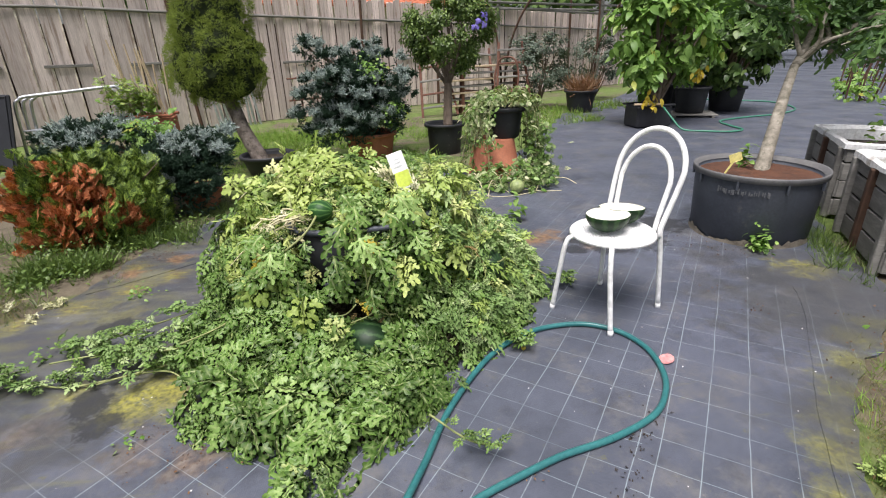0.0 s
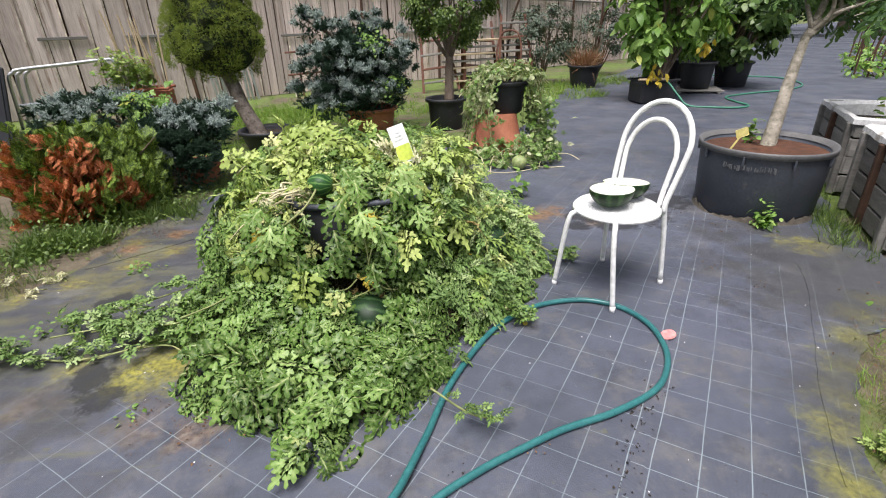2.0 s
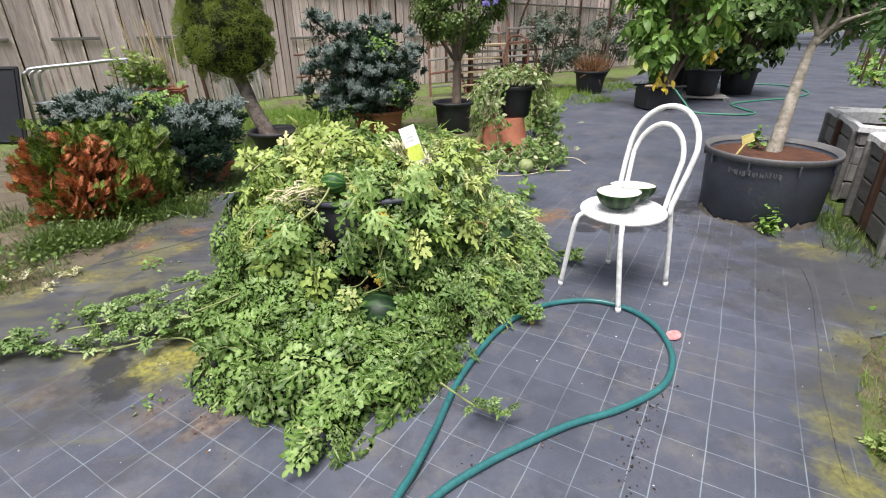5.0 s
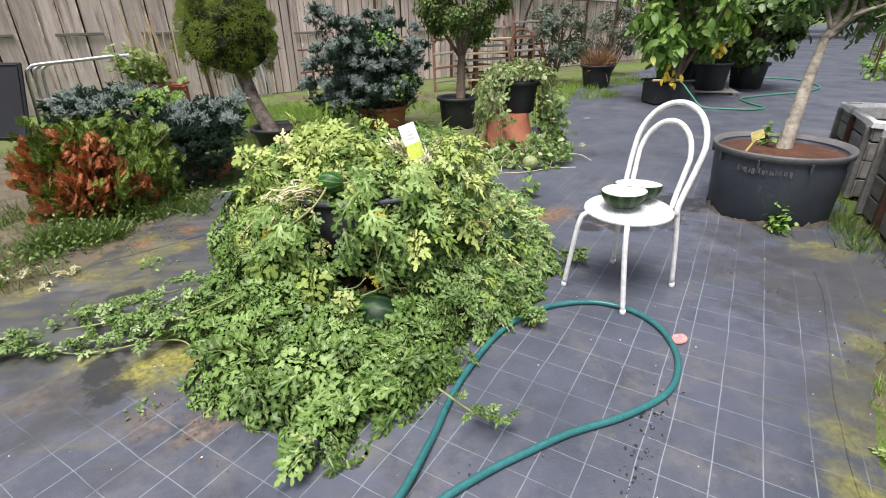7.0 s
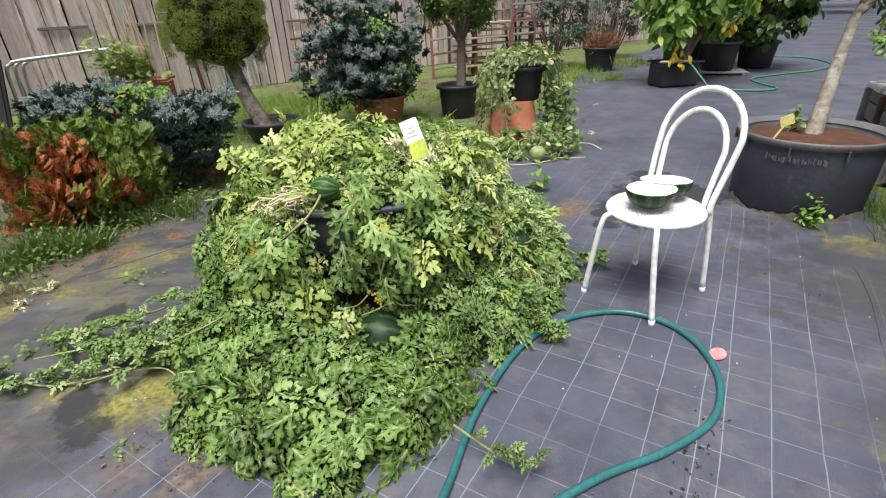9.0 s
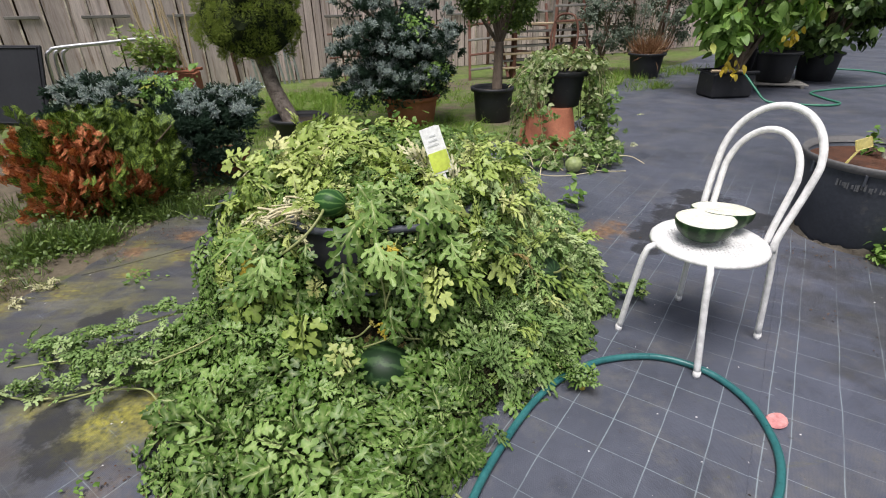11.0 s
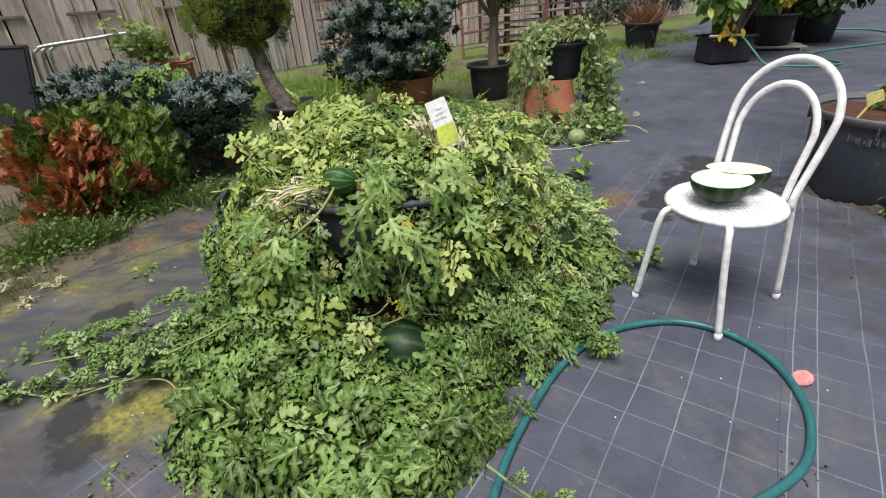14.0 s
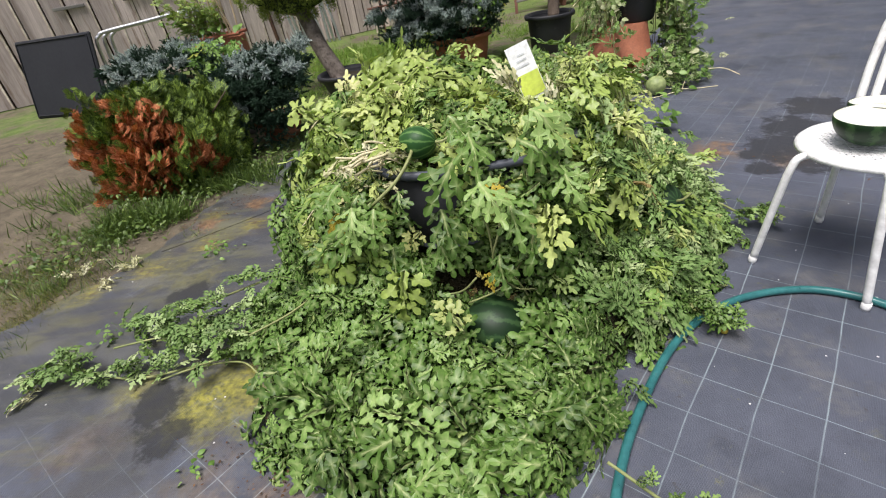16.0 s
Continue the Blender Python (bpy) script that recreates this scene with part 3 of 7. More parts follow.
def facing(normal, along):
    """A turn whose z is the normal and whose y lies along the given way."""
    z = normal / (np.linalg.norm(normal) + 1e-9)
    y = along - z * (along @ z)
    if np.linalg.norm(y) < 1e-6:
        y = np.array([0.3, 0.9, 0.2]) - z * (np.array([0.3, 0.9, 0.2]) @ z)
    y = y / np.linalg.norm(y)
    return np.stack([np.cross(y, z), y, z], 1)


def lobed_leaf(rng, lobes=((0.18, 66, 0.4), (0.42, 50, 0.52), (0.68, 38, 0.42)), end=0.42, curl=0.1, fold=0.05, narrow=1.0):
    """A deeply cut leaf, length about 1 along y: one connected sheet of round-tipped lobes, with its ribs marked."""
    v, f, rib = [], [], []
    ripple = rng.uniform(0, 6)

    def vert(x, y, w=0.0):
        x = x * narrow
        z = -curl * (x * x * 1.6 + (y - 0.4) ** 2) + 0.045 * math.sin(ripple + 9 * y + 7 * x) + rng.uniform(-0.02, 0.02) + fold * abs(x)
        v.append((x, y, z))
        rib.append(w)
        return len(v) - 1

    mids = [vert(0, t, 1.0) for t in np.linspace(0, 1 - end, 2 * len(lobes) + 1)]

    def lobe(a, b, ox, oy, ang, length, wide, side):
        d, s = np.array([math.sin(ang) * side, math.cos(ang)]), np.array([-math.cos(ang) * side, math.sin(ang)])
        o = np.array([ox, oy])
        pt = lambda t, w, r=0.0: vert(*(o + d * length * t + s * wide * w * (1 + rng.uniform(-0.15, 0.15))), r)
        c, n1, n2 = pt(0.6, 0, 0.75), pt(0.17, -0.42), pt(0.19, 0.4)
        rim = [n1, pt(0.37, -0.5), pt(0.48, -1.3), pt(0.6, -1.35), pt(0.65, -0.52), pt(0.84, -0.7), pt(0.98, -0.42), pt(1.05, 0.05), pt(0.98, 0.42), pt(0.85, 0.7), pt(0.64, 0.5), pt(0.58, 1.25), pt(0.46, 1.25), pt(0.36, 0.48), n2]
        f.extend([(a, n1, n2), (a, n2, b), (n1, n2, c)])
        f.extend((c, p, q) for p, q in zip(rim[1:], rim))
        return n1, n2

    last = {}
    for k, (t, ang, length) in enumerate(lobes):
        a, b = mids[2 * k], mids[2 * k + 1]
        y = 0.5 * (v[a][1] + v[b][1])
        for side in (-1, 1):
            n1, n2 = lobe(a, b, 0, y, radians(ang + rng.uniform(-7, 7)), length * rng.uniform(0.88, 1.12), length * 0.2, side)
            if side in last:
                f.extend([(mids[2 * k - 1], last[side], n1), (mids[2 * k - 1], n1, a)])
            last[side] = n2
    m = mids[-1]
    n1, n2 = lobe(m, mids[-2], 0, 1 - end, 0.0, end * 1.15, end * 0.25, 1)
    f.extend([(mids[-2], last[1], n1), (mids[-2], n1, m), (mids[-2], last[-1], n2), (mids[-2], n2, m)])
    return np.array(v), np.array(f), np.array(rib)


def oval_leaf(rng, wide=0.42, fold=0.18, droop=0.25, steps=5):
    """A pointed oval leaf, length 1 along y, folded on its rib."""
    v, f = [], []
    for i in range(steps + 1):
        t = i / steps
        w = wide * math.sin(math.pi * min(t * 0.92 + 0.04, 1)) ** 0.8 * (1 - 0.25 * t)
        z = -droop * t * t
        v += [(-w, t, z + fold * w), (0, t, z), (w, t, z + fold * w)]
    for i in range(steps):
        for j in (0, 1):
            a = 3 * i + j
            f += [(a, a + 1, a + 4), (a, a + 4, a + 3)]
    return np.array(v) + np.array([(0, 0, rng.uniform(-0.01, 0.01)) for _ in v]), np.array(f)


def needle_shoot(rng, count=20, length=0.36, bush=1.0, wide=0.05):
    """A shoot along y with needles all round it; one connected piece."""
    v, f = [], []
    for i in range(count):
        t = i / count
        a = i * 2.4
        lean = bush * (1 - 0.55 * t)
        d = np.array([math.cos(a) * lean, 0.55 + t, math.sin(a) * lean])
        d = d / np.linalg.norm(d) * length * rng.uniform(0.75, 1.1)
        o = np.array([0, t * 0.85, 0])
        s = np.array([-math.sin(a), 0, math.cos(a)]) * wide
        k = len(v)
        v += [o - s, o + s, o + d]
        f.append((k, k + 1, k + 2))
    k = len(v)
    v += [(0.012, 0, 0), (-0.012, 0, 0), (0, 0.85, 0)]
    f.append((k, k + 1, k + 2))
    return np.array(v), np.array(f)


def fan_spray(rng, twigs=6):
    """A flat feathery spray of scale leaves, length 1 along y."""
    v, f = [], []

    def frond(o, d, ln, w):
        s = np.array([d[1], -d[0], 0]) * w
        k = len(v)
        v.extend([o - s * 0.5, o + s * 0.5, o + d * ln * 0.55 + s, o + d * ln * 0.55 - s, o + d * ln])
        f.extend([(k, k + 1, k + 2), (k, k + 2, k + 3), (k + 3, k + 2, k + 4)])

    frond(np.zeros(3), np.array([0, 1.0, 0]), 1.0, 0.035)
    for i in range(twigs):
        t = 0.1 + 0.75 * i / twigs
        for side in (-1, 1):
            ln = (0.55 - 0.4 * t) * rng.uniform(0.75, 1.2)
            d = np.array([side * 0.62, 0.78, rng.uniform(-0.2, 0.2)])
            o = np.array([0, t, 0.0])
            frond(o, d, ln, 0.04)
            frond(o + d * ln * 0.4, np.array([side * 0.15, 0.98, rng.uniform(-0.2, 0.2)]), ln * 0.5, 0.03)
    return np.array(v, float), np.array(f)


def unit(rng):
    while True:
        d = np.array([rng.uniform(-1, 1) for _ in range(3)])
        if 0.05 < np.linalg.norm(d) < 1:
            return d / np.linalg.norm(d)


UP = np.array([0.0, 0.0, 1.0])

# ---- setting ----
rnd = random.Random(7)


def sheet(name, outline, z, material, label, jag=0.0, steps=6):
    """A flat sheet with a thin, slightly ragged edge."""
    pts = []
    for i, p in enumerate(outline):
        q = outline[(i + 1) % len(outline)]
        k = steps if math.dist(p, q) < 6 else 1
        for s in range(k):
            t = s / k
            w = jag if k > 1 else 0
            pts.append((p[0] + (q[0] - p[0]) * t + rnd.uniform(-w, w), p[1] + (q[1] - p[1]) * t + rnd.uniform(-w, w)))
    bm = bmesh.new()
    top = [bm.verts.new((x, y, z)) for x, y in pts]
    low = [bm.verts.new((x, y, z - 0.01)) for x, y in pts]
    bm.faces.new(top)
    for i in range(len(top)):
        j = (i + 1) % len(top)
        bm.faces.new((top[i], low[i], low[j], top[j]))
    bmesh.ops.triangulate(bm, faces=[f for f in bm.faces if len(f.verts) > 4])
    return tagged(part(name, bm, material, None), label, "ground cover", kind="structure")


bm = bmesh.new()
bmesh.ops.create_grid(bm, x_segments=60, y_segments=60, size=250)
ground = tagged(part("ground", bm, M["ground"], None), "patchy lawn and bare brown garden soil", "ground", kind="structure")
ground.location = (0, 0, -0.012)
weed_mat = sheet("weed_mat", [(-2.9, -6), (-2.7, 1.6), (-2.25, 2.95), (-1.98, 3.3), (-1.8, 3.52), (-1.72, 3.9), (-1.7, 4.2), (-1.4, 4.9), (-0.95, 5.35), (0.0, 5.75), (0.75, 6.1), (1.45, 6.6), (2.35, 8.2), (2.9, 9.4), (3.6, 10.6), (5.2, 12.2), (30, 44), (70, 60), (70, 22), (8.5, 7.2), (4.3, 5.0), (3.3, 4.35), (2.75, 3.55), (2.55, 2.95), (2.4, 2.75), (2.06, 2.53), (1.75, 2.32), (1.49, 2.08), (1.28, 1.78), (1.1, 1.4), (1.0, -6)],
                 0.0, M["mat"], "dusty black woven weed mat with pale grid threads", jag=0.022)


def overlap(points, width, label):
    """A second layer of the mat along a seam, a few millimetres up."""
    bm = bmesh.new()
    left, right = [], []
    path = spline([(*p, 0) for p in points], 6)
    for a, b in zip(path, path[1:] + [path[-1] * 2 - path[-2]]):
        d = (b - a).normalized()
        s = Vector((-d.y, d.x, 0)) * width * 0.5
        left.append((a + s + Vector((rnd.uniform(-0.004, 0.004), 0, 0.0026))))
        right.append((a - s + Vector((rnd.uniform(-0.004, 0.004), 0, 0.003))))
    up = [(bm.verts.new(l), bm.verts.new(r)) for l, r in zip(left, right)]
    down = [(bm.verts.new(l - Vector((0, 0, 0.0022))), bm.verts.new(r - Vector((0, 0, 0.0026)))) for l, r in zip(left, right)]
    for i in range(len(up) - 1):
        bm.faces.new((up[i][0], up[i][1], up[i + 1][1], up[i + 1][0]))
        for k in (0, 1):
            bm.faces.new((up[i][k], up[i + 1][k], down[i + 1][k], down[i][k]))
    return tagged(part("mat_seam", bm, M["mat"], None), label, "ground cover", kind="structure")


overlap([(0.42, 1.55), (0.668, 1.968), (1.1, 2.6), (1.626, 3.34), (1.85, 3.68)], 0.055, "folded overlap where two black weed mats meet")
overlap([(1.2, 1.8), (1.43, 2.15), (1.7, 2.5), (1.96, 2.84), (2.08, 3.05)], 0.007, "thin raised fold in the black weed mat")
overlap([(-1.75, 3.62), (-1.45, 3.83), (-1.0, 4.2), (-0.7, 4.5)], 0.05, "raised seam in the dirty black weed mat")

# fence: a straight run of upright boards, graded down along its length
FENCE_A, FENCE_DIR = Vector((-5.64, 9.12, 0)), Vector((0.878, 0.478, 0))
FENCE_IN = Vector((FENCE_DIR.y, -FENCE_DIR.x, 0))


def fence_at(s, z=0.0, out=0.0):
    return FENCE_A + FENCE_DIR * s + FENCE_IN * out + Vector((0, 0, z))


def fence_top(s):
    return 2.32 - 0.031 * max(s, -2) + (0.0 if s < 4.2 else 0.0)


fence = thing("fence", tuple(FENCE_A), math.degrees(math.atan2(FENCE_DIR.y, FENCE_DIR.x)), "weathered grey-brown timber board fence behind the garden", "fence", kind="structure")


def plank_mesh(name, w, h, t, material, rng, chip=0.012):
    """An upright plank with eased edges and an uneven top."""
    v, f = [], []
    cols = 3
    for z in (0, 0.33, 0.66, 1):
        for i in range(cols):
            x = -w / 2 + w * i / (cols - 1) + (rng.uniform(-0.004, 0.004) if 0 < z < 1 else 0)
            v += [(x, -t / 2 + rng.uniform(-0.002, 0.002), z * h + (rng.uniform(-chip, chip) if z == 1 else 0)), (x, t / 2, z * h)]
    for r in range(3):
        a, b = r * 2 * cols, (r + 1) * 2 * cols
        for i in range(cols - 1):
            f += [(a + 2 * i, a + 2 * i + 2, b + 2 * i + 2, b + 2 * i), (a + 2 * i + 3, a + 2 * i + 1, b + 2 * i + 1, b + 2 * i + 3)]
        f += [(a + 1, a, b, b + 1), (a + 2 * cols - 2, a + 2 * cols - 1, b + 2 * cols - 1, b + 2 * cols - 2)]
    a = 3 * 2 * cols
    for i in range(cols - 1):
        f.append((a + 2 * i, a + 2 * i + 2, a + 2 * i + 3, a + 2 * i + 1))
    return mesh_of(name, v, f, material)


rf = random.Random(11)
board_meshes = [plank_mesh("board", 0.19, 1.0, 0.022, M["board"], rf) for _ in range(5)]
pale_meshes = [plank_mesh("board", 0.19, 1.0, 0.022, M["board_pale"], rf) for _ in range(5)]
strip_meshes = [plank_mesh("cover_strip", 0.026, 1.0, 0.02, M["strip"], rf, 0.02) for _ in range(3)]


def build_fence_boards():
    s = -5.0
    while s < 15.2:
        top = fence_top(s) + rf.uniform(-0.03, 0.03)
        ob = part("board", rf.choice(board_meshes if s < 3.2 else pale_meshes), None, fence)
        w = rf.uniform(1.25, 1.6) if s < 3.2 else rf.uniform(0.58, 0.8)
        ob.matrix_local = pose(s + 0.095 * w, rf.uniform(-0.012, 0.012), 0, rf.uniform(-0.6, 0.6), rf.uniform(-0.35, 0.35), 0) @ Matrix.Diagonal((w, 1, top, 1))
        s += 0.19 * w
        if s < 3.2 or rf.random() < 0.2:
            st = part("cover_strip", rf.choice(strip_meshes), None, fence)
            st.matrix_local = pose(s - 0.012, -0.026, 0, 0, rf.uniform(-0.6, 0.6), 0) @ Matrix.Diagonal((1.0, 1, top * rf.uniform(0.85, 1.0), 1))
        s += rf.uniform(0.012, 0.026)
    # added sheet, coloured dark so the gaps between boards look shaded
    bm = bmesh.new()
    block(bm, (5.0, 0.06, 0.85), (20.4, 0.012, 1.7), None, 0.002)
    part("gap_shade_sheet", bm, M["rust"], fence, "added dark sheet that stands for shade in the board gaps")
    bm = bmesh.new()
    tube(bm, [(s, -0.045 + rf.uniform(-0.006, 0.006), 1.95 - 0.031 * max(s, -2) + rf.uniform(-0.008, 0.008)) for s in np.arange(-5, 15.5, 0.6)], 0.022, 8)
    part("top_rail", bm, M["grey_wood"], fence, "thin round weathered rail")
    for s, z, ln in ((-1.9, 1.13, 0.6), (-0.05, 1.12, 0.4), (0.95, 1.11, 0.62), (2.05, 1.1, 0.6), (2.85, 1.1, 0.35), (4.6, 1.03, 0.7), (5.3, 1.02, 0.3), (7.0, 1.0, 0.5), (9.5, 1.0, 0.9), (11.5, 0.98, 1.2)):
        bm = bmesh.new()
        block(bm, (s, -0.05, z), (ln, 0.03, 0.045), None, 0.006)
        part("batten", bm, M["grey_wood"], fence, "short horizontal batten")
    for s, lean, r in ((2.62, -4, 0.03), (5.9, 1, 0.028), (7.75, 0.5, 0.03), (12.1, -1, 0.03), (-3.4, 1, 0.035)):
        bm = bmesh.new()
        tube(bm, [(s, -0.08, 0), (s + 1.3 * math.sin(radians(lean)), -0.08, 1.3), (s + 2.7 * math.sin(radians(lean)), -0.08, 2.7)], r, 8)
        part("post", bm, M["rust"], fence, "dark iron post")


# house beyond the fence
def build_house():
    base = Vector((-4.5, 24, 0))
    h = thing("house", base, 27, "plastered house with an orange tiled roof beyond the fence", "house")
    bm = bmesh.new()
    block(bm, (5.2, 3.2, 1.5), (11, 6, 3.0), None, 0.02)
    part("wall", bm, M["plaster"], h)
    bm = bmesh.new()
    pitch = Matrix.Rotation(radians(24), 4, "X")
    block(bm, (5.2, 1.3, 3.85), (11.8, 4.3, 0.12), pitch, 0.02)
    roof = part("roof", bm, M["roof"], h, "orange clay tile roof")
    rows = Leafage()
    bar = (np.array([(-0.15, 0, 0), (0.15, 0, 0), (0.15, 0.36, 0.0), (-0.15, 0.36, 0.0), (0, -0.02, 0.07), (0, 0.36, 0.05)], float), np.array([(0, 4, 5), (0, 5, 3), (4, 1, 2), (4, 2, 5), (0, 1, 4)]))
    turn = np.array(pitch.to_3x3())
    for i in range(38):
        for j in range(12):
            p = turn @ np.array([0.0, -2.12 + 0.34 * j, 0.08]) + np.array([-0.6 + 0.305 * i, 1.3, 3.85])
            rows.add(bar, turn, p)
    ob = part("roof_tiles", rows.mesh("roof_tiles", M["roof"]), None, h)
    ob["kind"] = "stuff"


# ---- near things ----
def build_hose():
    t = thing("garden_hose", (0.55, 2.4, 0), 0, "dark green rubber garden hose looped on the weed mat", "hose")
    pts = [(0.5, -3.5), (0.02, 0.8), (-0.16, 1.5), (-0.105, 1.81), (-0.028, 1.96), (0.056, 2.139), (0.172, 2.385), (0.373, 2.667), (0.591, 2.824), (0.819, 2.855), (0.972, 2.775), (1.04, 2.63), (1.028, 2.47), (0.97, 2.34), (0.864, 2.23), (0.682, 2.149), (0.489, 2.099), (0.325, 2.035), (0.2, 1.98), (0.047, 1.892), (-0.06, 1.78), (-0.16, 1.5), (-0.22, 0.6), (0.2, -3.5)]
    bm = bmesh.new()
    tube(bm, spline([(x - 0.55, y - 2.4, 0.0125 + (0.012 if i < 5 and i > 2 else 0)) for i, (x, y) in enumerate(pts)], 10), 0.0118, 14)
    smooth(part("hose", bm, M["hose"], t))


def arch(half, base_z, base_y, spring_z, top_z, lean, n=9):
    """One side of a leaning arch to the other, in the chair's frame."""
    out = []
    for i in range(n * 2 + 1):
        a = math.pi * i / (2 * n)
        z = spring_z + (top_z - spring_z) * math.sin(a)
        out.append((0.01 + half * math.cos(a), base_y + lean * (z - base_z), z))
    return out


def build_chair():
    c = thing("garden_chair", (1.019, 3.0, 0), -58.3, "white painted steel garden chair with a double-arched back", "chair")
    SEAT = 0.405
    bm = bmesh.new()
    prof = [(0.137, SEAT + 0.0035), (0.148, SEAT + 0.0075), (0.168, SEAT + 0.011), (0.185, SEAT + 0.008), (0.195, SEAT - 0.002), (0.197, SEAT - 0.012), (0.191, SEAT - 0.014), (0.182, SEAT + 0.001), (0.15, SEAT + 0.002)]
    lathe(bm, prof + [prof[0]], 56)
    bmesh.ops.translate(bm, verts=bm.verts, vec=(-0.006, 0.006, 0))
    seat = smooth(part("seat", bm, M["white_paint"], c))
    bm = bmesh.new()
    for k in np.arange(-0.134, 0.136, 0.0128):
        h = math.sqrt(max(0.14**2 - k * k, 0))
        for ang in (45, -45):
            block(bm, (-0.006, 0.006, SEAT + 0.004 + (0.0006 if ang > 0 else 0)), (2 * h, 0.0072, 0.0022), Matrix.Rotation(radians(ang), 4, "Z") @ Matrix.Translation((0, k, 0)))
    part("seat_mesh", bm, M["white_paint"], seat, "perforated white steel middle")
    for s in (-1, 1):
        bm = bmesh.new()
        tube(bm, spline([(s * 0.06, -0.1, SEAT - 0.012), (s * 0.108, -0.165, SEAT - 0.014), (s * 0.122, -0.185, SEAT - 0.05), (s * 0.136, -0.193, 0.25), (s * 0.167, -0.197, 0.012)], 8), 0.0115, 12)
        leg = smooth(part("leg", bm, M["white_paint"], c))
        bm = bmesh.new()
        lathe(bm, [(0, 0), (0.012, 0.001), (0.0132, 0.01), (0.0125, 0.026), (0, 0.028)], 14)
        foot = smooth(part("foot_cap", bm, M["white_paint"], leg, "worn white plastic cap"))
        foot.location = (s * 0.167, -0.197, 0)
        bm = bmesh.new()
        tube(bm, spline([(s * 0.167, 0.197, 0.012), (s * 0.154, 0.178, 0.25), (s * 0.146, 0.164, SEAT - 0.03), (s * 0.143, 0.16, SEAT + 0.006)], 6), 0.0115, 12)
        leg = smooth(part("leg", bm, M["white_paint"], c))
        bm = bmesh.new()
        lathe(bm, [(0, 0), (0.012, 0.001), (0.0132, 0.01), (0.0125, 0.026), (0, 0.028)], 14)
        foot = smooth(part("foot_cap", bm, M["white_paint"], leg, "worn white plastic cap"))
        foot.location = (s * 0.167, 0.197, 0)
    lean = 0.3
    outer = [(0.143, 0.158, SEAT - 0.03), (0.144, 0.163, SEAT + 0.02), (0.153, 0.184, SEAT + 0.09), (0.164, 0.21, SEAT + 0.17)] + arch(0.164, SEAT, 0.156, 0.66, 0.846, lean) + [(-0.154, 0.21, SEAT + 0.17), (-0.147, 0.184, SEAT + 0.09), (-0.14, 0.163, SEAT + 0.02), (-0.139, 0.158, SEAT - 0.03)]
    bm = bmesh.new()
    tube(bm, spline(outer, 3), 0.0125, 12)
    back = smooth(part("backrest", bm, M["white_paint"], c))
    inner = [(0.118, 0.15, SEAT - 0.01), (0.122, 0.166, SEAT + 0.07)] + arch(0.123, SEAT, 0.152, 0.61, 0.771, 0.24) + [(-0.104, 0.166, SEAT + 0.07), (-0.1, 0.15, SEAT - 0.01)]
    bm = bmesh.new()
    tube(bm, spline(inner, 3), 0.0115, 12)
    smooth(part("inner_arch", bm, M["white_paint"], back))


def build_melon_half(loc, turn, r, squash, tip, label):
    t = new("melon_half")
    t.matrix_world = pose(*loc, tip, 0, turn)
    tagged(t, label, "watermelon", "halved melon on the chair")
    bm = bmesh.new()
    prof = [(0, -0.84 * r)] + [(r * math.sin(a), -0.84 * r * math.cos(a)) for a in np.linspace(0.15, math.pi / 2, 12)]
    prof += [(r * 0.985, 0.002)]
    lathe(bm, prof, 40, squash)
    smooth(part("rind", bm, M["rind"], t))
    bm = bmesh.new()
    rr = random.Random(3)
    lathe(bm, [(0.985 * r, 0.0), (0.93 * r, 0.003), (0.9 * r, 0.003)], 40, squash)
    part("rim", bm, M["flesh_rim"], t, "pale rind edge")
    bm = bmesh.new()
    lathe(bm, [(0.9 * r, 0.003), (0.7 * r, 0.004), (0.4 * r, 0.001), (0, 0.002)], 40, squash, 0.01, rr)
    part("flesh", bm, M["flesh"], t, "creamy white cut flesh")


def round_pot(name, loc, r_top, r_base, h, label, material, soil, rim=0.025, fill=0.06, category="plant pot", group="", rim_mat=None, turn=0):
    t = thing(name, loc, turn, label, category, group)
    bm = bmesh.new()
    lathe(bm, [(0, 0.0), (r_base * 0.96, 0.0), (r_base, 0.012), (r_top * 0.97, h - 0.05), (r_top * 0.97, h - 0.03), (r_top * 0.94, h - 0.03), (r_base * 0.9, 0.03), (0, 0.03)], 40)
    body = smooth(part("body", bm, material, t))
    bm = bmesh.new()
    lathe(bm, [(r_top * 0.965, h - 0.045), (r_top + rim, h - 0.04), (r_top + rim * 1.15, h - 0.012), (r_top + rim * 0.8, h), (r_top - 0.004, h - 0.004), (r_top * 0.93, h - 0.03)], 48)
    smooth(part("rim", bm, rim_mat or material, t))
    if soil:
        bm = bmesh.new()
        rr = random.Random(len(label))
        rs = r_base + (r_top - r_base) * (1 - fill / h)
        prof = [(rs * 0.95, h - fill)] + [(rs * q, h - fill + rr.uniform(-0.008, 0.012)) for q in (0.8, 0.6, 0.4, 0.2)] + [(0, h - fill + 0.02)]
        lathe(bm, prof, 36, (1, 1), 0.02, rr)
        part("soil", bm, soil, t, "crumbly soil")
    return t


# ---- watermelon heap ----
TUB = (-0.15, 3.145)


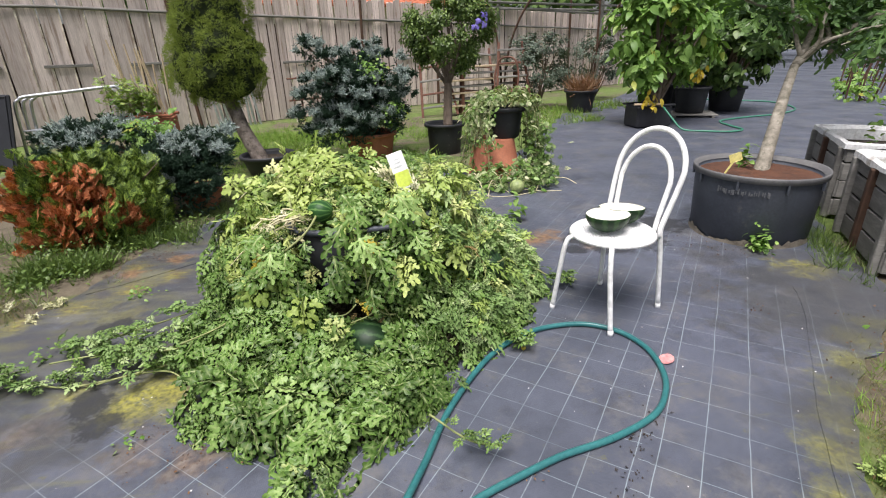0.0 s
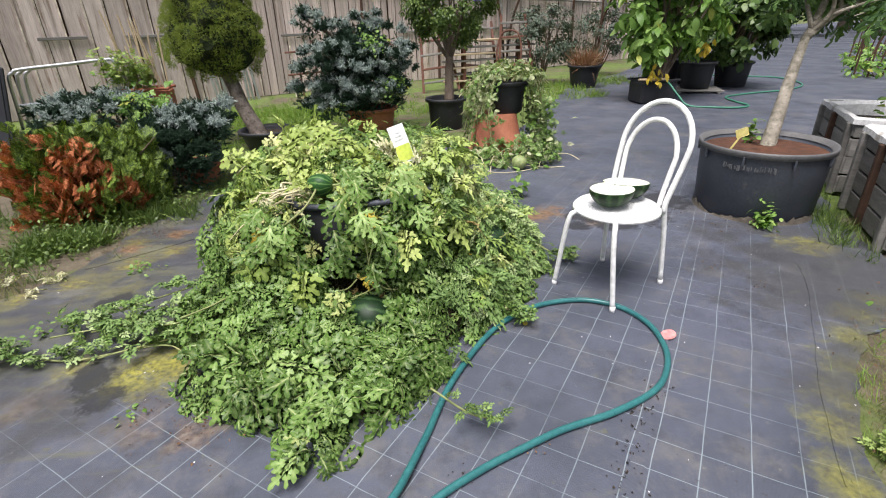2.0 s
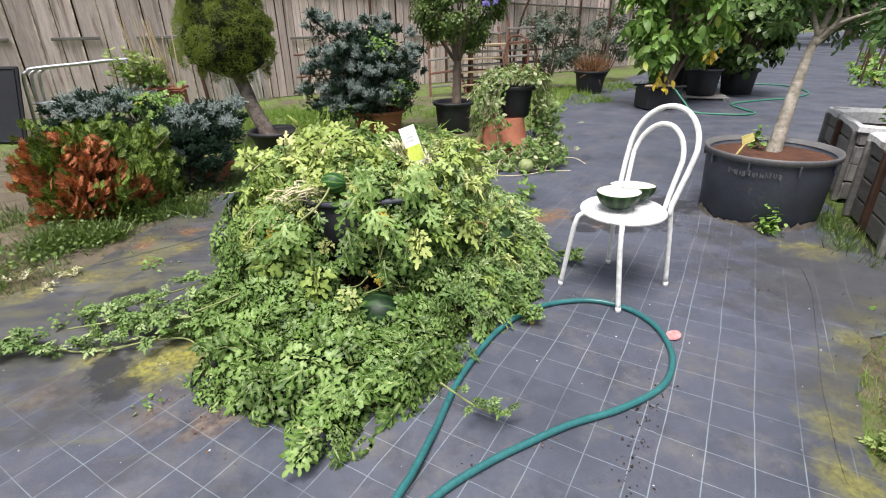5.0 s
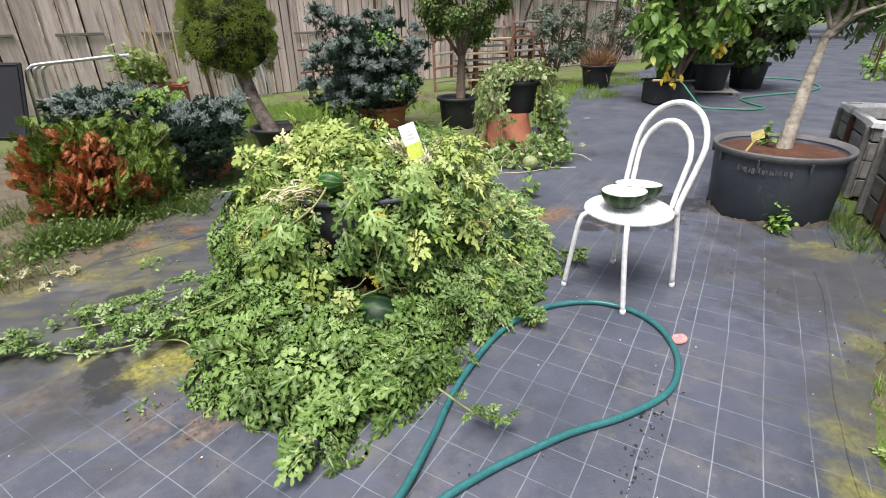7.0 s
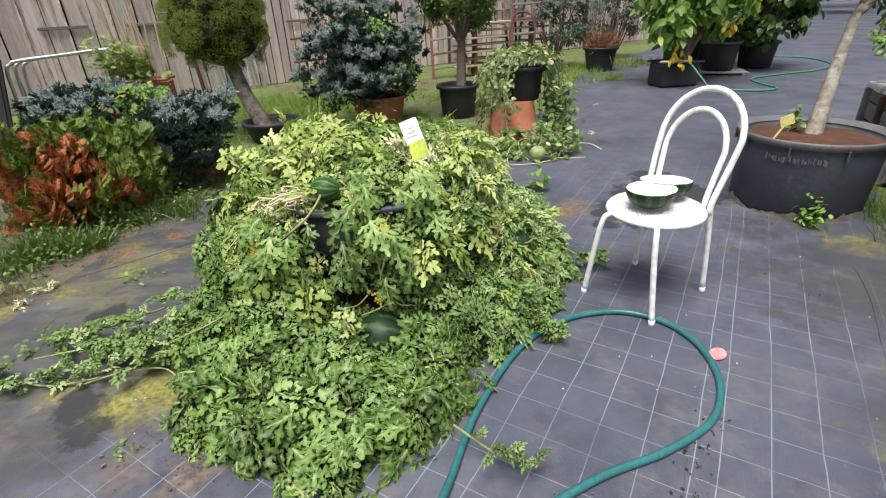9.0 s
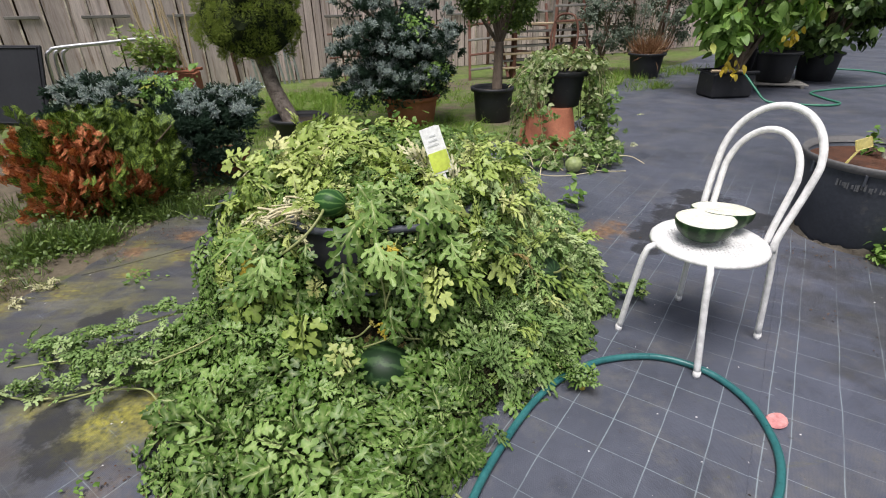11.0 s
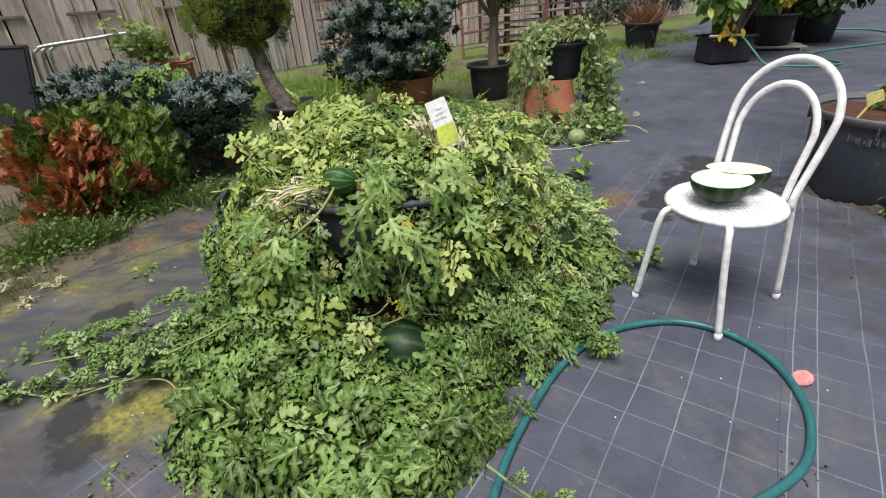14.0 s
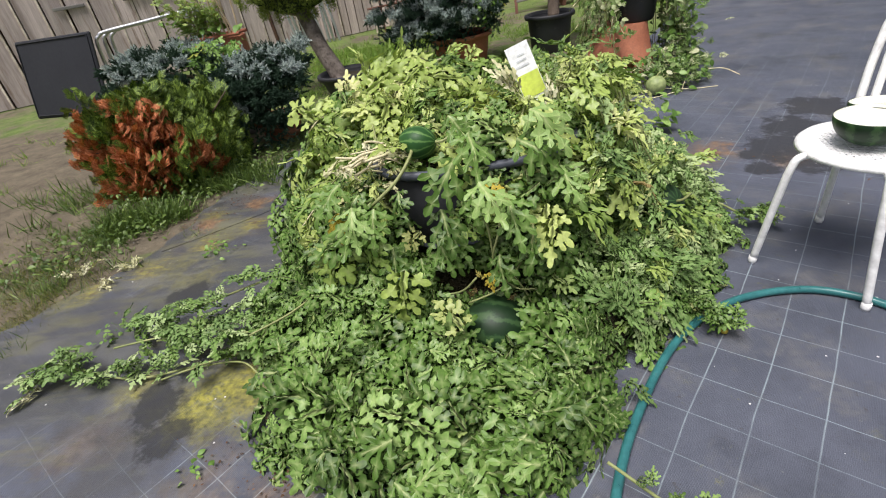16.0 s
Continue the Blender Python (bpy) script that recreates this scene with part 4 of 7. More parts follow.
def heap(x, y):
    """Height of the watermelon foliage over the ground."""
    def cap(cx, cy, rx, ry, h, flat=2.0):
        r = math.hypot((x - cx) / rx, (y - cy) / ry)
        return h * max(0.0, 1 - r**flat) ** 0.5
    n = 0.085 * noise.noise(Vector((x * 4.5, y * 4.5, 0.3))) + 0.06 * noise.noise(Vector((x * 11, y * 11, 2.3)))
    h = max(cap(-0.2, 3.34, 0.68, 0.65, 0.64, 6), cap(-0.28, 2.64, 0.51, 0.4, 0.21, 3), cap(0.24, 3.22, 0.53, 0.64, 0.4, 1.3),
            cap(0.4, 3.78, 0.36, 0.46, 0.22, 2.4), cap(-0.03, 2.57, 0.25, 0.4, 0.18, 3), cap(-0.3, 2.2, 0.09, 0.14, 0.1), cap(-0.7, 2.96, 0.24, 0.24, 0.17, 2.4),
            cap(-1.02, 2.87, 0.38, 0.085, 0.09, 2.4), cap(-1.38, 2.9, 0.13, 0.05, 0.07), cap(-0.7, 3.45, 0.17, 0.42, 0.46, 3))
    # the flank draws back towards the front
    h *= min(1.0, max(0.0, (0.08 + (y - 2.35) * 0.76 - x) / 0.16))
    if h > 0.35:
        h -= 0.4 * max(0.0, -0.5 - x)
    return h + n * min(1, h * 6) if h > 0.01 else 0.0


# openings in the foliage, through which the tub wall, the dark under it and the fruit show
GAP_AXIS = np.array([0.16, -0.89, 0.42]) / np.linalg.norm([0.16, -0.89, 0.42])
GAPS = [((-0.32, 2.84, 0.44), 0.105, 0.98), ((-0.25, 2.84, 0.42), 0.07, 0.95), ((-0.25, 2.84, 0.27), 0.115, 0.97), ((-0.14, 2.69, 0.17), 0.085, 0.97), ((-0.29, 2.9, 0.63), 0.075, 0.97), ((-0.42, 2.9, 0.59), 0.09, 0.75),
        ((-0.27, 2.85, 0.555), 0.04, 0.9), ((-0.06, 2.7, 0.26), 0.05, 0.8), ((0.12, 3.0, 0.52), 0.04, 0.9), ((0.045, 3.18, 0.74), 0.085, 0.98), ((0.085, 3.16, 0.66), 0.075, 0.98), ((0.43, 3.08, 0.25), 0.045, 0.6)]


def in_gap(p, centre, r):
    """Whether a point stands before the centre, within r of the opening's axis."""
    d = p - np.array(centre)
    along = d @ GAP_AXIS
    return along > -0.03 and np.linalg.norm(d - along * GAP_AXIS) < r


def build_watermelon():
    rng = random.Random(21)
    # tub on its stand
    tub = thing("planter_tub", (*TUB, 0), 6, "black plastic planter tub with a rolled rim, overgrown by vines", "planter")
    bm = bmesh.new()

    def ring(half, z, k=40, p=3.4):
        out = []
        for i in range(k):
            a = 2 * math.pi * i / k
            c, s = math.cos(a), math.sin(a)
            q = (abs(c) ** p + abs(s) ** p) ** (-1 / p)
            out.append((half * q * c, half * q * s, z))
        return out

    def stack(levels):
        b = bmesh.new()
        rings = [[b.verts.new(p) for p in ring(h, z)] for h, z in levels]
        for u, w in zip(rings, rings[1:]):
            for j in range(len(u)):
                b.faces.new((u[j], u[(j + 1) % len(u)], w[(j + 1) % len(w)], w[j]))
        b.faces.new(rings[0])
        b.faces.new(rings[-1])
        return b
    bm.free()
    smooth(part("body", stack([(0.255, 0.285), (0.268, 0.292), (0.302, 0.545), (0.292, 0.545), (0.285, 0.5)]), M["black_pot"], tub))
    bm = bmesh.new()
    tube(bm, ring(0.308, 0.55), 0.013, 10, True)
    smooth(part("rim", bm, M["grey_pot"], tub))
    bm = bmesh.new()
    tube(bm, ring(0.268, 0.3), 0.009, 8, True)
    part("ledge", bm, M["grey_pot"], tub)
    part("soil", stack([(0.285, 0.5), (0.278, 0.515)]), M["dark_soil"], tub)
    part("stand", stack([(0.22, 0.0), (0.21, 0.02), (0.19, 0.27), (0.23, 0.285)]), M["black_sheet"], tub, "low black stand in the shade")

    plant = thing("watermelon_plant", (-0.2, 3.0, 0), 0, "sprawling watermelon vine spilling over its tub onto the mat", "plant")
    O = np.array([-0.2, 3.0, 0.0])
    leaves = [lobed_leaf(random.Random(50 + k), curl=0.12 + 0.09 * k, fold=0.05 + 0.05 * (k % 3)) for k in range(6)]
    curled = [lobed_leaf(random.Random(60 + k), curl=0.5 + 0.12 * k, fold=0.5, narrow=0.52) for k in range(5)]
    fine = [lobed_leaf(random.Random(70 + k), curl=0.2 + 0.1 * k, fold=0.15, narrow=0.55) for k in range(4)]
    low, pale, dry, flank = Leafage(), Leafage(), Leafage(), Leafage()
    single = []
    meshes = [mesh_of("leaf", v.tolist(), f.tolist(), M["melon_leaf"]) for v, f, w in leaves]
    for me, tm in zip(meshes, leaves):
        me.attributes.new("rib", "FLOAT", "POINT").data.foreach_set("value", tm[2].astype(np.float32))
    flank_rng = random.Random(23)
    tries = tufts = 0
    # leafy shoot tips: each a small rosette of leaves over the heap
    while tufts < 900 and tries < 80000:
        tries += 1
        x, y = rng.uniform(-1.65, 0.98), rng.uniform(2.08, 4.4)
        h = heap(x, y)
        if h < 0.03 or x < -0.98 and rng.random() < 0.62:
            continue
        e = 0.04
        gx, gy = (heap(x + e, y) - heap(x - e, y)) / (2 * e), (heap(x, y + e) - heap(x, y - e)) / (2 * e)
        steep = math.hypot(gx, gy)
        if rng.random() > min(1.0, 0.3 * math.sqrt(1 + min(steep, 6) ** 2)) or y > 3.75 and rng.random() < 0.45:
            continue
        deep = tufts % 4 == 0
        z = h * (rng.uniform(0.35, 1.0) if steep > 1.5 else rng.uniform(0.35, 0.6) if deep else rng.uniform(0.74, 1.08))
        out = np.array([-gx, -gy, 0.0])
        on = np.linalg.norm(out)
        out = out / on if on > 1e-6 else out
        core = np.array([x, y, z]) + out * (0.02 if steep > 1.5 else 0)
        axis = UP + out * min(on, 1.6) * 0.6 + 0.3 * unit(rng) + np.array([0, -0.15, 0])
        axis = axis / np.linalg.norm(axis)
        tufts += 1
        big = rng.uniform(0.8, 1.15) * (1.05 if z > 0.35 else 1.0)
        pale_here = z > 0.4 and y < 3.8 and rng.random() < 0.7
        for _ in range(rng.randrange(6, 10)):
            d = unit(rng)
            d = d - axis * (d @ axis)
            d = d / (np.linalg.norm(d) + 1e-6)
            lift = rng.uniform(-0.5, 1.0)
            pos = core + d * rng.uniform(0.02, 0.09) * big + axis * 0.045 * lift * big
            px, py, pz = pos
            nrm = axis * (0.55 + 0.4 * lift) + d * rng.uniform(0.1, 0.7) + 0.3 * unit(rng) + np.array([0.0, -0.2, 0.0])
            if px > 0.2:
                nrm = nrm + UP * 0.4
            rot = facing(nrm, d + axis * (0.6 - 0.5 * lift) * rng.uniform(-0.3, 0.8) - UP * (0.4 if steep > 1.2 else 0.0) + 0.35 * unit(rng))
            size = rng.uniform(0.055, 0.115) * big * (0.95 if px > 0.25 else 1.0) * (1.14 if pz < 0.28 and py < 2.85 else 1.05)
            mid = pos + rot[:, 1] * size * 0.5
            if any(rng.random() < keep_out and in_gap(mid, centre, r) for centre, r, keep_out in GAPS):
                continue
            k, r = rng.randrange(6), rng.random()
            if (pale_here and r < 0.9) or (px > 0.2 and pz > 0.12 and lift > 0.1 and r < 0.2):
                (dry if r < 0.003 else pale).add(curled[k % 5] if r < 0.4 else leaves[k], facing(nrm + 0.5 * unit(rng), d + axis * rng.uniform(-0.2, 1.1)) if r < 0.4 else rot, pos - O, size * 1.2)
            elif lift > 0.2 and py < 2.62 and len(single) < 290 and r < 0.45:
                single.append((k, rot, pos - O, size))
            elif px > 0.16 and r > 0.3 and lift > -0.2 and pz > 0.06:
                flank.add(fine[k % 4], rot, pos - O, size * 1.15)
                flank.add(fine[(k + 1) % 4], facing(nrm + 0.8 * unit(flank_rng), unit(flank_rng) + axis * 0.4), pos - O, size * 0.85)
            else:
                low.add(leaves[k], rot, pos - O, size)
    for nm, lf, m, lab in (("foliage", low, "melon_leaf", "dense cut green leaves"), ("flank_foliage", flank, "grey_leaf", "finely cut dusty green leaves"), ("top_foliage", pale, "melon_leaf_pale", "paler yellow-green leaves, mostly on top"), ("withered_leaves", dry, "dry_leaf", "yellow and brown withered leaves")):
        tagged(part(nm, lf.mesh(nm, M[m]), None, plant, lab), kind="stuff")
    for k, rot, pos, size in single:
        ob = part("leaf", meshes[k], None, plant)
        ob.matrix_local = Matrix.Translation(pos) @ Matrix(rot.tolist()).to_4x4() @ Matrix.Diagonal((size, size, size, 1))
    # large hanging leaves before the dark tub and along its rim
    for x, y, z, size, k, side in ((-0.21, 2.752, 0.425, 0.16, 2, 0.05), (-0.385, 2.742, 0.395, 0.15, 1, -0.02), (-0.18, 2.785, 0.615, 0.2, 4, -0.6), (-0.13, 2.72, 0.57, 0.17, 3, 0.3), (-0.06, 2.74, 0.5, 0.17, 4, 0.2), (0.02, 2.84, 0.7, 0.19, 1, 0.5), (-0.02, 2.8, 0.64, 0.18, 0, 0.9),
                             (-0.14, 2.8, 0.67, 0.16, 3, 0.0), (0.08, 2.8, 0.55, 0.16, 5, 0.4), (0.0, 2.74, 0.42, 0.16, 2, -0.2), (-0.47, 2.76, 0.5, 0.16, 0, -0.3), (-0.5, 2.78, 0.58, 0.15, 2, -0.5), (-0.55, 2.8, 0.44, 0.15, 3, 0.1), (-0.47, 2.74, 0.33, 0.14, 4, 0.2), (-0.1, 2.7, 0.36, 0.14, 1, 0.15), (-0.19, 2.86, 0.7, 0.14, 5, 0.5), (0.14, 2.86, 0.46, 0.15, 3, 0.3), (-0.15, 2.74, 0.54, 0.14, 2, 0.1), (-0.46, 2.79, 0.54, 0.13, 1, -0.4), (-0.62, 2.86, 0.38, 0.14, 5, -0.2), (-0.235, 2.732, 0.5, 0.16, 1, 0.1), (-0.26, 2.722, 0.42, 0.14, 4, 0.25), (-0.41, 2.73, 0.52, 0.15, 2, -0.1), (-0.47, 2.735, 0.53, 0.15, 3, 0.05), (-0.34, 2.735, 0.56, 0.1, 0, 0.3), (-0.31, 2.72, 0.36, 0.1, 2, 0.1)):
        size *= 0.8
        k = 3 + k % 3
        rot = facing(np.array([rng.uniform(-0.4, 0.4), -0.75, rng.uniform(0.4, 1.0)]), np.array([side, -0.25, -0.8]))
        ob = part("leaf", meshes[k], None, plant)
        ob.matrix_local = Matrix.Translation(np.array([x, y, z]) - O) @ Matrix(rot.tolist()).to_4x4() @ Matrix.Diagonal((size, size, size, 1))
    # added core under the leaves, coloured dark so the gaps look shaded
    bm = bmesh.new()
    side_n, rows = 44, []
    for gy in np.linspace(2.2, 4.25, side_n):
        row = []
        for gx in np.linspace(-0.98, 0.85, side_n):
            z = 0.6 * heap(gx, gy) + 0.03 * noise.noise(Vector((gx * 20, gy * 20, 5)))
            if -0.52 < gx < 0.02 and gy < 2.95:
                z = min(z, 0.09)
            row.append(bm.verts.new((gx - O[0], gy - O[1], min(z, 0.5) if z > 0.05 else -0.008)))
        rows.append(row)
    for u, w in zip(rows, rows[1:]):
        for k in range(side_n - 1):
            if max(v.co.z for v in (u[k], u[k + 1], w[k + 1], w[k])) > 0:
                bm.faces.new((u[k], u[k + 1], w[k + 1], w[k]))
    part("shade_core", bm, M["core_shade"], plant, "added core coloured dark as the shade between the leaves")
    gone = [mesh_of("yellowed_leaf", v.tolist(), f.tolist(), M["yellow_leaf"]) for v, f, w in leaves[:2]]
    for k, (x, y, z, size, side) in enumerate(((-0.13, 2.72, 0.29, 0.055, 0.1), (-0.52, 2.77, 0.5, 0.08, 0.0), (-0.1, 2.76, 0.545, 0.06, 0.3), (0.3, 2.9, 0.27, 0.06, 0.2))):
        rot = facing(np.array([0.1, -0.8, 0.5]), np.array([side, -0.2, -0.9]))
        ob = part("yellowed_leaf", gone[k % 2], None, plant, "yellowed leaf")
        ob.matrix_local = Matrix.Translation(np.array([x, y, z]) - O) @ Matrix(rot.tolist()).to_4x4() @ Matrix.Diagonal((size, size, size, 1))
    # stems
    def stem(pts, r, m, nm="stem"):
        b = bmesh.new()
        tube(b, spline([np.array(p) - O for p in pts], 6), r, 6)
        smooth(part(nm, b, M[m], plant))
    for k in range(26):
        a = rng.uniform(0, 2 * math.pi)
        x, y = -0.2 + 0.35 * math.cos(a), 3.3 + 0.35 * math.sin(a)
        pts = []
        for s in range(5):
            px, py = x + math.cos(a) * 0.07 * s + rng.uniform(-0.06, 0.06), y + math.sin(a) * 0.07 * s + rng.uniform(-0.06, 0.06)
            pts.append((px, py, heap(px, py) * rng.uniform(0.86, 1.02) + 0.015))
        if any(p[1] < 2.9 and -0.6 < p[0] < 0.1 for p in pts):
            continue
        stem(pts, rng.uniform(0.0025, 0.004), "vine")
    # bleached straw-like stems fanned over the soil
    for k in range(24):
        x, y, z = rng.uniform(-0.46, -0.34), rng.uniform(2.86, 3.0), rng.uniform(0.565, 0.62)
        a = radians(rng.choice((200, 225, 165, 20, 250)) + rng.gauss(0, 14))
        ln, drop = rng.uniform(0.05, 0.105), rng.uniform(-0.01, 0.03)
        bend = rng.uniform(-0.012, 0.012)
        stem([(x, y, z), (x + ln * 0.5 * math.cos(a) + bend, y + ln * 0.5 * math.sin(a) * 0.7 - bend, z - drop * 0.3), (x + ln * math.cos(a), y + ln * math.sin(a) * 0.7, z - drop)], rng.uniform(0.0022, 0.0045), "dry_vine", "dry_stem")
    crisp = Leafage()
    for k in range(16):
        crisp.add(rng.choice(curled), facing(UP + 0.7 * unit(rng), unit(rng)), np.array([rng.uniform(-0.56, -0.3), rng.uniform(2.78, 2.98), rng.uniform(0.53, 0.62)]) - O, rng.uniform(0.05, 0.1))
    for x, y, z, size, side in ((0.02, 3.13, 0.66, 0.12, -0.4), (0.0, 3.12, 0.68, 0.1, -0.8), (0.14, 3.14, 0.64, 0.11, 0.5), (0.11, 3.12, 0.6, 0.1, 0.1)):
        crisp.add(curled[1], facing(np.array([0.2, -0.9, 0.3]), np.array([side, -0.1, 0.8])), np.array([x, y, z]) - O, size)
    tagged(part("bleached_leaves", crisp.mesh("bleached_leaves", M["bleached"]), None, plant, "dry leaves bleached almost white"), kind="stuff")
    for k in range(70):
        x, y = rng.uniform(-0.7, 0.3), rng.uniform(2.85, 3.6)
        z = heap(x, y)
        if z < 0.45 or x > -0.15 and y > 2.9:
            continue
        a, ln = rng.uniform(0, 6.28), rng.uniform(0.08, 0.2)
        stem([(x, y, z - 0.06), (x + ln * 0.3 * math.cos(a), y + ln * 0.3 * math.sin(a), z + rng.uniform(-0.01, 0.04)), (x + ln * math.cos(a), y + ln * math.sin(a), z + rng.uniform(-0.04, 0.03))], rng.uniform(0.0016, 0.0028), rng.choice(("vine", "vine", "dry_vine")))
    stem([(-0.33, 3.0, 0.63), (-0.3, 2.87, 0.62), (-0.34, 2.79, 0.57), (-0.42, 2.77, 0.51)], 0.005, "vine")
    for pts, r in (([(-0.1, 2.8, 0.55), (-0.088, 2.71, 0.449), (-0.115, 2.71, 0.332), (-0.066, 2.71, 0.24), (0.0, 2.71, 0.224)], 0.0032), ([(0.0, 2.74, 0.42), (-0.012, 2.7, 0.382), (-0.076, 2.7, 0.273), (-0.123, 2.7, 0.234), (-0.196, 2.7, 0.206)], 0.003),
                   ([(-0.165, 2.7, 0.29), (-0.209, 2.7, 0.25), (-0.28, 2.7, 0.24)], 0.003), ([(-0.136, 2.72, 0.502), (-0.119, 2.72, 0.426), (-0.114, 2.72, 0.346)], 0.0034), ([(-0.091, 2.72, 0.313), (-0.044, 2.72, 0.235), (-0.017, 2.72, 0.166), (-0.005, 2.72, 0.119)], 0.003),
                   ([(-0.822, 2.629, 0.22), (-0.731, 2.709, 0.22), (-0.622, 2.834, 0.22), (-0.446, 2.854, 0.22)], 0.0032), ([(-1.188, 2.659, 0.05), (-1.093, 2.7, 0.05), (-0.945, 2.71, 0.05), (-0.849, 2.638, 0.05)], 0.0032), ([(-1.452, 2.823, 0.06), (-1.333, 2.852, 0.06), (-1.229, 2.872, 0.06), (-1.078, 2.85, 0.06)], 0.0035)):
        stem(pts, r, "vine")
    # thin pale vines over the flank
    vr = random.Random(77)
    for k in range(30):
        x, y = vr.uniform(0.1, 0.55), vr.uniform(2.8, 3.5)
        if heap(x, y) < 0.1:
            continue
        a, ln = vr.uniform(-1.2, 0.9), vr.uniform(0.1, 0.22)
        pts = []
        for q in (0, 0.35, 0.7, 1.0):
            px, py = x + ln * q * math.cos(a) + vr.gauss(0, 0.012), y + ln * q * math.sin(a) + vr.gauss(0, 0.012)
            pts.append((px, py, max(0.02, heap(px, py) * vr.uniform(0.95, 1.06) + 0.02)))
        stem(pts, vr.uniform(0.0016, 0.0024), "vine")
    wilt = Leafage()
    for k in range(4):
        wilt.add(rng.choice(curled), facing(np.array([0, -0.7, 0.5]) + 0.6 * unit(rng), unit(rng)), np.array([rng.uniform(-0.2, -0.05), rng.uniform(2.66, 2.74), rng.uniform(0.2, 0.33)]) - O, rng.uniform(0.03, 0.05))
    cover = Leafage()
    for k in range(46):
        x = vr.uniform(-0.3, 0.03)
        cover.add(vr.choice(leaves), facing(np.array([0, -0.8, 0.8]) + 0.5 * unit(vr), np.array([vr.uniform(-1, 1), -0.3, -0.5])), np.array([x, vr.uniform(2.52, 2.6), vr.uniform(0.05, 0.165) + 0.04 * abs(x + 0.135) / 0.165]) - O, vr.uniform(0.07, 0.1))
    tagged(part("covering_leaves", cover.mesh("covering_leaves", M["melon_leaf"]), None, plant), kind="stuff")
    tagged(part("wilted_leaves", wilt.mesh("wilted_leaves", M["dry_leaf"]), None, plant, "wilted brown and yellow leaves"), kind="stuff")
    # runners on the mat
    runs = [[(0.38, 2.88, 0.12), (0.47, 2.79, 0.05), (0.5, 2.73, 0.03), (0.53, 2.7, 0.02)], [(-0.8, 2.76, 0.1), (-0.97, 2.75, 0.05), (-1.3, 2.715, 0.012), (-1.5, 2.75, 0.02), (-1.66, 2.79, 0.03), (-1.7, 2.68, 0.02)],
            [(0.08, 2.25, 0.1), (0.2, 2.17, 0.05), (0.3, 2.13, 0.05)], [(-0.28, 2.2, 0.08), (-0.27, 2.1, 0.03)], [(0.75, 3.3, 0.1), (0.86, 3.26, 0.04), (0.93, 3.28, 0.02)], [(-0.8, 3.1, 0.15), (-1.1, 3.02, 0.1), (-1.42, 2.93, 0.05)], [(-0.66, 2.9, 0.14), (-0.85, 2.88, 0.12), (-1.05, 2.86, 0.1), (-1.3, 2.84, 0.06)], [(-0.68, 2.82, 0.12), (-0.9, 2.8, 0.1), (-1.15, 2.8, 0.07)]]
    tips, grey = Leafage(), Leafage()
    for pts in runs:
        stem(pts, 0.004, "vine", "runner")
        for p in spline(pts, 5)[2:]:
            for _ in range(2 + rng.randrange(2) + (1 if p[0] < -0.6 else -1 if p[1] < 2.3 else 0)):
                size = rng.uniform(0.035, 0.075) * (0.75 if p[1] < 2.3 and p[0] > 0 else 1.0) * (1.15 if p[0] < -0.6 else 1.0)
                (grey if p[0] < -0.85 and rng.random() < 0.7 else tips).add(rng.choice(leaves), facing(UP + 0.5 * unit(rng), unit(rng) * np.array([1, 1, 0.2])), np.array(p) - O + np.array([rng.uniform(-0.03, 0.03), rng.uniform(-0.035, 0.035), rng.uniform(0.005, 0.05)]), size)
    tagged(part("runner_leaves", tips.mesh("runner_leaves", M["melon_leaf"]), None, plant), kind="stuff")
    tagged(part("runner_tip_leaves", grey.mesh("runner_tip_leaves", M["grey_leaf"]), None, plant, "dusty grey-green young leaves"), kind="stuff")
    bm = bmesh.new()
    bmesh.ops.create_icosphere(bm, subdivisions=2, radius=0.011)
    ob = part("flower_bud", bm, M["yellow_leaf"], plant, "small yellow flower bud")
    ob.location = np.array([0.526, 2.705, 0.012]) - O

    for x, y, z, r, ln, t1, t2, lab in ((-0.288, 2.9, 0.622, 0.046, 1.2, 88, 72, "small striped watermelon lying on the tub soil"), (-0.135, 2.7, 0.104, 0.1, 1.15, 85, 70, "large dark green watermelon half hidden under leaves"), (0.43, 3.08, 0.24, 0.085, 1.2, 60, 30, "dark striped watermelon hanging among the leaves")):
        w = new("watermelon")
        w.matrix_world = pose(x, y, z, t1, 0, t2)
        tagged(w, lab, "watermelon", "watermelons on the vine")
        bm = bmesh.new()
        lathe(bm, [(0, -r * ln)] + [(r * math.sin(a), -r * ln * math.cos(a)) for a in np.linspace(0.1, math.pi - 0.1, 20)] + [(0, r * ln)], 32)
        smooth(part("rind", bm, M["rind_light"] if r < 0.06 else M["rind"], w))
        bm = bmesh.new()
        tube(bm, spline([(0, 0, r * ln - 0.004), (0.004, 0, r * ln + 0.02), (0.02, 0.01, r * ln + 0.04)], 4), 0.004, 6)
        part("stalk", bm, M["vine"], w)

    tag = new("plant_label")
    tag.matrix_world = Matrix.Translation((0.078, 3.2, 0.62)) @ Matrix.Rotation(radians(-4), 4, "Z") @ Matrix.Rotation(radians(-22), 4, "X") @ Matrix.Rotation(radians(-19), 4, "Y")
    tagged(tag, "white and lime seed label on a stick among the leaves", "plant label")
    bm = bmesh.new()
    block(bm, (0, 0, 0.085), (0.076, 0.002, 0.178), None, 0.0008)
    card = part("card", bm, M["white_card"], tag)
    bm = bmesh.new()
    block(bm, (0.0, -0.0022, 0.042), (0.072, 0.0012, 0.074), None)
    part("print", bm, M["label_green"], card, "lime green printed band")
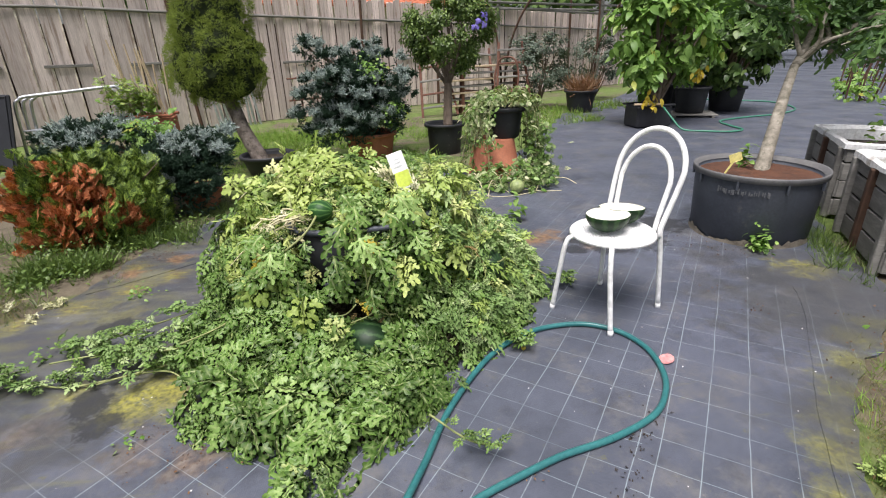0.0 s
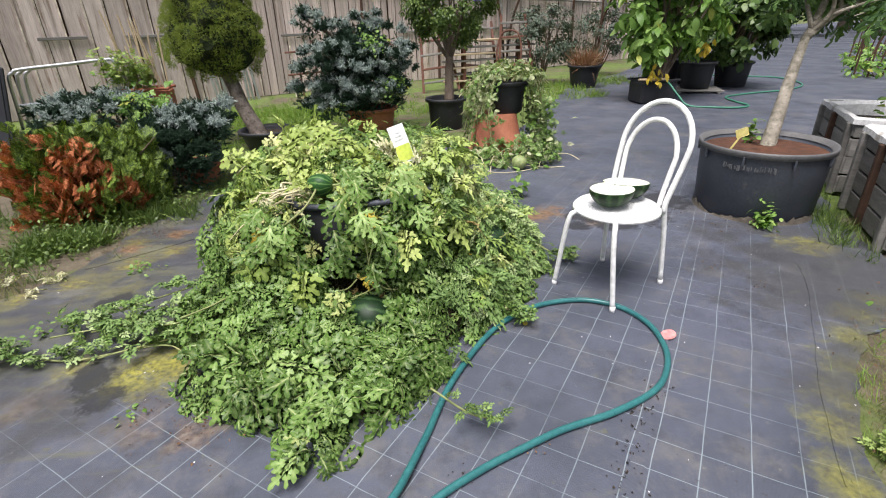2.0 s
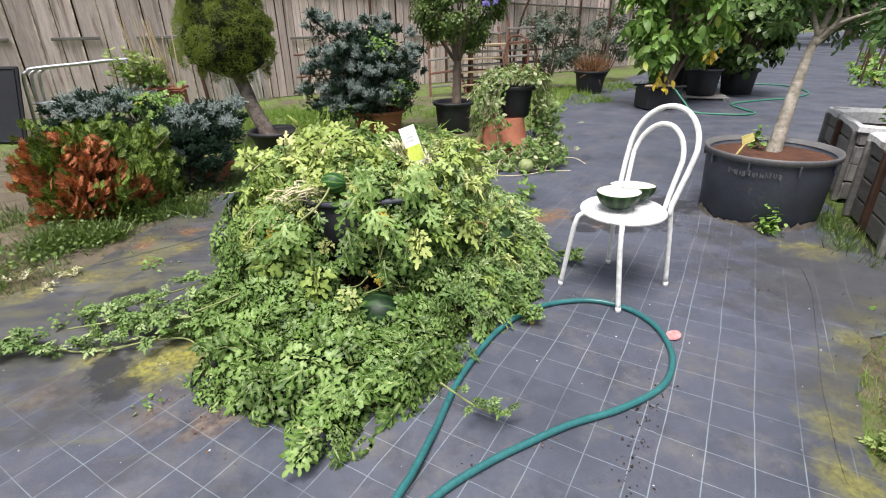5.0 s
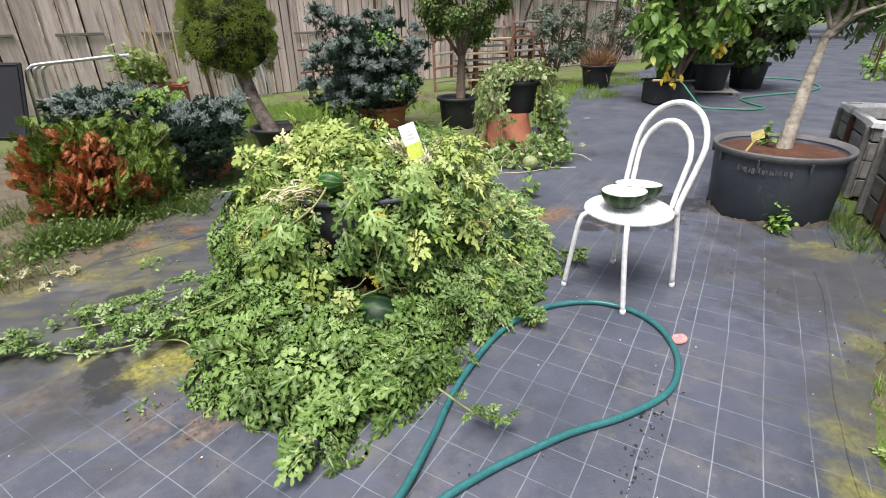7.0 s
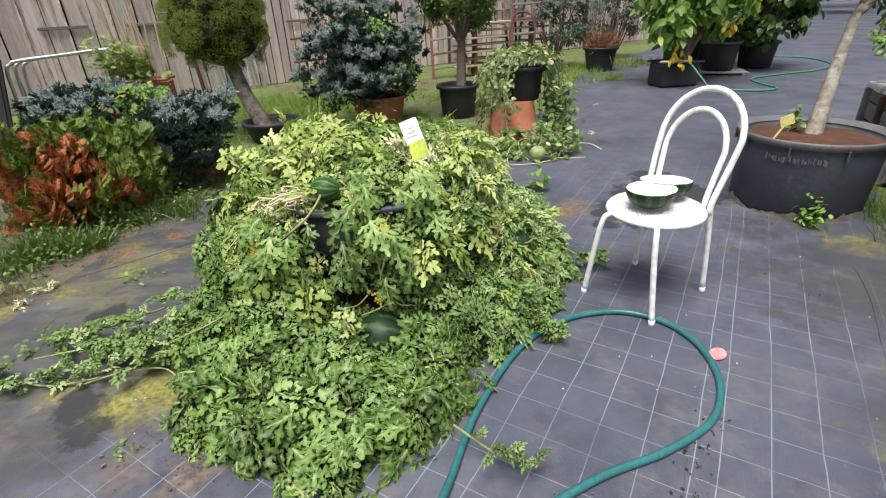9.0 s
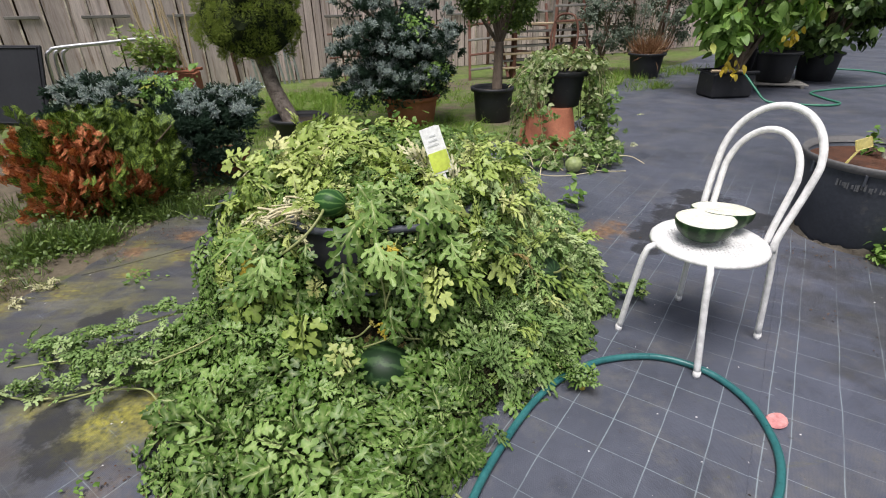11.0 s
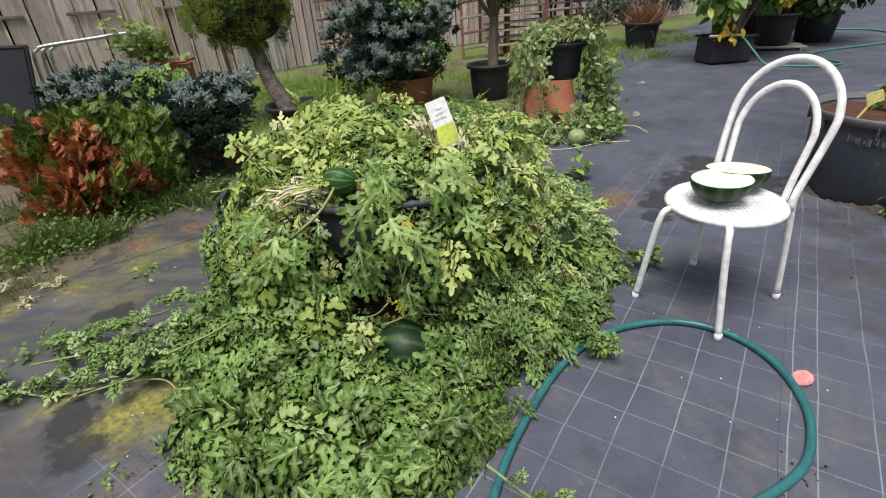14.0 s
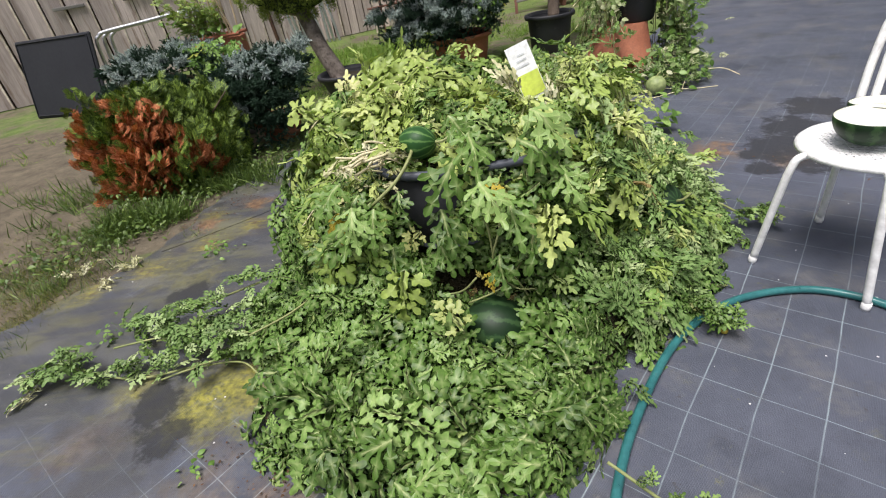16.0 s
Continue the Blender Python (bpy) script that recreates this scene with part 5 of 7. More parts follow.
    for k in range(3):
        bm = bmesh.new()
        block(bm, (-0.005 + 0.004 * k, -0.002, 0.105 + 0.017 * k), (0.044 - 0.01 * k, 0.001, 0.006))
        part("text_bar", bm, M["label_grey"], card)
    bm = bmesh.new()
    block(bm, (0, 0.004, -0.06), (0.012, 0.004, 0.2), None, 0.001)
    part("stick", bm, M["white_card"], tag)


def build_big_pot():
    pot = round_pot("plant_tub", (2.41, 3.88, 0), 0.382, 0.35, 0.45, "large grey plastic tub of red soil with a fig tree", M["grey_pot"], M["soil"], rim=0.006, fill=0.055, rim_mat=M["grey_rim"])
    rr = random.Random(5)
    bm = bmesh.new()
    rows = []
    for q, zz in ((0.005, 0.0), (0.003, 0.02), (0.0015, 0.05)):
        rows.append([bm.verts.new(((0.352 + q + 0.02 * zz) * math.cos(a), (0.352 + q + 0.02 * zz) * math.sin(a), max(0.0, zz * (0.5 + 0.5 * noise.noise(Vector((3 * math.cos(a), 3 * math.sin(a), zz * 9))) + 0.5 * noise.noise(Vector((11 * math.cos(a), 11 * math.sin(a), 1))))))) for a in np.linspace(0, 2 * math.pi, 120, endpoint=False)])
    for u, w in zip(rows, rows[1:]):
        for k in range(120):
            bm.faces.new((u[k], u[(k + 1) % 120], w[(k + 1) % 120], w[k]))
    part("mud_crust", bm, M["mud"], pot, "dried mud crust round the foot")
    for k in range(9):
        a = 2 * math.pi * k / 9 + 0.3
        bm = bmesh.new()
        block(bm, (0.381 * math.cos(a), 0.381 * math.sin(a), 0.385), (0.018, 0.012, 0.06), Matrix.Rotation(a, 4, "Z"), 0.003)
        part("rim_rib", bm, M["grey_pot"], pot)
    bm = bmesh.new()
    for k in range(22):
        a = radians(-160 + 2.1 * k + rr.uniform(-0.6, 0.6))
        block(bm, (0.3765 * math.cos(a), 0.3765 * math.sin(a), 0.345 + rr.uniform(-0.006, 0.006)), (0.003, rr.uniform(0.004, 0.011), rr.uniform(0.015, 0.035)), Matrix.Rotation(a, 4, "Z"))
    part("faded_stamp", bm, M["faded_print"], pot, "faded pale stamp")
    tag = thing("yellow_label", (2.16, 3.83, 0.415), -10, "yellow plastic plant tag stuck in the tub soil", "plant label")
    bm = bmesh.new()
    block(bm, (0.03, 0, 0.105), (0.075, 0.003, 0.055), Matrix.Rotation(radians(-20), 4, "Y"), 0.004)
    part("head", bm, M["yellow_tag"], tag)
    bm = bmesh.new()
    block(bm, (-0.005, 0, 0.03), (0.012, 0.003, 0.13), Matrix.Rotation(radians(28), 4, "Y"), 0.001)
    part("stake", bm, M["yellow_tag"], tag)


def branch(bm, pts, r0, r1, seg=8):
    p = spline(pts, 5)
    tube(bm, p, [r0 + (r1 - r0) * i / (len(p) - 1) for i in range(len(p))], seg)


def build_fig():
    t = thing("fig_tree", (2.46, 4.0, 0.38), 0, "young fig tree with pale bark and large lobed leaves", "tree")
    O = Vector((2.46, 4.0, 0.38))
    L = lambda pts: [Vector(p) - O for p in pts]
    bm = bmesh.new()
    branch(bm, L([(2.5, 3.97, 0.36), (2.545, 4.01, 0.46), (2.64, 4.1, 0.67), (2.73, 4.185, 0.85), (2.82, 4.26, 1.03)]), 0.052, 0.027, 14)
    smooth(part("trunk", bm, M["fig_bark"], t))
    limbs = [([(2.82, 4.26, 1.02), (2.9, 4.3, 1.15), (2.95, 4.32, 1.3), (3.02, 4.4, 1.5), (3.05, 4.45, 1.75)], 0.035), ([(2.83, 4.26, 1.04), (2.98, 4.28, 1.16), (3.15, 4.27, 1.25), (3.4, 4.22, 1.38), (3.7, 4.2, 1.6)], 0.033),
             ([(2.95, 4.32, 1.28), (2.8, 4.42, 1.36), (2.68, 4.5, 1.42), (2.5, 4.6, 1.5)], 0.018), ([(3.05, 4.28, 1.2), (3.02, 4.35, 1.4), (3.1, 4.4, 1.65)], 0.02), ([(3.2, 4.26, 1.27), (3.1, 4.14, 1.19), (2.98, 4.1, 1.16)], 0.008),
             ([(2.86, 4.27, 1.08), (2.8, 4.3, 1.25), (2.72, 4.32, 1.5)], 0.02), ([(3.4, 4.22, 1.38), (3.5, 4.3, 1.3), (3.65, 4.35, 1.2)], 0.012),
             ([(2.84, 4.27, 1.05), (2.92, 4.22, 1.18), (2.9, 4.2, 1.32), (2.98, 4.22, 1.5)], 0.02), ([(2.95, 4.28, 1.14), (3.1, 4.36, 1.22), (3.2, 4.4, 1.36), (3.4, 4.5, 1.5)], 0.018), ([(2.9, 4.29, 1.12), (3.0, 4.2, 1.2), (3.2, 4.12, 1.26), (3.5, 4.05, 1.3)], 0.016)]
    for pts, r in limbs:
        bm = bmesh.new()
        branch(bm, L(pts), r * 0.8, r * 0.42, 8)
        smooth(part("limb", bm, M["fig_bark"], t))
    rng = random.Random(31)
    tmpl = [lobed_leaf(random.Random(80 + k), lobes=((0.2, 70, 0.42), (0.5, 42, 0.55)), end=0.45, curl=0.22) for k in range(4)]
    meshes = [mesh_of("leaf", v.tolist(), f.tolist(), M["fig_leaf"]) for v, f, w in tmpl]
    for pts, r in limbs:
        p = spline(pts, 6)
        for q in p[5:]:
            for _ in range(1 if q.z < 1.25 else 2):
                d = unit(rng) * rng.uniform(0.05, 0.22)
                pos = np.array(q) + d
                if pos[2] < 1.05 and pos[0] < 2.95 and rng.random() < 0.75 or math.dist(pos, (2.85, 4.1, 1.05)) < 0.3 or math.dist(pos, (2.92, 4.05, 1.28)) < 0.2:
                    continue
                rot = facing(UP * 0.8 + unit(rng) * 0.7, d * np.array([1, 1, 0.1]) + np.array([0, 0, -0.08]))
                s = rng.uniform(0.14, 0.24)
                ob = part("leaf", meshes[rng.randrange(4)], None, t)
                ob.matrix_local = Matrix.Translation(pos - np.array(O)) @ Matrix(rot.tolist()).to_4x4() @ Matrix.Diagonal((s * 1.15, s, s, 1))


def build_box(loc, turn, w, d, h, label):
    b = thing("raised_bed", loc, turn, label, "planter box", "raised beds")
    rr = random.Random(int(loc[0] * 100))
    for side, (cx, cy, ln, ang) in enumerate(((w / 2, 0, w, 0), (0, d / 2, d, 90), (w / 2, d, w, 0), (w, d / 2, d, 90))):
        for k in range(4):
            bm = bmesh.new()
            block(bm, (0, 0, 0), (ln, 0.02, h / 4 - 0.012), None, 0.004)
            ob = part("plank", bm, M["grey_wood"], b)
            ob.matrix_local = pose(cx, cy, h / 8 + k * h / 4 + 0.01, rr.uniform(-1, 1), rr.uniform(-0.8, 0.8), ang)
    for k, (cx, cy) in enumerate(((-0.02, 0.04), (-0.02, d * 0.52), (-0.02, d - 0.04), (w * 0.5, -0.02))):
        bm = bmesh.new()
        block(bm, (cx, cy, h * 0.47), (0.045, 0.045, h * 0.95), None, 0.005)
        part("post", bm, M["rust"] if k == 1 else M["grey_wood"], b)
    bm = bmesh.new()
    prof = []
    n = 40
    for ring_i, (off, z) in enumerate(((0.05, h - 0.1), (0.035, h - 0.02), (0.0, h + 0.012), (-0.02, h + 0.002), (-0.023, h - 0.022))):
        row = []
        for i in range(n):
            u = 4 * i / n
            e, f = int(u) % 4, u - int(u)
            x, y = ((f * w, 0), (w, f * d), (w - f * w, d), (0, d - f * d))[e]
            cx, cy = x - w / 2, y - d / 2
            k = 1 - 2 * off / min(w, d)
            row.append(bm.verts.new((w / 2 + cx * k, d / 2 + cy * k, z + rr.uniform(-0.005, 0.005) - (0.014 * rr.random() if ring_i == 4 else 0))))
        prof.append(row)
    for u, q in zip(prof, prof[1:]):
        for i in range(n):
            bm.faces.new((u[i], u[(i + 1) % n], q[(i + 1) % n], q[i]))
    part("liner", bm, M["fabric"], b, "white fabric liner folded over the edge")
    bm = bmesh.new()
    block(bm, (w / 2, d / 2, h - 0.13), (w - 0.05, d - 0.05, 0.05), None, 0.004)
    part("soil", bm, M["dark_soil"], b)
    rng = random.Random(44)
    lf = Leafage()
    tm = [oval_leaf(random.Random(k)) for k in range(3)]
    for _ in range(60):
        cx, cy = rng.choice(((0.3 * w, 0.6 * d), (0.6 * w, 0.3 * d)))
        lf.add(rng.choice(tm), facing(UP + unit(rng) * 0.7, unit(rng)), np.array([cx + rng.gauss(0, 0.05), cy + rng.gauss(0, 0.05), h - 0.08 + rng.uniform(0, 0.3)]), rng.uniform(0.03, 0.06))
    tagged(part("seedling_leaves", lf.mesh("seedling_leaves", M["mid_leaf"]), None, b), kind="stuff")


# ---- plants and things of the back garden ----
SPRAYS = [fan_spray(random.Random(120 + k), 5) for k in range(5)]
OVALS = [oval_leaf(random.Random(140 + k), wide=0.3 + 0.04 * k, droop=0.15 + 0.1 * k) for k in range(4)]
SLIM = [oval_leaf(random.Random(150 + k), wide=0.22 + 0.03 * k, droop=0.1 + 0.12 * k) for k in range(4)]
STUBS = [needle_shoot(random.Random(300 + k), 16, 0.4, 1.2, 0.1) for k in range(4)]
CUTS = [lobed_leaf(random.Random(160 + k)) for k in range(4)]


def pads_spruce(t, pads, seed, silver=0.66):
    """Blunt needle fingers gathered into flat cushions, over needles coloured dark for shade; each pad is (x, y, z, rx,
    ry, rz, fingers).
    """
    rng = random.Random(seed)
    blue, dim, twigs = Leafage(), Leafage(), bmesh.new()
    for x, y, z, rx, ry, rz, n in pads:
        c = np.array([x, y, z])
        knots = [(rng.uniform(0, 2 * math.pi), math.sqrt(rng.random())) for _ in range(max(5, n // 7))]
        for k in range(n * 6 // 5):
            a, q = knots[k % len(knots)]
            foot = c + np.array([rx * q * math.cos(a), ry * q * math.sin(a), rz * (math.sqrt(1 - q * q * 0.9) - 0.4)])
            foot[2] += 0.07 * noise.noise(Vector((foot[0] * 6, foot[1] * 6, seed)))
            out = np.array([math.cos(a) * q, math.sin(a) * q, 0.5]) + 0.48 * unit(rng)
            out = out / np.linalg.norm(out)
            # only upturned fingers get silver, so tops look lit and undersides shaded
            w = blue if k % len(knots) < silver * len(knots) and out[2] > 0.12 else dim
            ln = rng.uniform(0.045, 0.085)
            for s in range(8):
                d = out * (0.5 + 0.1 * s) + 0.75 * unit(rng)
                w.add(rng.choice(STUBS), facing(unit(rng), d), foot + out * ln * s / 7, rng.uniform(0.032, 0.046))
            # dark needles below the pad, in place of the shade there
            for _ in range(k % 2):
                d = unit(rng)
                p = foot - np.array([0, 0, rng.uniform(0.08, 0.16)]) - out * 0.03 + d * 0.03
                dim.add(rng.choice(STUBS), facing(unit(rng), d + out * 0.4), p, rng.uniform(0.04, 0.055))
        tube(twigs, [(0, 0, z * 0.6), (x * 0.5, y * 0.5, z * 0.85), (x, y, z - rz * 0.3)], [0.022, 0.014, 0.006], 6)
    tagged(part("needles", blue.mesh("needles", M["blue_needles"]), None, t, "silvery blue-green needles"), kind="stuff")
    tagged(part("inner_needles", dim.mesh("inner_needles", M["dark_shade_needles"]), None, t, "dark green needles, with the shade under the pads in their colour"), kind="stuff")
    part("branch", twigs, M["bark"], t)


def build_left_group():
    t = thing("dwarf_blue_spruce", (-1.93, 5.3, -0.05), 0, "spreading dwarf blue spruce in a clay pot by the lawn edge", "conifer")
    pads_spruce(t, [(-0.56, 0.02, 0.68, 0.26, 0.22, 0.08, 230), (-0.3, 0.1, 0.7, 0.22, 0.2, 0.08, 170), (-0.62, -0.12, 0.64, 0.2, 0.13, 0.06, 110), (-0.38, -0.12, 0.63, 0.2, 0.13, 0.06, 110), (0.34, -0.12, 0.54, 0.25, 0.18, 0.07, 190), (0.46, 0.06, 0.62, 0.2, 0.2, 0.08, 130), (0.1, -0.02, 0.6, 0.2, 0.18, 0.08, 60)], 61)
    low = thing("dark_juniper", (-1.7, 5.28, -0.03), 0, "dark green low conifer growth, partly added as the spruce's shade", "conifer")
    # some front pads are added dark, in place of the spruce's shade
    pads_spruce(low, [(0.06, -0.14, 0.42, 0.26, 0.2, 0.12, 150), (0.04, -0.12, 0.3, 0.2, 0.18, 0.1, 110), (-0.15, -0.05, 0.5, 0.25, 0.2, 0.1, 90), (-0.45, -0.24, 0.46, 0.3, 0.14, 0.1, 150), (-0.8, -0.2, 0.5, 0.25, 0.14, 0.1, 110), (-0.12, -0.3, 0.42, 0.22, 0.12, 0.1, 110), (0.22, 0.0, 0.5, 0.16, 0.14, 0.08, 70), (0.14, -0.3, 0.3, 0.2, 0.12, 0.1, 110), (0.02, -0.34, 0.2, 0.2, 0.1, 0.08, 100), (0.22, -0.2, 0.42, 0.2, 0.15, 0.1, 110)], 66, silver=0.06)
    bm = bmesh.new()
    branch(bm, [(0.2, 0, 0.15), (0.1, 0.02, 0.4), (-0.05, 0.05, 0.6)], 0.04, 0.02)
    part("trunk", bm, M["bark"], t)
    round_pot("clay_pot", (-1.66, 5.34, -0.012), 0.17, 0.135, 0.17, "terracotta pot half hidden under the spruce", M["terracotta"], M["dark_soil"])

    t = thing("thuja_bush", (-2.15, 4.66, 0), 0, "green thuja bush with rust-brown dead patches", "bush")
    rng = random.Random(62)
    live, dead, twigs = Leafage(), Leafage(), bmesh.new()
    spots = [(-0.38, -0.3, 0.4, 0.12), (-0.38, -0.32, 0.24, 0.14), (-0.34, -0.34, 0.1, 0.13), (0.08, -0.38, 0.4, 0.13), (0.06, -0.4, 0.24, 0.14), (0.13, -0.34, 0.5, 0.09), (0.03, -0.42, 0.1, 0.12), (0.32, -0.26, 0.22, 0.09), (-0.1, -0.2, 0.58, 0.07), (0.2, -0.34, 0.3, 0.1), (-0.2, -0.4, 0.34, 0.06), (0.36, -0.2, 0.1, 0.07)]
    for _ in range(9000):
        d = unit(rng)
        d[2] = abs(d[2])
        r = rng.uniform(0.66, 1.04)
        b = 1 + 0.34 * noise.noise(Vector(d * 3.1)) + 0.24 * noise.noise(Vector(d * 8))
        p = d * np.array([0.46, 0.45, 0.55]) * r * b
        p[2] = max(p[2] + 0.02, 0.02)
        # fuller at mid height
        p[:2] *= 0.84 + 0.28 * math.sin(min(p[2] / 0.62, 1) * math.pi * 0.8)
        rot = facing(np.cross(d, UP) + 0.6 * unit(rng) + d * 0.3, d * 0.8 + UP * 0.7 + 0.5 * unit(rng))
        brown = any(np.linalg.norm((p - np.array(s[:3])) * np.array([1, 0.8, 1])) < s[3] * 1.2 * (1 + 0.5 * noise.noise(Vector(p * 9))) for s in spots)
        (dead if brown and rng.random() < 0.78 else live).add(rng.choice(SPRAYS), rot, p - rot[:, 1] * 0.04, rng.uniform(0.06, 0.11))
    for k in range(16):
        a = rng.uniform(0, 2 * math.pi)
        tube(twigs, spline([(0, 0, 0), (0.2 * math.cos(a), 0.16 * math.sin(a), 0.25), (0.48 * math.cos(a), 0.36 * math.sin(a), rng.uniform(0.25, 0.55))], 4), [0.014, 0.012, 0.01, 0.009, 0.008, 0.007, 0.006, 0.005, 0.004], 5)
    tagged(part("foliage", live.mesh("foliage", M["thuja"]), None, t, "fresh green fern-like sprays"), kind="stuff")
    tagged(part("dead_foliage", dead.mesh("dead_foliage", M["thuja_dead"]), None, t, "rust-brown dried sprays"), kind="stuff")
    part("branch", twigs, M["twig"], t)

    # flower box with canes
    t = thing("flower_box", (-2.02, 5.6, 0.572), 5, "terracotta flower box with canes and leafy shoots", "planter")
    bm = bmesh.new()
    block(bm, (0, 0, 0.085), (0.34, 0.17, 0.16), None, 0.012)
    part("body", bm, M["terracotta"], t)
    bm = bmesh.new()
    tube(bm, [(x, y, 0.175) for x, y in ((-0.18, -0.095), (0.18, -0.095), (0.18, 0.095), (-0.18, 0.095))], 0.012, 8, True)
    part("rim", bm, M["terracotta"], t)
    for k in range(13):
        x = -0.16 + 0.026 * k
        bm = bmesh.new()
        tube(bm, [(x, 0, 0.1), (x - 0.05 + rng.uniform(-0.05, 0.08), rng.uniform(-0.03, 0.03), rng.uniform(0.5, 0.8))], 0.0065, 6)
        part("cane", bm, M["cane"], t)
    lf = Leafage()
    for _ in range(70):
        a = rng.uniform(0, 2 * math.pi)
        p = np.array([rng.gauss(-0.12, 0.16), rng.gauss(-0.03, 0.08), rng.uniform(0.05, 0.34)])
        lf.add(rng.choice(OVALS if rng.random() < 0.5 else CUTS), facing(UP + unit(rng) * 0.6, unit(rng) + np.array([-0.3, -0.5, -0.2])), p, rng.uniform(0.05, 0.1))
    for _ in range(62):
        p = np.array([rng.gauss(0.02, 0.13), rng.gauss(-0.3, 0.05), rng.uniform(0.03, 0.17)])
        lf.add(rng.choice(CUTS), facing(np.array([0, -0.6, 0.8]) + unit(rng) * 0.4, np.array([rng.uniform(-1, 1), -0.3, -0.7])), p, rng.uniform(0.08, 0.14))
    tagged(part("foliage", lf.mesh("foliage", M["mid_leaf"]), None, t, "bright green leafy shoots"), kind="stuff")
    airy = Leafage()
    for k in range(26):
        x, y, h = rng.uniform(-0.26, 0.1), rng.uniform(-0.1, 0.06), rng.uniform(0.16, 0.36)
        tip = np.array([x + rng.uniform(-0.12, 0.08), y - rng.uniform(0.0, 0.12), 0.14 + h])
        foot = np.array([x * 0.6, y * 0.5, 0.15])
        bm = bmesh.new()
        tube(bm, spline([foot, (foot + tip) / 2 + np.array([0, 0, 0.05]), tip], 3), 0.003, 5)
        part("shoot", bm, M["vine"], t)
        for q in np.linspace(0.4, 1.0, 9):
            for _ in range(3):
                airy.add(rng.choice(SPRAYS), facing(UP + 0.7 * unit(rng), unit(rng) + np.array([0, 0, 0.1])), foot + (tip - foot) * q + unit(rng) * 0.02, rng.uniform(0.035, 0.06))
    tagged(part("feathery_foliage", airy.mesh("feathery_foliage", M["airy_leaf"]), None, t, "pale feathery young leaves"), kind="stuff")
    st = thing("pot_stand", (-2.02, 5.6, -0.012), 5, "weathered timber block under the flower box", "stand")
    bm = bmesh.new()
    block(bm, (0, 0, 0.291), (0.3, 0.18, 0.58), None, 0.01)
    part("block", bm, M["grey_wood"], st)


def build_topiary():
    round_pot("bowl_pot", (-1.33, 6.5, -0.012), 0.27, 0.21, 0.21, "shallow black plastic bowl pot with a trained spruce", M["black_pot"], M["dark_soil"])
    t = thing("topiary_spruce", (-1.44, 6.5, 0.1), 0, "clipped cone-shaped dwarf spruce on a leaning bare trunk", "tree")
    bm = bmesh.new()
    branch(bm, [(0.04, 0, 0.0), (-0.01, 0.03, 0.12), (-0.06, 0.05, 0.22), (-0.13, 0.1, 0.36), (-0.17, 0.13, 0.5), (-0.25, 0.2, 0.7), (-0.32, 0.3, 1.0)], 0.088, 0.065, 12)
    smooth(part("trunk", bm, M["old_bark"], t))
    bm = bmesh.new()
    branch(bm, [(-0.2, 0.15, 0.62), (-0.4, 0.15, 0.68), (-0.58, 0.15, 0.78)], 0.025, 0.015, 8)
    part("branch", bm, M["bark"], t)
    rng = random.Random(71)
    c = np.array([-0.3, 0.25, 0.0])
    crown = Leafage()
    tiny = [needle_shoot(random.Random(200 + k), 9, 0.5, 1.1) for k in range(4)]

    def radius(z):
        u = (z - 0.62) / 1.75
        return 0.53 * (math.sin(min(u / 0.3, 1) * math.pi / 2) ** 0.5 if u > 0 else 0) * (1 - max(u - 0.12, 0) * 0.95)

    def bulge(a, z):
        v = Vector((math.cos(a) * 1.9, math.sin(a) * 1.9, z * 3.2))
        return 0.8 + 0.5 * abs(noise.noise(v * 1.5)) + 0.2 * abs(noise.noise(v * 3.6))

    # inner shell painted near-black so the gaps between clumps look shaded
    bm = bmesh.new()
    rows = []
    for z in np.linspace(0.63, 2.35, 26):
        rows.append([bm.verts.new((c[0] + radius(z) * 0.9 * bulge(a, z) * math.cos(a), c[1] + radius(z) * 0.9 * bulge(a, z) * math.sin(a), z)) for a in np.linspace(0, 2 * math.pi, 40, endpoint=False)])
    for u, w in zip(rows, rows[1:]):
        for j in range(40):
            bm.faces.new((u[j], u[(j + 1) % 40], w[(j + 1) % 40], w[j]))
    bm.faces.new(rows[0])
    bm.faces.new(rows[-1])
    part("inner_crown", bm, M["inner"], t, "dense inner growth coloured near-black for the shade inside")
    clumps, tries = [], 0
    while len(clumps) < 170 and tries < 20000:
        tries += 1
        z = rng.uniform(0.6, 2.25)
        a = rng.uniform(math.pi * 0.85, math.pi * 2.25)
        r = radius(max(z, 0.66)) * bulge(a, z) * (rng.uniform(0.8, 0.92) if z > 0.7 else rng.uniform(0.2, 0.9))
        q, big = np.array([c[0] + r * math.cos(a), c[1] + r * math.sin(a), z]), rng.uniform(0.075, 0.15)
        if all(np.linalg.norm(q - w) > 0.72 * (big + wb) for w, wb in clumps):
            clumps.append((q, big))
    for q, big in clumps:
        axis = q - np.array([c[0], c[1], q[2] - 0.2])
        axis = axis / np.linalg.norm(axis)
        for _ in range(int(22000 * big * big)):
            d = unit(rng)
            if d @ axis < -0.15:
                d = -d
            crown.add(rng.choice(tiny), facing(unit(rng), d + 0.5 * unit(rng)), q + d * big * rng.uniform(0.7, 0.95) * (1 + 0.25 * noise.noise(Vector(q * 3 + d * 2.5))), rng.uniform(0.03, 0.044))
    tagged(part("crown", crown.mesh("crown", M["topiary"]), None, t, "dense clipped yellow-green needles"), kind="stuff")


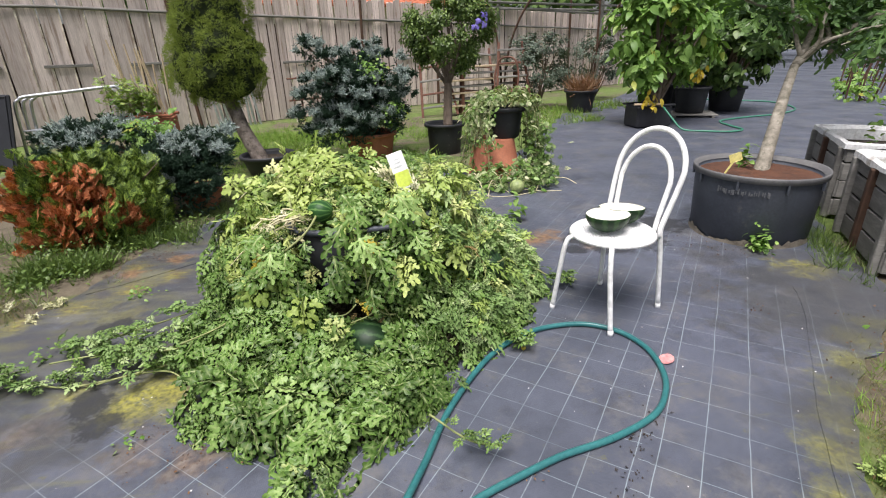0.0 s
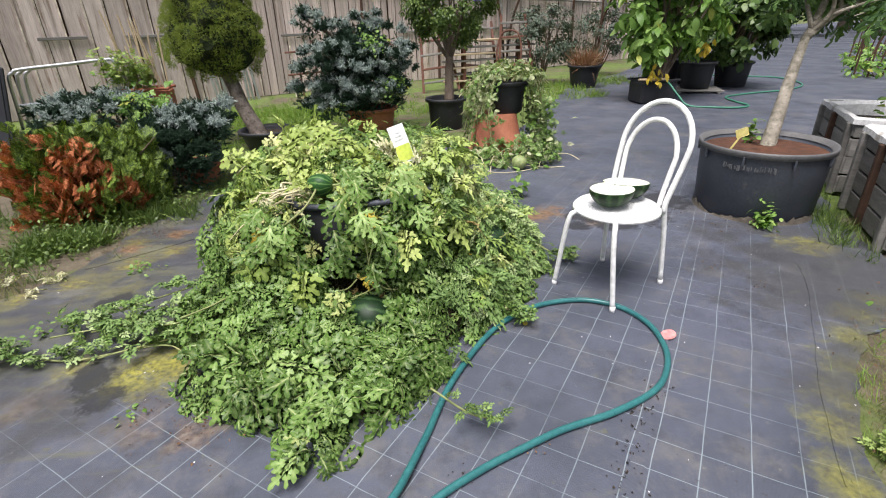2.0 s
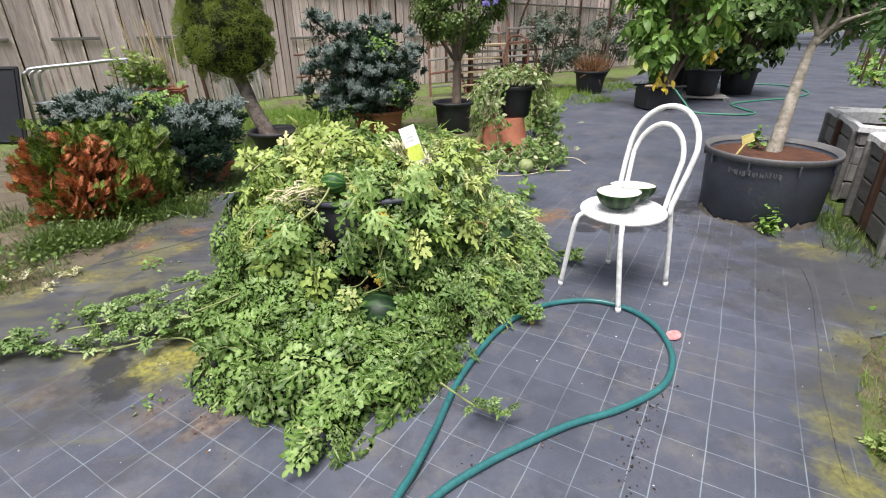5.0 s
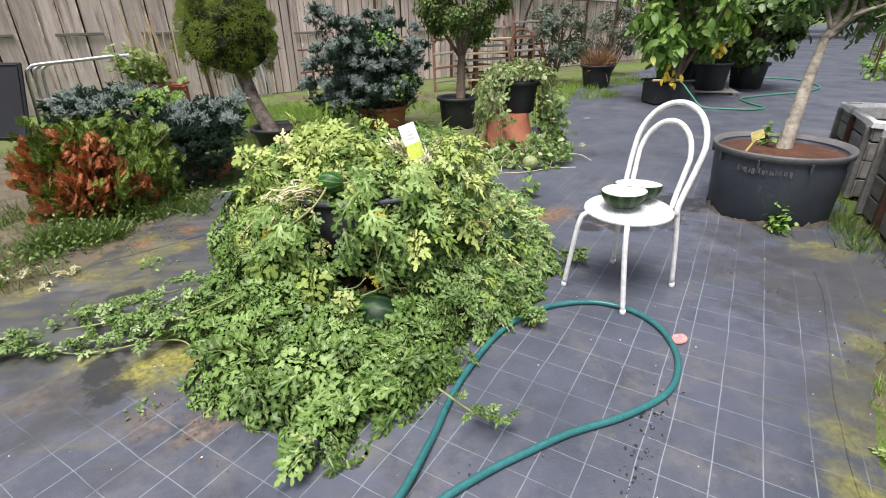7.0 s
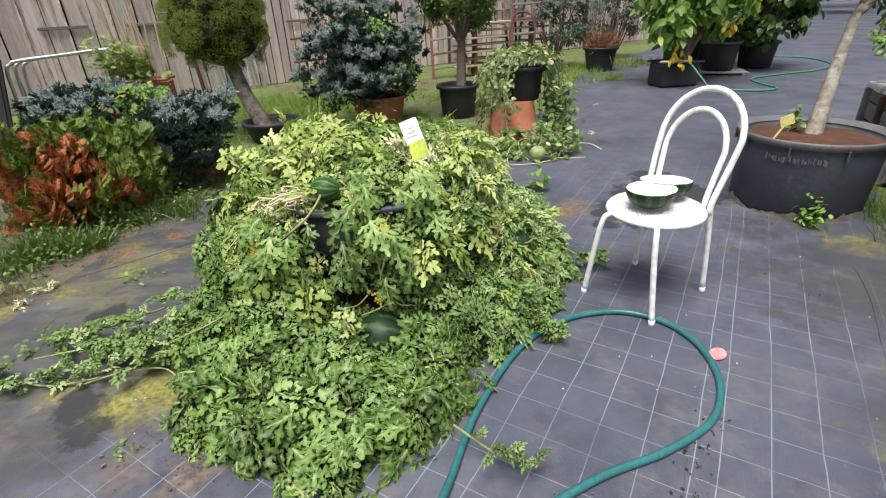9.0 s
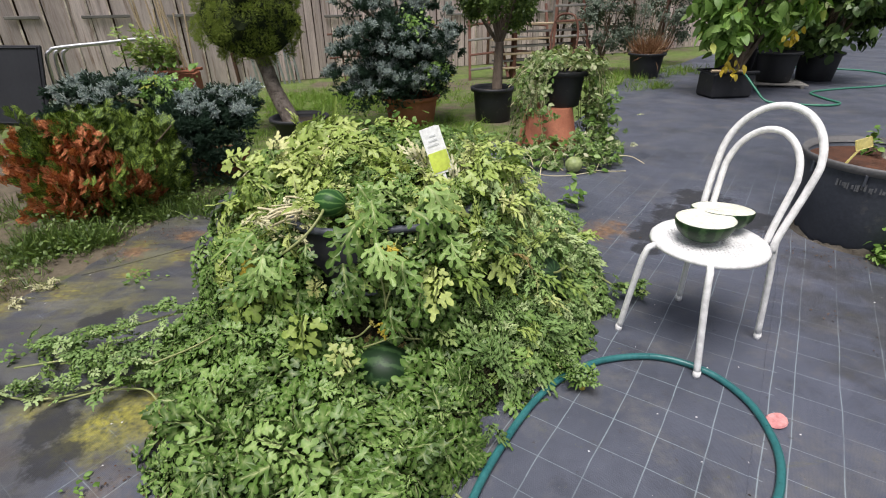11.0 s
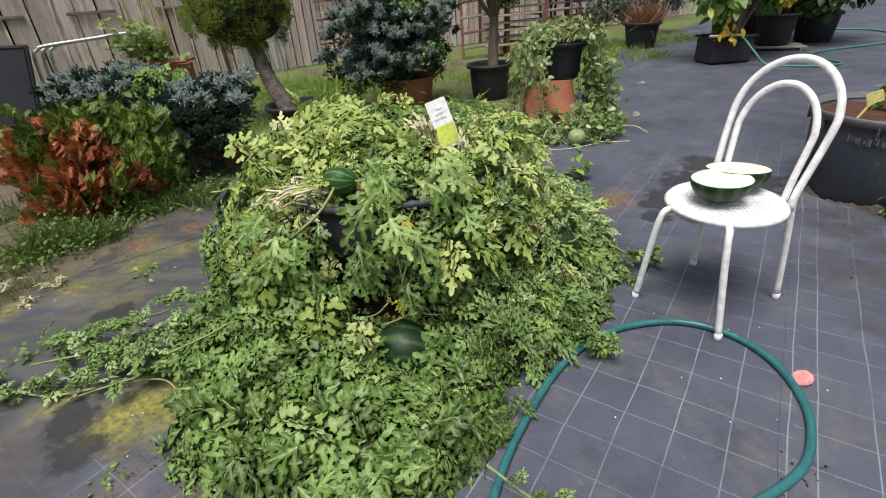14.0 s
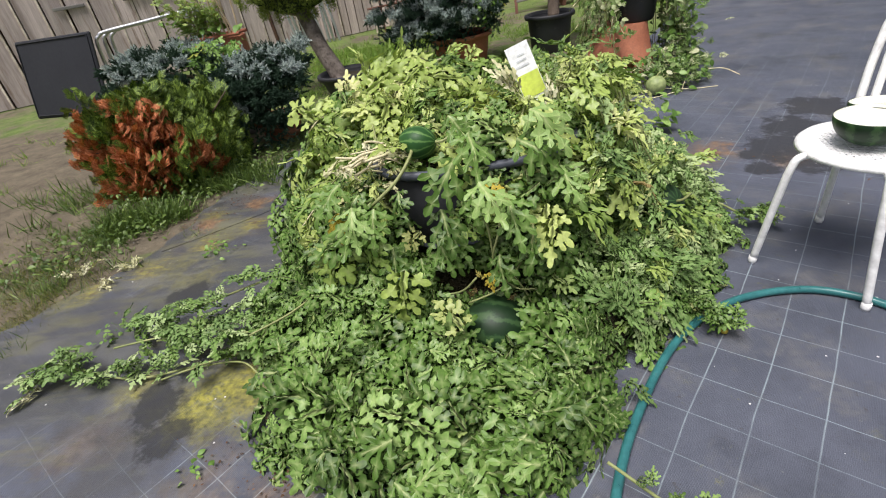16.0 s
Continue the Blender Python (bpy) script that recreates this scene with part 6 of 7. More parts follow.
def build_spruce():
    round_pot("clay_pot", (-0.22, 7.05, -0.012), 0.3, 0.25, 0.31, "wide terracotta pot holding a blue spruce", M["terracotta"], M["dark_soil"])
    t = thing("blue_spruce", (-0.3, 7.1, 0.0), 0, "bushy blue spruce with layered silvery branches", "conifer")
    rng = random.Random(81)
    pads = []
    for x, z, r in ((-0.51, 1.24, 0.12), (-0.29, 1.16, 0.18), (0.09, 1.25, 0.12), (0.2, 1.14, 0.15), (-0.15, 1.03, 0.14), (-0.37, 0.93, 0.18), (0.5, 0.92, 0.13), (0.36, 0.86, 0.17), (-0.49, 0.76, 0.17), (-0.17, 0.77, 0.19), (0.15, 0.73, 0.15), (-0.52, 0.55, 0.19), (-0.2, 0.57, 0.19), (-0.32, 0.44, 0.16), (0.03, 0.47, 0.17), (0.3, 0.5, 0.18), (-0.42, 0.38, 0.17), (-0.1, 0.37, 0.18), (0.2, 0.38, 0.16), (0.44, 0.7, 0.16), (0.05, 0.9, 0.15), (-0.6, 1.3, 0.09)):
        pads.append((x, -0.3 + rng.uniform(-0.08, 0.08) + 0.35 * (z > 1.0), z, r * 1.1, r, 0.065, int(4600 * r * r)))
    for k in range(9):
        a = k * 0.7
        pads.append((0.4 * math.cos(a), 0.25 + 0.2 * math.sin(a), 0.45 + 0.08 * k, 0.25, 0.2, 0.08, 60))
    pads_spruce(t, pads, 82)
    # needle mass coloured dark in place of the shade inside the crown
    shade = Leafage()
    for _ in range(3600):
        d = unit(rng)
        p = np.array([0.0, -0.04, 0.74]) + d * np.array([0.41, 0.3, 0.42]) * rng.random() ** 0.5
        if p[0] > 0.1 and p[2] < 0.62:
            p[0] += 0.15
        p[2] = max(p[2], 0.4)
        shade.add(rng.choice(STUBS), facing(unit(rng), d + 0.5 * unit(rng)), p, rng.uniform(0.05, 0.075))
    tagged(part("shaded_needles", shade.mesh("shaded_needles", M["dark_shade_needles"]), None, t, "deep green needles coloured dark for the shade near the trunk"), kind="stuff")
    bm = bmesh.new()
    branch(bm, [(0.05, 0, 0.25), (0.0, 0, 0.7), (-0.03, 0, 1.2)], 0.06, 0.015)
    part("trunk", bm, M["bark"], t)
    fresh = Leafage()
    for _ in range(260):
        cx, cz = rng.choice(((0.14, 1.06), (0.2, 1.0), (0.4, 0.6), (0.34, 0.56), (0.42, 0.54)))
        p = np.array([cx + rng.gauss(0, 0.07), -0.38 + rng.gauss(0, 0.05), cz + rng.gauss(0, 0.06)])
        fresh.add(rng.choice(OVALS), facing(UP + unit(rng) * 0.8 + np.array([0, -0.5, 0]), unit(rng)), p, rng.uniform(0.025, 0.045))
    tagged(part("climber_leaves", fresh.mesh("climber_leaves", M["mid_leaf"]), None, t, "fresh green leaves growing through"), kind="stuff")


def leafy_crown(t, centre, radii, count, size, material, seed, limbs=6, start=(0, 0, 0), templates=None, gap=0.25, droop=0.1, singles=0, name="crown", limb_mat="twig", limb_r=0.02):
    """Limbs from a start point and leaves in clusters round their ends."""
    rng = random.Random(seed)
    templates = templates or OVALS
    c, rad = np.array(centre), np.array(radii)
    lf, ends = Leafage(), []
    for k in range(limbs):
        d = unit(rng)
        d[2] = d[2] * 0.8 + 0.25
        end = c + d * rad * rng.uniform(0.4, 0.85)
        mid = (np.array(start) + end) / 2 + unit(rng) * rad * 0.12
        bm = bmesh.new()
        branch(bm, [start, mid, end], limb_r, limb_r * 0.25, 6)
        part("limb", bm, M[limb_mat], t)
        ends.append(end)
    tufts = []
    while len(tufts) < max(limbs * 5, 24):
        d = unit(rng)
        p = c + d * rad * rng.uniform(0.45, 1.0) ** 0.6
        if noise.noise(Vector(p * 2.3)) > gap - 0.45:
            tufts.append(p)
    made = []
    if singles:
        made = [mesh_of("leaf", tm[0].tolist(), tm[1].tolist(), M[material]) for tm in templates]
    for i in range(count):
        q = rng.choice(tufts)
        p = q + unit(rng) * rad * rng.uniform(0.02, 0.24)
        out = (p - c) / rad
        rot = facing(UP * 0.6 + out * 0.7 + unit(rng) * 0.55, out * 0.8 + unit(rng) * 0.8 - UP * droop)
        s = size * rng.uniform(0.7, 1.25)
        if i < singles:
            ob = part("leaf", made[rng.randrange(len(made))], None, t)
            ob.matrix_local = Matrix.Translation(p) @ Matrix(rot.tolist()).to_4x4() @ Matrix.Diagonal((s, s, s, 1))
        else:
            lf.add(rng.choice(templates), rot, p, s)
    if lf.k:
        tagged(part(name, lf.mesh(name, M[material]), None, t), kind="stuff")
    return rng


def build_flower_shrub():
    round_pot("black_pot", (0.7, 7.1, -0.012), 0.225, 0.19, 0.37, "black plastic pot with grass on its soil", M["black_pot"], M["dark_soil"], group="black pots")
    t = thing("flowering_shrub", (0.72, 7.1, 0.3), 0, "round-headed shrub with small violet flowers", "shrub")
    bm = bmesh.new()
    branch(bm, [(0.02, 0, 0), (0.03, 0.04, 0.2), (0.04, 0.08, 0.4), (0.05, 0.1, 0.5)], 0.06, 0.045, 10)
    smooth(part("trunk", bm, M["bark"], t))
    rng = leafy_crown(t, (0.1, 0.25, 1.13), (0.56, 0.5, 0.5), 20000, 0.033, "shrub_leaf", 91, 18, (0.05, 0.1, 0.46), limb_r=0.022, limb_mat="bark", gap=0.1)
    fl = Leafage()
    for _ in range(10):
        a = rng.uniform(1.62, 1.8) * math.pi
        z = rng.uniform(1.08, 1.3)
        p = np.array([0.12 + 0.5 * math.cos(a), 0.24 + 0.5 * math.sin(a), z])
        for k in range(5):
            b = k * 1.257
            fl.add(OVALS[3], facing(np.array([math.cos(a), math.sin(a), 0.4]) + 0.3 * unit(rng), np.array([math.cos(b), math.sin(b), math.sin(b)])), p, 0.035)
    tagged(part("flowers", fl.mesh("flowers", M["flower"]), None, t, "violet five-petalled flowers"), kind="stuff")


def build_squash():
    g = (1.04, 5.8)
    t = thing("clay_pot", (g[0], g[1] - 0.03, 0), 0, "terracotta pot upside down as a plant stand", "plant pot")
    bm = bmesh.new()
    lathe(bm, [(0, 0), (0.255, 0), (0.272, 0.01), (0.272, 0.05), (0.262, 0.055), (0.196, 0.37), (0.186, 0.38), (0, 0.38)], 36)
    smooth(part("body", bm, M["terracotta"], t))
    round_pot("black_pot", (g[0] + 0.1, g[1], 0.38), 0.185, 0.155, 0.29, "black pot of trailing squash on an upturned clay pot", M["black_pot"], M["dark_soil"], group="black pots")
    t = thing("squash_plant", (g[0] + 0.09, g[1], 0.655), 0, "trailing variegated squash vine hanging over its pot", "plant")
    rng = random.Random(95)
    lf, gr = Leafage(), Leafage()
    for k in range(60):
        a = rng.uniform(0, 2 * math.pi)
        if -2.4 < a - 2 * math.pi < -0.85 and rng.random() < 0.92:
            continue
        reach = rng.uniform(0.2, 0.36)
        drop = rng.choice((-0.1, -0.3, -0.58, -0.62))
        if math.cos(a) > 0.1:
            drop = -0.61
        pts = [(0.08 * math.cos(a), 0.08 * math.sin(a), 0), (0.2 * math.cos(a), 0.2 * math.sin(a), rng.uniform(0.06, 0.16)), (reach * math.cos(a), reach * math.sin(a), 0.0), ((reach + 0.05) * math.cos(a), (reach + 0.05) * math.sin(a), drop * 0.6), ((reach + 0.14) * math.cos(a + 0.2), (reach + 0.14) * math.sin(a + 0.2), drop)]
        bm = bmesh.new()
        p = spline(pts, 5)
        tube(bm, p, 0.003, 5)
        part("stem", bm, M["dry_vine"] if k % 3 == 0 else M["vine"], t)
        for q in p[3:]:
            for _ in range(3 if k % 3 else 1):
                w = (gr if q.z < -0.25 or rng.random() < 0.35 else lf)
                w.add(rng.choice(CUTS if rng.random() < 0.6 else OVALS), facing(np.array([math.cos(a), math.sin(a), 0.7]) + 0.6 * unit(rng), unit(rng) + np.array([0, 0, -0.6])), np.array(q) + unit(rng) * 0.05, rng.uniform(0.03, 0.055))
    for _ in range(420):
        a, s = rng.uniform(0, 2 * math.pi), math.sqrt(rng.random())
        lf.add(rng.choice(CUTS if rng.random() < 0.5 else OVALS), facing(UP + 0.9 * unit(rng), unit(rng)), np.array([0.04 + 0.34 * s * math.cos(a), 0.28 * s * math.sin(a), 0.05 + rng.uniform(0, 0.16) * (1.2 - s)]), rng.uniform(0.03, 0.055))
    for k in range(10):
        a = radians(rng.choice((195, 205, 215, 222)) + rng.gauss(0, 5))
        c, d, drop = math.cos(a), math.sin(a), rng.uniform(-0.45, -0.2)
        bm = bmesh.new()
        p = spline([(0.14 * c, 0.14 * d, 0.03), (0.22 * c, 0.22 * d, 0.03), (0.27 * c, 0.27 * d, drop * 0.5), ((0.28 + 0.03 * (k % 2)) * c, 0.3 * d, drop)], 5)
        tube(bm, p, 0.0035, 5)
        part("stem", bm, M["dry_vine"] if k % 2 else M["vine"], t)
        for q in p[4:]:
            lf.add(rng.choice(CUTS), facing(np.array([c, d, 0.4]) + 0.6 * unit(rng), unit(rng) + np.array([0, 0, -0.6])), np.array(q) + unit(rng) * 0.03, rng.uniform(0.03, 0.05))
    # sprawling growth on the mat around the pot
    for _ in range(950):
        a = rng.uniform(0, 2 * math.pi)
        s = math.sqrt(rng.random())
        x, y = 0.02 + 0.42 * s * math.cos(a), -0.42 + 0.36 * s * math.sin(a)
        if rng.random() < 0.3:
            x, y = rng.gauss(0.33, 0.08), rng.gauss(-0.15, 0.12)
        top = (0.22 + 0.22 * max(0, x) + 0.16 * noise.noise(Vector((x * 7, y * 7, 1)))) * (1 - 0.5 * s)
        z = -0.655 + rng.uniform(0.01, max(0.05, top))
        if x > 0.22 and y > -0.35:
            z += rng.uniform(0, 0.4)
        if z > -0.38 and x < 0.15:
            continue
        if math.hypot(x + 0.03, y + 0.72) < 0.1:
            continue
        (gr if rng.random() < 0.7 else lf).add(rng.choice(CUTS if rng.random() < 0.6 else OVALS), facing(UP + np.array([0, -0.5, 0]) + 0.7 * unit(rng), unit(rng)), np.array([x, y, z]), rng.uniform(0.035, 0.075))
    for k in range(34):
        x, y = rng.uniform(-0.35, 0.4), rng.uniform(-0.75, -0.25)
        a, ln = rng.uniform(0, 6.28), rng.uniform(0.08, 0.25)
        z = -0.65 + rng.uniform(0.01, 0.12)
        bm = bmesh.new()
        tube(bm, spline([(x, y, z), (x + ln * 0.5 * math.cos(a), y + ln * 0.5 * math.sin(a), z + rng.uniform(0.0, 0.03)), (x + ln * math.cos(a), y + ln * math.sin(a), max(-0.65, z - 0.04))], 4), 0.0035, 5)
        part("stem", bm, M["dry_vine"] if k % 2 else M["vine"], t)
    tagged(part("foliage", lf.mesh("foliage", M["variegated"]), None, t, "pale variegated leaves"), kind="stuff")
    tagged(part("low_foliage", gr.mesh("low_foliage", M["melon_leaf"]), None, t, "green leaves near the ground"), kind="stuff")
    for pts in ([(0.0, -0.72, -0.62), (0.2, -0.74, -0.645), (0.38, -0.74, -0.65)], [(-0.35, -0.66, -0.62), (-0.28, -0.78, -0.65), (-0.1, -0.82, -0.65), (0.1, -0.78, -0.64)]):
        bm = bmesh.new()
        tube(bm, spline(pts, 6), 0.0032, 6)
        part("runner", bm, M["dry_vine"], t)
    s = thing("pale_squash", (1.1, 5.06, 0.066), 0, "round pale green squash lying on the mat", "squash")
    bm = bmesh.new()
    lathe(bm, [(0, -0.062)] + [(0.066 * math.sin(a), -0.062 * math.cos(a)) for a in np.linspace(0.15, math.pi - 0.15, 14)] + [(0, 0.058)], 24)
    smooth(part("skin", bm, M["pale_rind"], s))
    bm = bmesh.new()
    tube(bm, [(0, 0, 0.055), (0.01, 0, 0.075), (0.025, 0, 0.085)], 0.006, 6)
    part("stalk", bm, M["vine"], s)


def build_far_pots():
    round_pot("black_pot", (3.63, 10.2, 0), 0.28, 0.22, 0.4, "black pot of brown dry grass", M["black_pot"], M["dark_soil"], group="black pots")
    t = thing("dry_grass_plant", (3.63, 10.2, 0.35), 0, "tuft of brown ornamental grass in a pot", "plant")
    rng = random.Random(101)
    lf = Leafage()
    blade = (np.array([(-0.012, 0, 0), (0.012, 0, 0), (0.009, 0.55, 0.02), (-0.009, 0.55, 0.02), (0, 1, -0.1)]), np.array([(0, 1, 2), (0, 2, 3), (3, 2, 4)]))
    for _ in range(700):
        a = rng.uniform(0, 2 * math.pi)
        r = rng.uniform(0, 0.2)
        d = np.array([math.cos(a) * rng.uniform(0, 0.9), math.sin(a) * rng.uniform(0, 0.9), 1])
        lf.add(blade, facing(unit(rng), d), np.array([r * math.cos(a), r * math.sin(a), 0]), rng.uniform(0.2, 0.45))
    tagged(part("foliage", lf.mesh("foliage", M["dry_grass"]), None, t), kind="stuff")
    for k in range(5):
        bm = bmesh.new()
        tube(bm, spline([(0.1 * k - 0.2, 0, 0), (0.13 * k - 0.26, 0.02, 0.4), (0.17 * k - 0.3, 0, 0.8)], 4), 0.006, 5)
        part("twig", bm, M["twig"], t)

    t = thing("grey_shrub", (3.05, 11.0, -0.012), 0, "loose grey-green shrub before the fence", "shrub")
    leafy_crown(t, (0, 0, 0.85), (0.75, 0.5, 0.6), 5200, 0.045, "sage_leaf", 102, 14, (0, 0, 0), gap=0.35)
    t = thing("grey_shrub", (4.7, 12.2, -0.012), 0, "thin grey-green shrub in front of the fence", "shrub")
    leafy_crown(t, (0, 0, 0.9), (0.6, 0.5, 0.6), 3000, 0.045, "sage_leaf", 103, 12, (0, 0, 0), gap=0.35)

    # broad-leaved plant in a rectangular tub
    t = thing("rectangular_tub", (3.95, 8.25, 0), 4, "black rectangular plastic tub on the weed mat", "planter")
    bm = bmesh.new()
    block(bm, (0, 0, 0.16), (0.56, 0.4, 0.32), None, 0.03)
    part("body", bm, M["black_pot"], t)
    bm = bmesh.new()
    tube(bm, [(x, y, 0.325) for x, y in ((-0.29, -0.21), (0.29, -0.21), (0.29, 0.21), (-0.29, 0.21))], 0.016, 8, True)
    part("rim", bm, M["black_pot"], t)
    t = thing("broad_leaved_plant", (4.0, 8.3, 0.3), 0, "tall bushy plant with large bright green leaves, some yellow", "plant")
    leafy_crown(t, (0.15, 0.1, 1.1), (0.85, 0.6, 0.95), 2600, 0.155, "mid_leaf", 104, 12, (0.1, 0, 0), droop=0.35, gap=0.15, singles=240, templates=SLIM, limb_r=0.04, limb_mat="bark")
    rng = random.Random(105)
    ys = Leafage()
    for _ in range(26):
        cx, cz = rng.choice(((-0.15, 0.12), (0.5, 0.5), (-0.2, 0.2)))
        ys.add(rng.choice(OVALS), facing(unit(rng) + np.array([0, -0.8, 0.3]), np.array([rng.uniform(-0.4, 0.4), -0.2, -1])), np.array([cx + rng.gauss(0, 0.07), -0.35, cz + rng.gauss(0, 0.07)]), rng.uniform(0.07, 0.12))
    tagged(part("yellow_leaves", ys.mesh("yellow_leaves", M["yellow_leaf"]), None, t, "yellowed lower leaves"), kind="stuff")
    for x, y, r, h, lab in ((5.15, 9.1, 0.27, 0.42, "black plastic pot standing on a timber tray"), (6.1, 9.55, 0.3, 0.42, "black pot under dark foliage"), (5.7, 10.3, 0.28, 0.42, "black pot at the back of the group"), (4.85, 9.7, 0.3, 0.5, "tall black pot behind the tray")):
        round_pot("black_pot", (x, y, 0.06 if "tray" in lab and "standing" in lab else 0), r, r * 0.82, h, lab, M["black_pot"], M["dark_soil"], group="black pots")
    t = thing("timber_tray", (5.15, 9.05, 0), -20, "low grey slatted timber tray under a pot", "tray")
    for k in range(5):
        bm = bmesh.new()
        block(bm, (0, -0.24 + 0.12 * k, 0.045), (0.75, 0.09, 0.02), None, 0.004)
        part("slat", bm, M["grey_wood"], t)
    for k in (-0.3, 0.3):
        bm = bmesh.new()
        block(bm, (k, 0, 0.0175), (0.05, 0.58, 0.035), None, 0.004)
        part("bearer", bm, M["grey_wood"], t)
    t = thing("dark_leaved_plant", (6.0, 9.5, 0.35), 0, "bushy potted plant with dark green leaves", "plant")
    leafy_crown(t, (-0.1, -0.1, 0.75), (0.85, 0.7, 0.72), 2300, 0.13, "dark_leaf", 106, 12, (0, 0, 0), droop=0.5, gap=0.15, limb_r=0.03)
    t = thing("dark_leaved_plant", (5.2, 9.9, 0.4), 0, "tall dark-leaved plant behind the pots", "plant")
    leafy_crown(t, (0.2, 0.1, 1.2), (0.9, 0.7, 0.9), 2400, 0.14, "dark_leaf", 107, 12, (0, 0, 0), droop=0.5, gap=0.15, limb_r=0.03)
    # far hose from a pipe at the tub's rim
    t = thing("garden_hose", (4.5, 8, 0), 0, "light green hose snaking across the far mat", "hose")
    pts = [(3.75, 8.0, 0.36), (4.0, 8.02, 0.34), (4.12, 7.85, 0.16), (4.22, 7.7, 0.02), (4.45, 7.5, 0.014), (4.75, 7.38, 0.014), (5.0, 7.5, 0.014), (5.05, 7.85, 0.014), (5.2, 8.3, 0.014), (5.8, 8.55, 0.014), (6.6, 8.75, 0.014), (7.3, 9.3, 0.014), (7.6, 10.3, 0.014), (7.0, 10.9, 0.014), (6.6, 11.4, 0.014)]
    bm = bmesh.new()
    tube(bm, spline([Vector(p) - Vector((4.5, 8, 0)) for p in pts], 7), 0.013, 8)
    smooth(part("hose", bm, M["hose_light"], t))
    bm = bmesh.new()
    tube(bm, [(-0.92, -0.03, 0.36), (-0.45, 0.02, 0.345)], 0.016, 8)
    part("pipe_end", bm, M["cane"], t, "pale pipe end on the tub rim")


def build_left_back():
    for k, (dx, dy) in enumerate(((0, 0), (0.06, 0.14), (0.12, 0.28))):
        t = thing("tube_barrier", (-4.27 + dx * 0.6, 7.45 + dy * 0.6, -0.012), 24, "galvanised steel tube barrier standing by the fence", "barrier", "steel barriers by the fence")
        bm = bmesh.new()
        tube(bm, spline([(-0.186, 0.4, 0), (-0.12, 0.2, 0.42), (-0.075, 0.08, 0.73), (-0.02, 0.07, 0.8), (0.06, 0.07, 0.83), (0.5, 0.07, 0.86), (0.86, 0.07, 0.885), (0.93, 0.07, 0.86), (0.95, 0.08, 0.78), (0.9, 0.22, 0.42), (0.84, 0.4, 0)], 5), 0.019, 10)
        smooth(part("tube", bm, M["steel"], t))
        for z in (0.42,):
            bm = bmesh.new()
            tube(bm, [(-0.12, 0.2, z), (0.9, 0.22, z)], 0.012, 8)
            part("crossbar", bm, M["steel"], t)
    t = new("leaning_board")
    t.matrix_world = pose(-5.0, 7.38, -0.012, -14, 0, -14)
    tagged(t, "black plastic board leaning near the fence", "board")
    bm = bmesh.new()
    block(bm, (0, 0, 0.445), (1.22, 0.04, 0.89), None, 0.012)
    part("sheet", bm, M["black_sheet"], t)
    bm = bmesh.new()
    tube(bm, [(x, -0.026, z) for x, z in ((-0.58, 0.03), (0.58, 0.03), (0.58, 0.86), (-0.58, 0.86))], 0.009, 6, True)
    part("moulding", bm, M["black_sheet"], t)
    t = new("steel_bundle")
    t.matrix_world = pose(*fence_at(3.25, -0.012, 0.3), 6, 0, 28)
    tagged(t, "bundle of galvanised steel bars against the fence", "metal bars")
    rr = random.Random(9)
    for k in range(9):
        bm = bmesh.new()
        tube(bm, [(0.085 * k - 0.35, rr.uniform(-0.05, 0.05), 0), (0.085 * k - 0.42 + rr.uniform(-0.05, 0.05), 0.05, rr.uniform(0.6, 0.8))], 0.022, 6)
        part("bar", bm, M["steel"], t)
    t = thing("picket_rack", fence_at(5.3, -0.012, 0.55), 28.6, "low rack of reddish pickets and thin rods", "rack")
    for k in range(16):
        bm = bmesh.new()
        x = -1.1 + 0.15 * k
        tube(bm, [(x, 0, 0), (x + rr.uniform(-0.03, 0.03), 0, rr.uniform(0.5, 0.85) if k % 3 else 0.95)], 0.014, 6)
        part("picket", bm, M["red_wood"] if k % 2 else M["strip"], t)
    for z in (0.42, 0.8):
        bm = bmesh.new()
        tube(bm, [(-1.2, -0.02, z - 0.03), (1.25, -0.02, z + 0.02)], 0.018, 6)
        part("rail", bm, M["red_wood"], t)

    # stacked wooden ladders and a bentwood chair frame
    for dx, dy, tilt, lab in ((0.0, 0, -14, "red-brown wooden ladder leaning by the fence"), (0.75, 0.25, -22, "old wooden ladder with worn rungs"), (1.45, 0.1, -10, "reddish timber trestle with rails")):
        t = new("wooden_ladder")
        t.matrix_world = pose(1.0 + dx, 10.4 + dy, -0.012, tilt, rr.uniform(-6, 6), rr.uniform(-10, 20))
        tagged(t, lab, "ladder", "stacked ladders")
        for s in (-0.3, 0.3):
            bm = bmesh.new()
            block(bm, (s * (1 if dx else 0.9), 0, 0.65), (0.045, 0.03, 1.3), Matrix.Rotation(radians(-6 * s / 0.3), 4, "Y"), 0.005)
            part("stile", bm, M["red_wood"], t)
        for k in range(5):
            bm = bmesh.new()
            block(bm, (0, -0.005, 0.2 + 0.24 * k), (0.62 - 0.02 * k, 0.035, 0.035), None, 0.005)
            part("rung", bm, M["red_wood"] if k % 2 else M["grey_wood"], t)
    t = thing("plank_stack", (2.0, 10.75, -0.012), 20, "stack of pale weathered planks on blocks", "planks")
    for k in range(7):
        bm = bmesh.new()
        block(bm, (rr.uniform(-0.08, 0.08), rr.uniform(-0.05, 0.05), 0.18 + 0.115 * k), (1.9, 0.22, 0.03), Matrix.Rotation(rr.uniform(-0.05, 0.05), 4, "Z"), 0.004)
        part("plank", bm, M["grey_wood"] if k % 2 else M["cane"], t)
